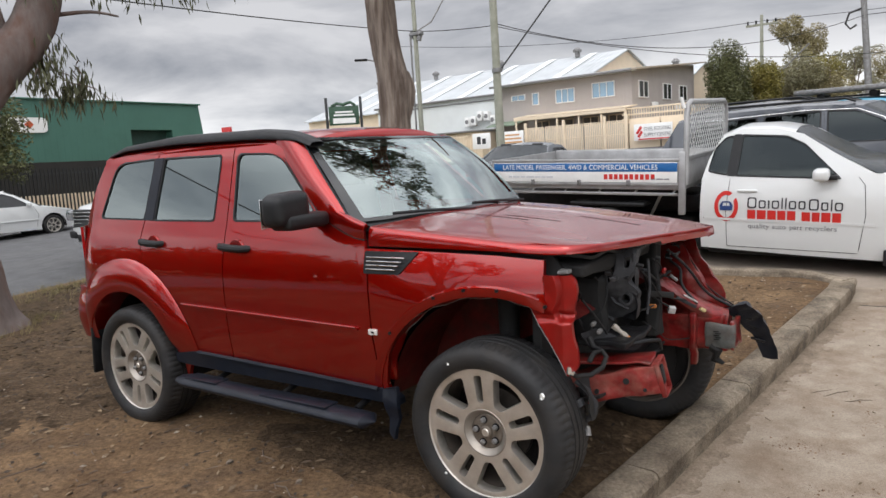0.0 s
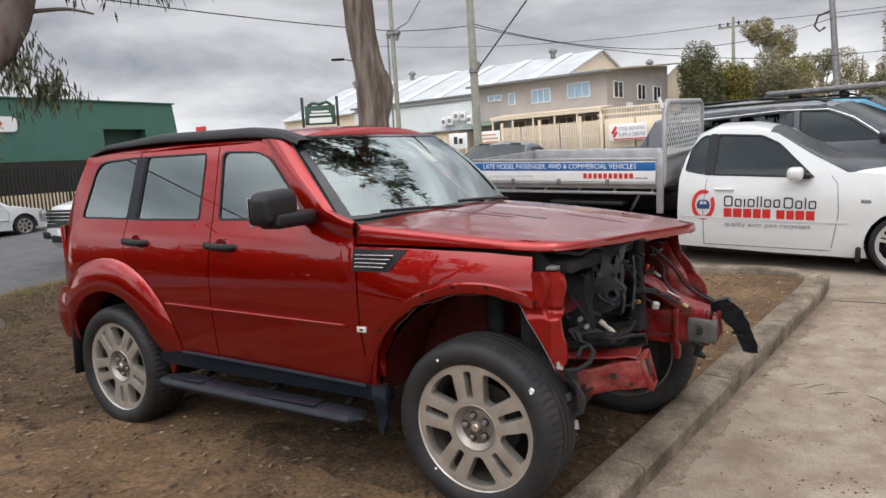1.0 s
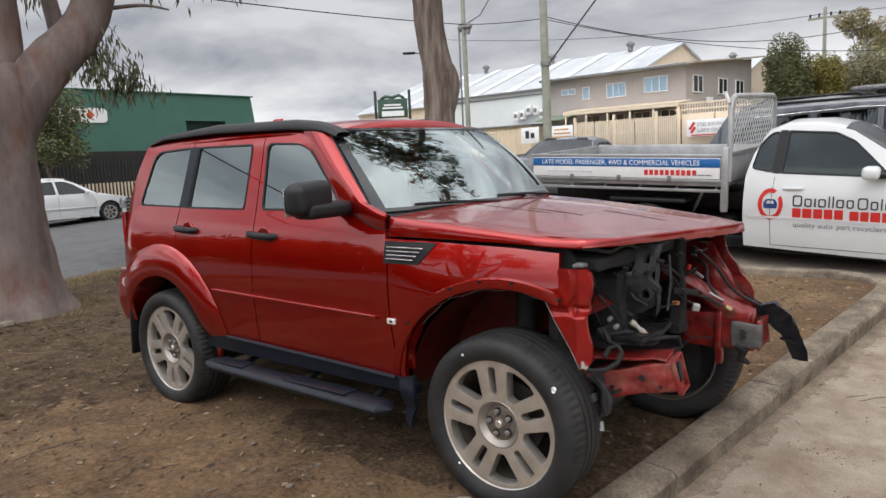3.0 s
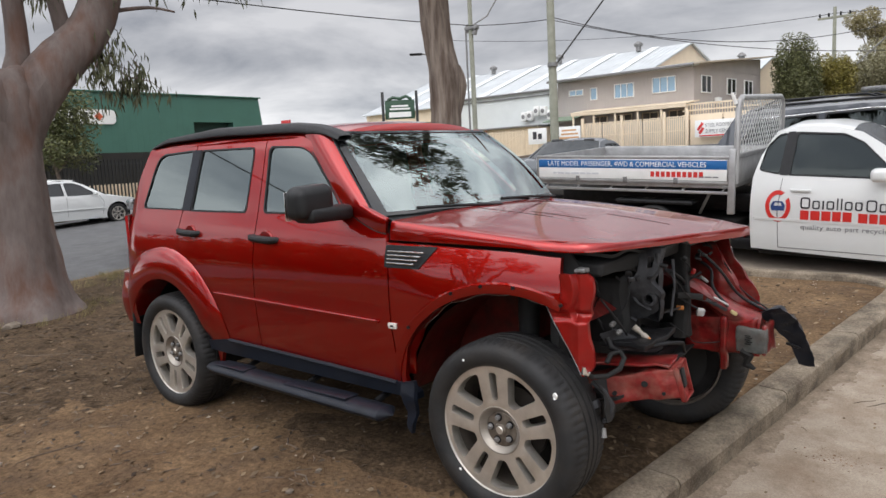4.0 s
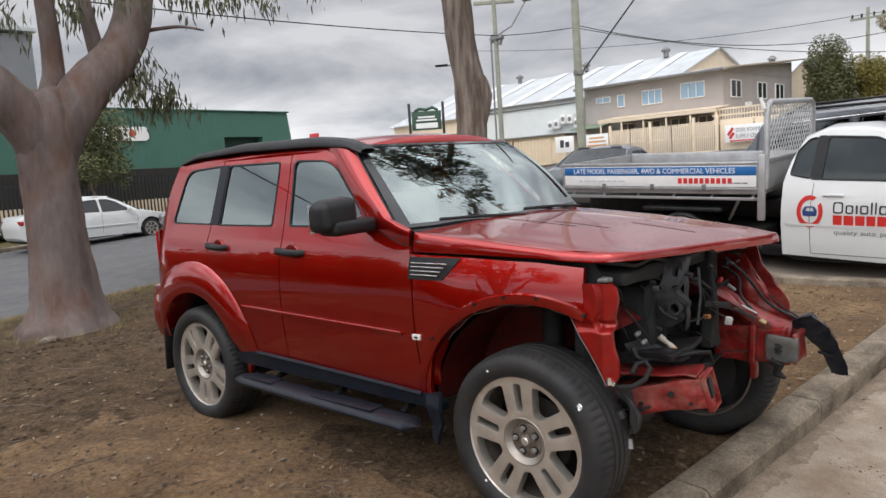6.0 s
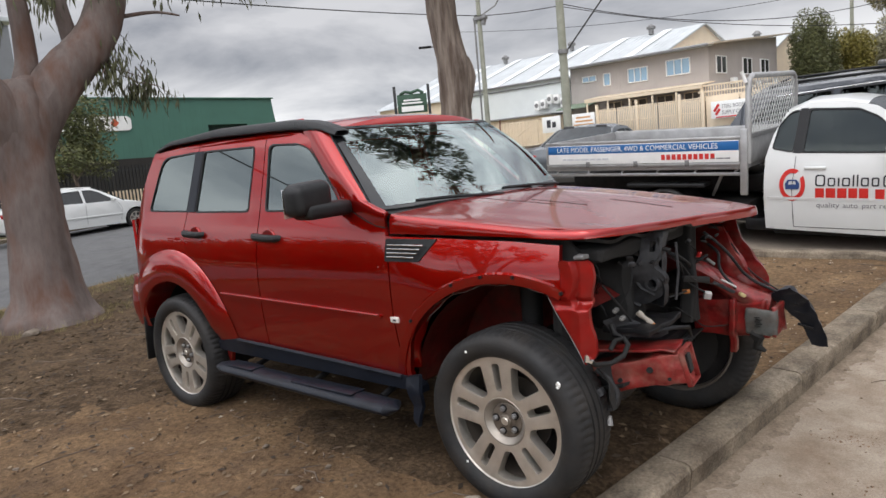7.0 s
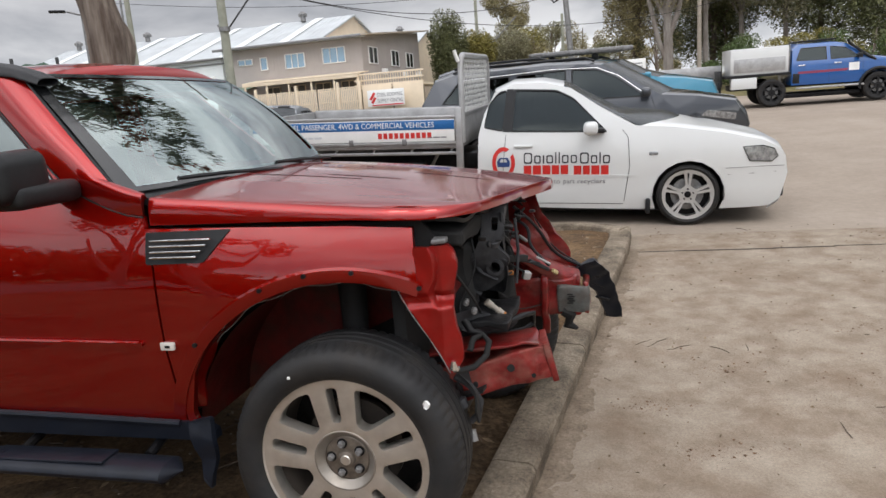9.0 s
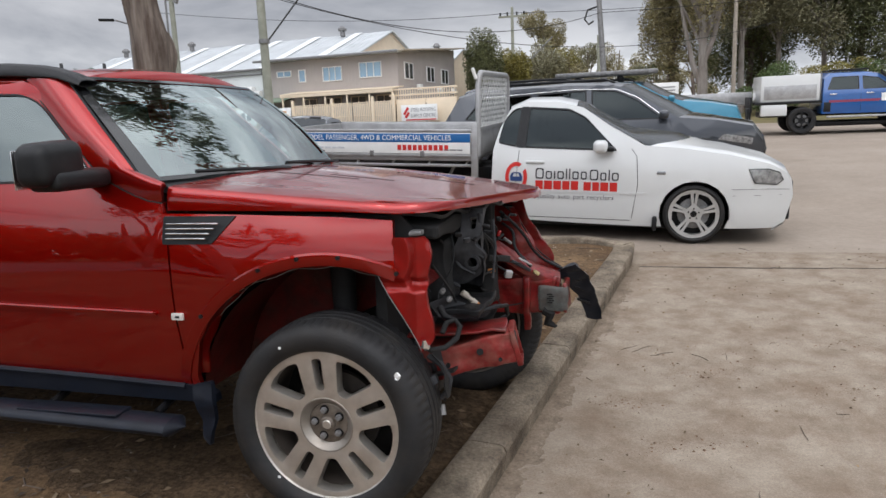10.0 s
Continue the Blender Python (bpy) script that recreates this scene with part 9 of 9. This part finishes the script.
# pale upper storey far behind the first gum
far_block = thing("far_house", pose(-50.5, 12.8, 0.4, 0, 0, 88), "pale grey two-storey house far behind the trees", "house")
make("wall", box((0, 2.0, 6.0), (7.6, 4.0, 12.0), 0.02), mat("grey_rendered_wall", (0.17, 0.175, 0.185), 0.8, vary=0.1, scale=0.6), far_block)
make("roof", box((0, 2.0, 12.35), (8.2, 4.6, 0.35), 0.05), ROOF, far_block)


# ---- litter on the ground ----
def scatter_stones(n, seed, x0, x1, y0, y1, zf, smin, smax, keep=lambda x, y: True):
    r = random.Random(seed)
    V, F = [], []
    base = [(1, 0, 0), (-1, 0, 0), (0, 1, 0), (0, -1, 0), (0, 0, 1), (0, 0, -1)]
    tri = [(0, 2, 4), (2, 1, 4), (1, 3, 4), (3, 0, 4), (2, 0, 5), (1, 2, 5), (3, 1, 5), (0, 3, 5)]
    while n > 0:
        x, y = r.uniform(x0, x1), r.uniform(y0, y1)
        if not keep(x, y):
            continue
        n -= 1
        s = smin + (smax - smin) * r.random() ** 4
        k = len(V)
        a = r.uniform(0, 6.28)
        for px, py, pz in base:
            q = [px * s * r.uniform(0.7, 1.3), py * s * r.uniform(0.5, 1.0), pz * s * r.uniform(0.35, 0.7)]
            V.append((x + q[0] * math.cos(a) - q[1] * math.sin(a), y + q[0] * math.sin(a) + q[1] * math.cos(a), zf(x, y) + q[2] + s * 0.15))
        F += [tuple(i + k for i in t) for t in tri]
    return V, F


def scatter_sticks(n, seed, x0, x1, y0, y1, zf, lmin, lmax, rad, keep=lambda x, y: True):
    r = random.Random(seed)
    geos = []
    while n > 0:
        x, y = r.uniform(x0, x1), r.uniform(y0, y1)
        if not keep(x, y):
            continue
        n -= 1
        L, a = lmin + (lmax - lmin) * r.random() ** 3, r.uniform(0, 6.28)
        pts = []
        for s in (-0.5, -0.15, 0.2, 0.5):
            px, py = x + L * s * math.cos(a) + r.gauss(0, L * 0.05), y + L * s * math.sin(a) + r.gauss(0, L * 0.05)
            pts.append((px, py, zf(px, py) + rad * 0.8))
        geos.append(tube(pts, [rad * r.uniform(0.5, 1.2), rad, rad * 0.8, rad * 0.4], 4))
    return join(*geos)


def scatter_leaves(n, seed, x0, x1, y0, y1, zf, size, keep=lambda x, y: True):
    r = random.Random(seed)
    V, F = [], []
    while n > 0:
        x, y = r.uniform(x0, x1), r.uniform(y0, y1)
        if not keep(x, y):
            continue
        n -= 1
        L, wd, a = size * r.uniform(0.5, 1.4), size * r.uniform(0.12, 0.22), r.uniform(0, 6.28)
        c, s = math.cos(a), math.sin(a)
        k = len(V)
        for u, w, h in ((-0.5, 0, 0.004), (0, 0.5, 0.012), (0.5, 0, 0.006), (0, -0.5, 0.003)):
            px, py = x + L * u * c - wd * 2 * w * s, y + L * u * s + wd * 2 * w * c
            V.append((px, py, zf(px, py) + h + 0.004))
        F.append((k, k + 1, k + 2, k + 3))
    return V, F


def on_dirt(x, y):
    return x < kerb_x(y) - 0.25 and y < 4.9


STONE = mat("pale_pebble", (0.17, 0.13, 0.095), 0.9, second=(0.36, 0.31, 0.25), scale=9, island=True)
TWIG = mat("dead_twig", (0.06, 0.042, 0.03), 0.9, second=(0.14, 0.105, 0.08), scale=9, island=True)
DRYLEAF = mat("dry_leaf", (0.09, 0.06, 0.035), 0.8, second=(0.24, 0.17, 0.10), scale=7, island=True)
tagged(make("pebbles", scatter_stones(1500, 1, -8.5, 1.0, -4.0, 4.8, dirt_z, 0.003, 0.019, on_dirt), STONE), "scattered pebbles on the dirt", "pebbles", kind="stuff")
tagged(make("dead_twigs", scatter_sticks(520, 2, -8.5, 1.0, -4.0, 4.8, dirt_z, 0.04, 0.38, 0.0042, on_dirt), TWIG), "dead twigs lying on the dirt", "twigs", kind="stuff")
tagged(make("dry_leaves", scatter_leaves(2000, 3, -9.2, 1.0, -4.0, 4.8, dirt_z, 0.06, on_dirt), DRYLEAF), "dry gum leaves on the dirt", "leaves", kind="stuff")
CLOD = mat("dark_soil_clods", (0.045, 0.027, 0.016), 0.95, second=(0.10, 0.066, 0.04), scale=9, island=True)
tagged(make("soil_clods", scatter_stones(6500, 12, -8.5, 1.0, -3.0, 4.8, dirt_z, 0.003, 0.022, on_dirt), CLOD), "small dark clods of soil on the dirt", "soil", kind="stuff")
def to_trunk(r, x, y):
    """Litter thickens towards the gum's foot and the street."""
    return r.random() < 0.10 + 0.9 * smooth(-2.6, -6.0, x)


MULCH = mat("dark_leaf_mulch", (0.035, 0.024, 0.016), 0.95, second=(0.085, 0.060, 0.040), scale=6, island=True)
rm = random.Random(31)
tagged(make("leaf_mulch", scatter_leaves(9000, 33, -9.2, 0.2, -4.0, 4.8, dirt_z, 0.055, lambda x, y: on_dirt(x, y) and to_trunk(rm, x, y)), MULCH), "dark rotting leaves and bark thick round the gum's foot", "leaves", kind="stuff")
tagged(make("bark_chips", scatter_sticks(900, 13, -6.5, 0.8, -2.6, 2.5, dirt_z, 0.015, 0.11, 0.0035, on_dirt), TWIG), "short bark chips and twig ends on the dirt", "bark", kind="stuff")
tagged(make("leaf_litter", scatter_leaves(900, 4, 0.6, 8.0, -3.2, 5.4, lambda x, y: slab(y), 0.022, lambda x, y: x > kerb_x(y) + 0.05), DRYLEAF), "dry leaves and bark on the concrete", "leaves", kind="stuff")
tagged(make("concrete_twigs", scatter_sticks(110, 5, 0.7, 7.0, -3.0, 5.4, lambda x, y: slab(y), 0.03, 0.22, 0.0025, lambda x, y: x > kerb_x(y) + 0.05), TWIG), "small dead twigs on the concrete", "twigs", kind="stuff")
tagged(make("concrete_grit", scatter_stones(900, 6, 0.6, 7.0, -3.2, 5.4, lambda x, y: slab(y), 0.001, 0.006, lambda x, y: x > kerb_x(y) + 0.02), STONE), "fine grit on the concrete", "grit", kind="stuff")


def crumb_patch(n, seed, spots, smin, smax):
    """Dirt and bark crumbs gathered in loose drifts."""
    r = random.Random(seed)
    V, F = [], []
    for cx, cy, sx, sy, ang in spots:
        for _ in range(n):
            a, b = r.gauss(0, sx), r.gauss(0, sy)
            x, y = cx + a * math.cos(ang) - b * math.sin(ang), cy + a * math.sin(ang) + b * math.cos(ang)
            if x < kerb_x(y) + 0.03:
                continue
            s = smin + (smax - smin) * r.random() ** 3
            t = r.uniform(0, 6.28)
            k = len(V)
            z = slab(y) + 0.001
            V += [(x + s * math.cos(t), y + s * math.sin(t), z), (x + s * math.cos(t + 2.0), y + s * math.sin(t + 2.0), z), (x + s * math.cos(t + 4.1), y + s * math.sin(t + 4.1), z), (x, y, z + s * 0.5)]
            F += [(k, k + 1, k + 3), (k + 1, k + 2, k + 3), (k + 2, k, k + 3)]
    return V, F


CRUMB = mat("brown_crumbs", (0.12, 0.075, 0.046), 0.95, second=(0.22, 0.155, 0.105), scale=11, island=True)
spots = [(1.60, 2.01, 0.16, 0.07, 0.4), (1.06, 1.53, 0.16, 0.08, 0.1), (1.72, 2.9, 0.25, 0.10, 0.2), (2.25, 2.6, 0.35, 0.07, 0.1), (1.9, 1.6, 0.3, 0.08, -0.1), (1.4, 1.1, 0.22, 0.08, 0.3), (2.4, 1.9, 0.3, 0.09, 0.0), (2.9, 2.8, 0.4, 0.10, 0.1), (1.4, 2.6, 0.2, 0.06, 0.4), (0.75, 0.7, 0.05, 0.5, 0.1), (1.0, 2.6, 0.05, 0.5, 0.13), (0.6, -0.6, 0.05, 0.5, 0.1), (0.85, 0.95, 0.06, 0.8, 0.13), (0.55, -0.9, 0.05, 0.7, 0.13), (1.9, 2.3, 0.5, 0.25, 0.2), (2.6, 2.2, 0.5, 0.3, 0.0)]
chip_spots = [(1.60, 2.01, 0.10, 0.05, 0.4), (1.06, 1.53, 0.12, 0.05, 0.1), (1.9, 2.3, 0.28, 0.12, 0.2), (2.4, 1.9, 0.25, 0.06, 0.0), (2.25, 2.6, 0.3, 0.05, 0.1), (1.4, 1.1, 0.16, 0.06, 0.3)]
tagged(make("bark_crumbs", crumb_patch(70, 19, chip_spots, 0.002, 0.012), mat("red_brown_bark", (0.09, 0.045, 0.026), 0.95, second=(0.19, 0.115, 0.07), scale=11, island=True)), "red-brown bark fragments lying in clusters on the concrete", "bark", kind="stuff")
tagged(make("dirt_crumbs", crumb_patch(420, 9, spots, 0.0010, 0.0042), CRUMB), "brown dirt and bark crumbs drifted on the concrete", "dirt", kind="stuff")
ROCK = mat("broken_concrete_stone", (0.105, 0.082, 0.062), 0.95, second=(0.23, 0.19, 0.15), scale=14, bump=0.5, bump_scale=60)
PALE_ROCK = mat("broken_pale_concrete", (0.17, 0.14, 0.11), 0.95, second=(0.36, 0.31, 0.25), scale=16, bump=0.5, bump_scale=60)
# larger stones, each by itself
for x, y, s in ((-6.86, 0.42, 0.11), (-0.99, -0.44, 0.022), (-0.36, -0.27, 0.019), (-1.04, -0.20, 0.017), (-1.35, -1.62, 0.026), (-1.6, -0.2, 0.022), (-0.45, -0.55, 0.024), (-0.62, -0.42, 0.018), (-2.75, -1.15, 0.02), (-0.25, -0.75, 0.018), (0.05, -0.55, 0.022), (-3.1, -2.0, 0.06)):
    rr = random.Random(int(100 * (x + 20)))
    bm = bmesh.new()
    bmesh.ops.create_icosphere(bm, subdivisions=2, radius=s)
    for v in bm.verts:
        v.co.x = max(-0.78 * s, min(0.82 * s, v.co.x + 0.25 * v.co.z))
        v.co.z = min(v.co.z, 0.62 * s)
        v.co = v.co * (1 + 0.5 * noise.noise(v.co * (3 / s) * 0.35 + Vector((x, y, 0))))
        v.co.z *= 0.6
    g = from_bm(bm)
    tagged(make("stone", moved(g, Matrix.Translation((x, y, dirt_z(x, y) + s * 0.22))), ROCK, sharp=20), "pale stone lying on the dirt", "stone", "loose stones")
# broken pieces of concrete chocking the tyre's foot
for x, y, sx, sy, sz, seed in ((-0.135, -0.115, 0.078, 0.055, 0.060, 4), (0.125, -0.095, 0.100, 0.060, 0.070, 11)):
    rr = random.Random(seed)
    bm = bmesh.new()
    for _ in range(22):
        d = Vector((rr.gauss(0, 1), rr.gauss(0, 1), rr.gauss(0, 1))).normalized()
        bm.verts.new((max(-0.8, min(0.8, d.x)) * sx, max(-0.8, min(0.8, d.y)) * sy, max(-0.7, min(0.75, d.z)) * sz))
    hull = bmesh.ops.convex_hull(bm, input=bm.verts[:])
    bmesh.ops.delete(bm, geom=[g for g in hull["geom_interior"] if isinstance(g, bmesh.types.BMVert)], context="VERTS")
    bmesh.ops.bevel(bm, geom=bm.edges[:], offset=0.004, segments=2, profile=0.5, affect="EDGES")
    tagged(make("stone", moved(from_bm(bm), Matrix.Translation((x, y, dirt_z(x, y) + 0.45 * sz))), PALE_ROCK, sharp=25), "broken pale concrete lump at the foot of the tyre", "stone", "loose stones")
for x, y, L, a in ((-5.2, 1.0, 1.1, 20), (-5.0, 0.1, 0.9, 30), (-6.0, 1.6, 1.2, 10), (-4.4, -0.7, 0.7, 25)):
    p = [(x + L * s * math.cos(radians(a)), y + L * s * math.sin(radians(a)) + 0.04 * math.sin(9 * s)) for s in (-0.5, -0.2, 0.1, 0.35, 0.5)]
    tagged(make("fallen_branch", tube([(u, v, dirt_z(u, v) + 0.006) for u, v in p], [0.006, 0.009, 0.008, 0.006, 0.003], 8), TWIG), "dead fallen branch on the dirt", "branch", "fallen branches")


# dry grass along the street edge and at the tree's foot
def tufts(n, seed, place):
    r = random.Random(seed)
    V, F = [], []
    for _ in range(n):
        x, y, z = place(r)
        for _ in range(7):
            a, L = r.uniform(0, 6.28), r.uniform(0.04, 0.13)
            dx, dy = math.cos(a) * L * 0.5, math.sin(a) * L * 0.5
            ox, oy = r.gauss(0, 0.03), r.gauss(0, 0.03)
            k = len(V)
            V += [(x + ox - 0.004, y + oy, z - 0.01), (x + ox + 0.004, y + oy, z - 0.01), (x + ox + dx, y + oy + dy, z + L)]
            F.append((k, k + 1, k + 2))
    return V, F


def edge_place(r):
    x, y = -9.3 + abs(r.gauss(0, 0.5)), r.uniform(-6, 5.0)
    return x, y, dirt_z(x, y)


def foot_place(r):
    a, q = r.uniform(0, 6.28), r.uniform(0.5, 0.9)
    x, y = -7.4 + q * math.cos(a), 0.86 + q * math.sin(a)
    return x, y, dirt_z(x, y)


DRYGRASS = mat("dry_grass_blades", (0.16, 0.14, 0.05), 0.8, second=(0.28, 0.23, 0.11), scale=2, island=True)
tagged(make("roadside_grass", tufts(1300, 1, edge_place), DRYGRASS), "short dry grass along the street edge", "grass", kind="stuff")
tagged(make("tree_foot_grass", tufts(160, 2, foot_place), DRYGRASS), "tufts of dry grass round the gum's foot", "grass", kind="stuff")
# expansion joint across the slab
joint = [(0.9 + 0.5 * k, 4.50 + 0.008 * k + 0.01 * math.sin(k * 1.7)) for k in range(9)]
tagged(make("slab_joint", join(*[box(((a[0] + b[0]) / 2, (a[1] + b[1]) / 2, slab((a[1] + b[1]) / 2) + 0.001), (0.51, 0.010, 0.008)) for a, b in zip(joint, joint[1:])]), mat("joint_filler", (0.06, 0.05, 0.042), 0.9)), "dark open joint across the concrete", "joint", kind="structure")

tagged(make("pale_chips", scatter_stones(420, 77, -2.6, 0.9, 1.9, 5.0, lambda x, y: dirt_z(x, y), 0.004, 0.012, lambda x, y: x < kerb_x(y) - 0.15), mat("pale_chip", (0.42, 0.37, 0.30), 0.85, vary=0.3, scale=5)), "pale stone and bark chips strewn on the dirt", "chips", kind="stuff")
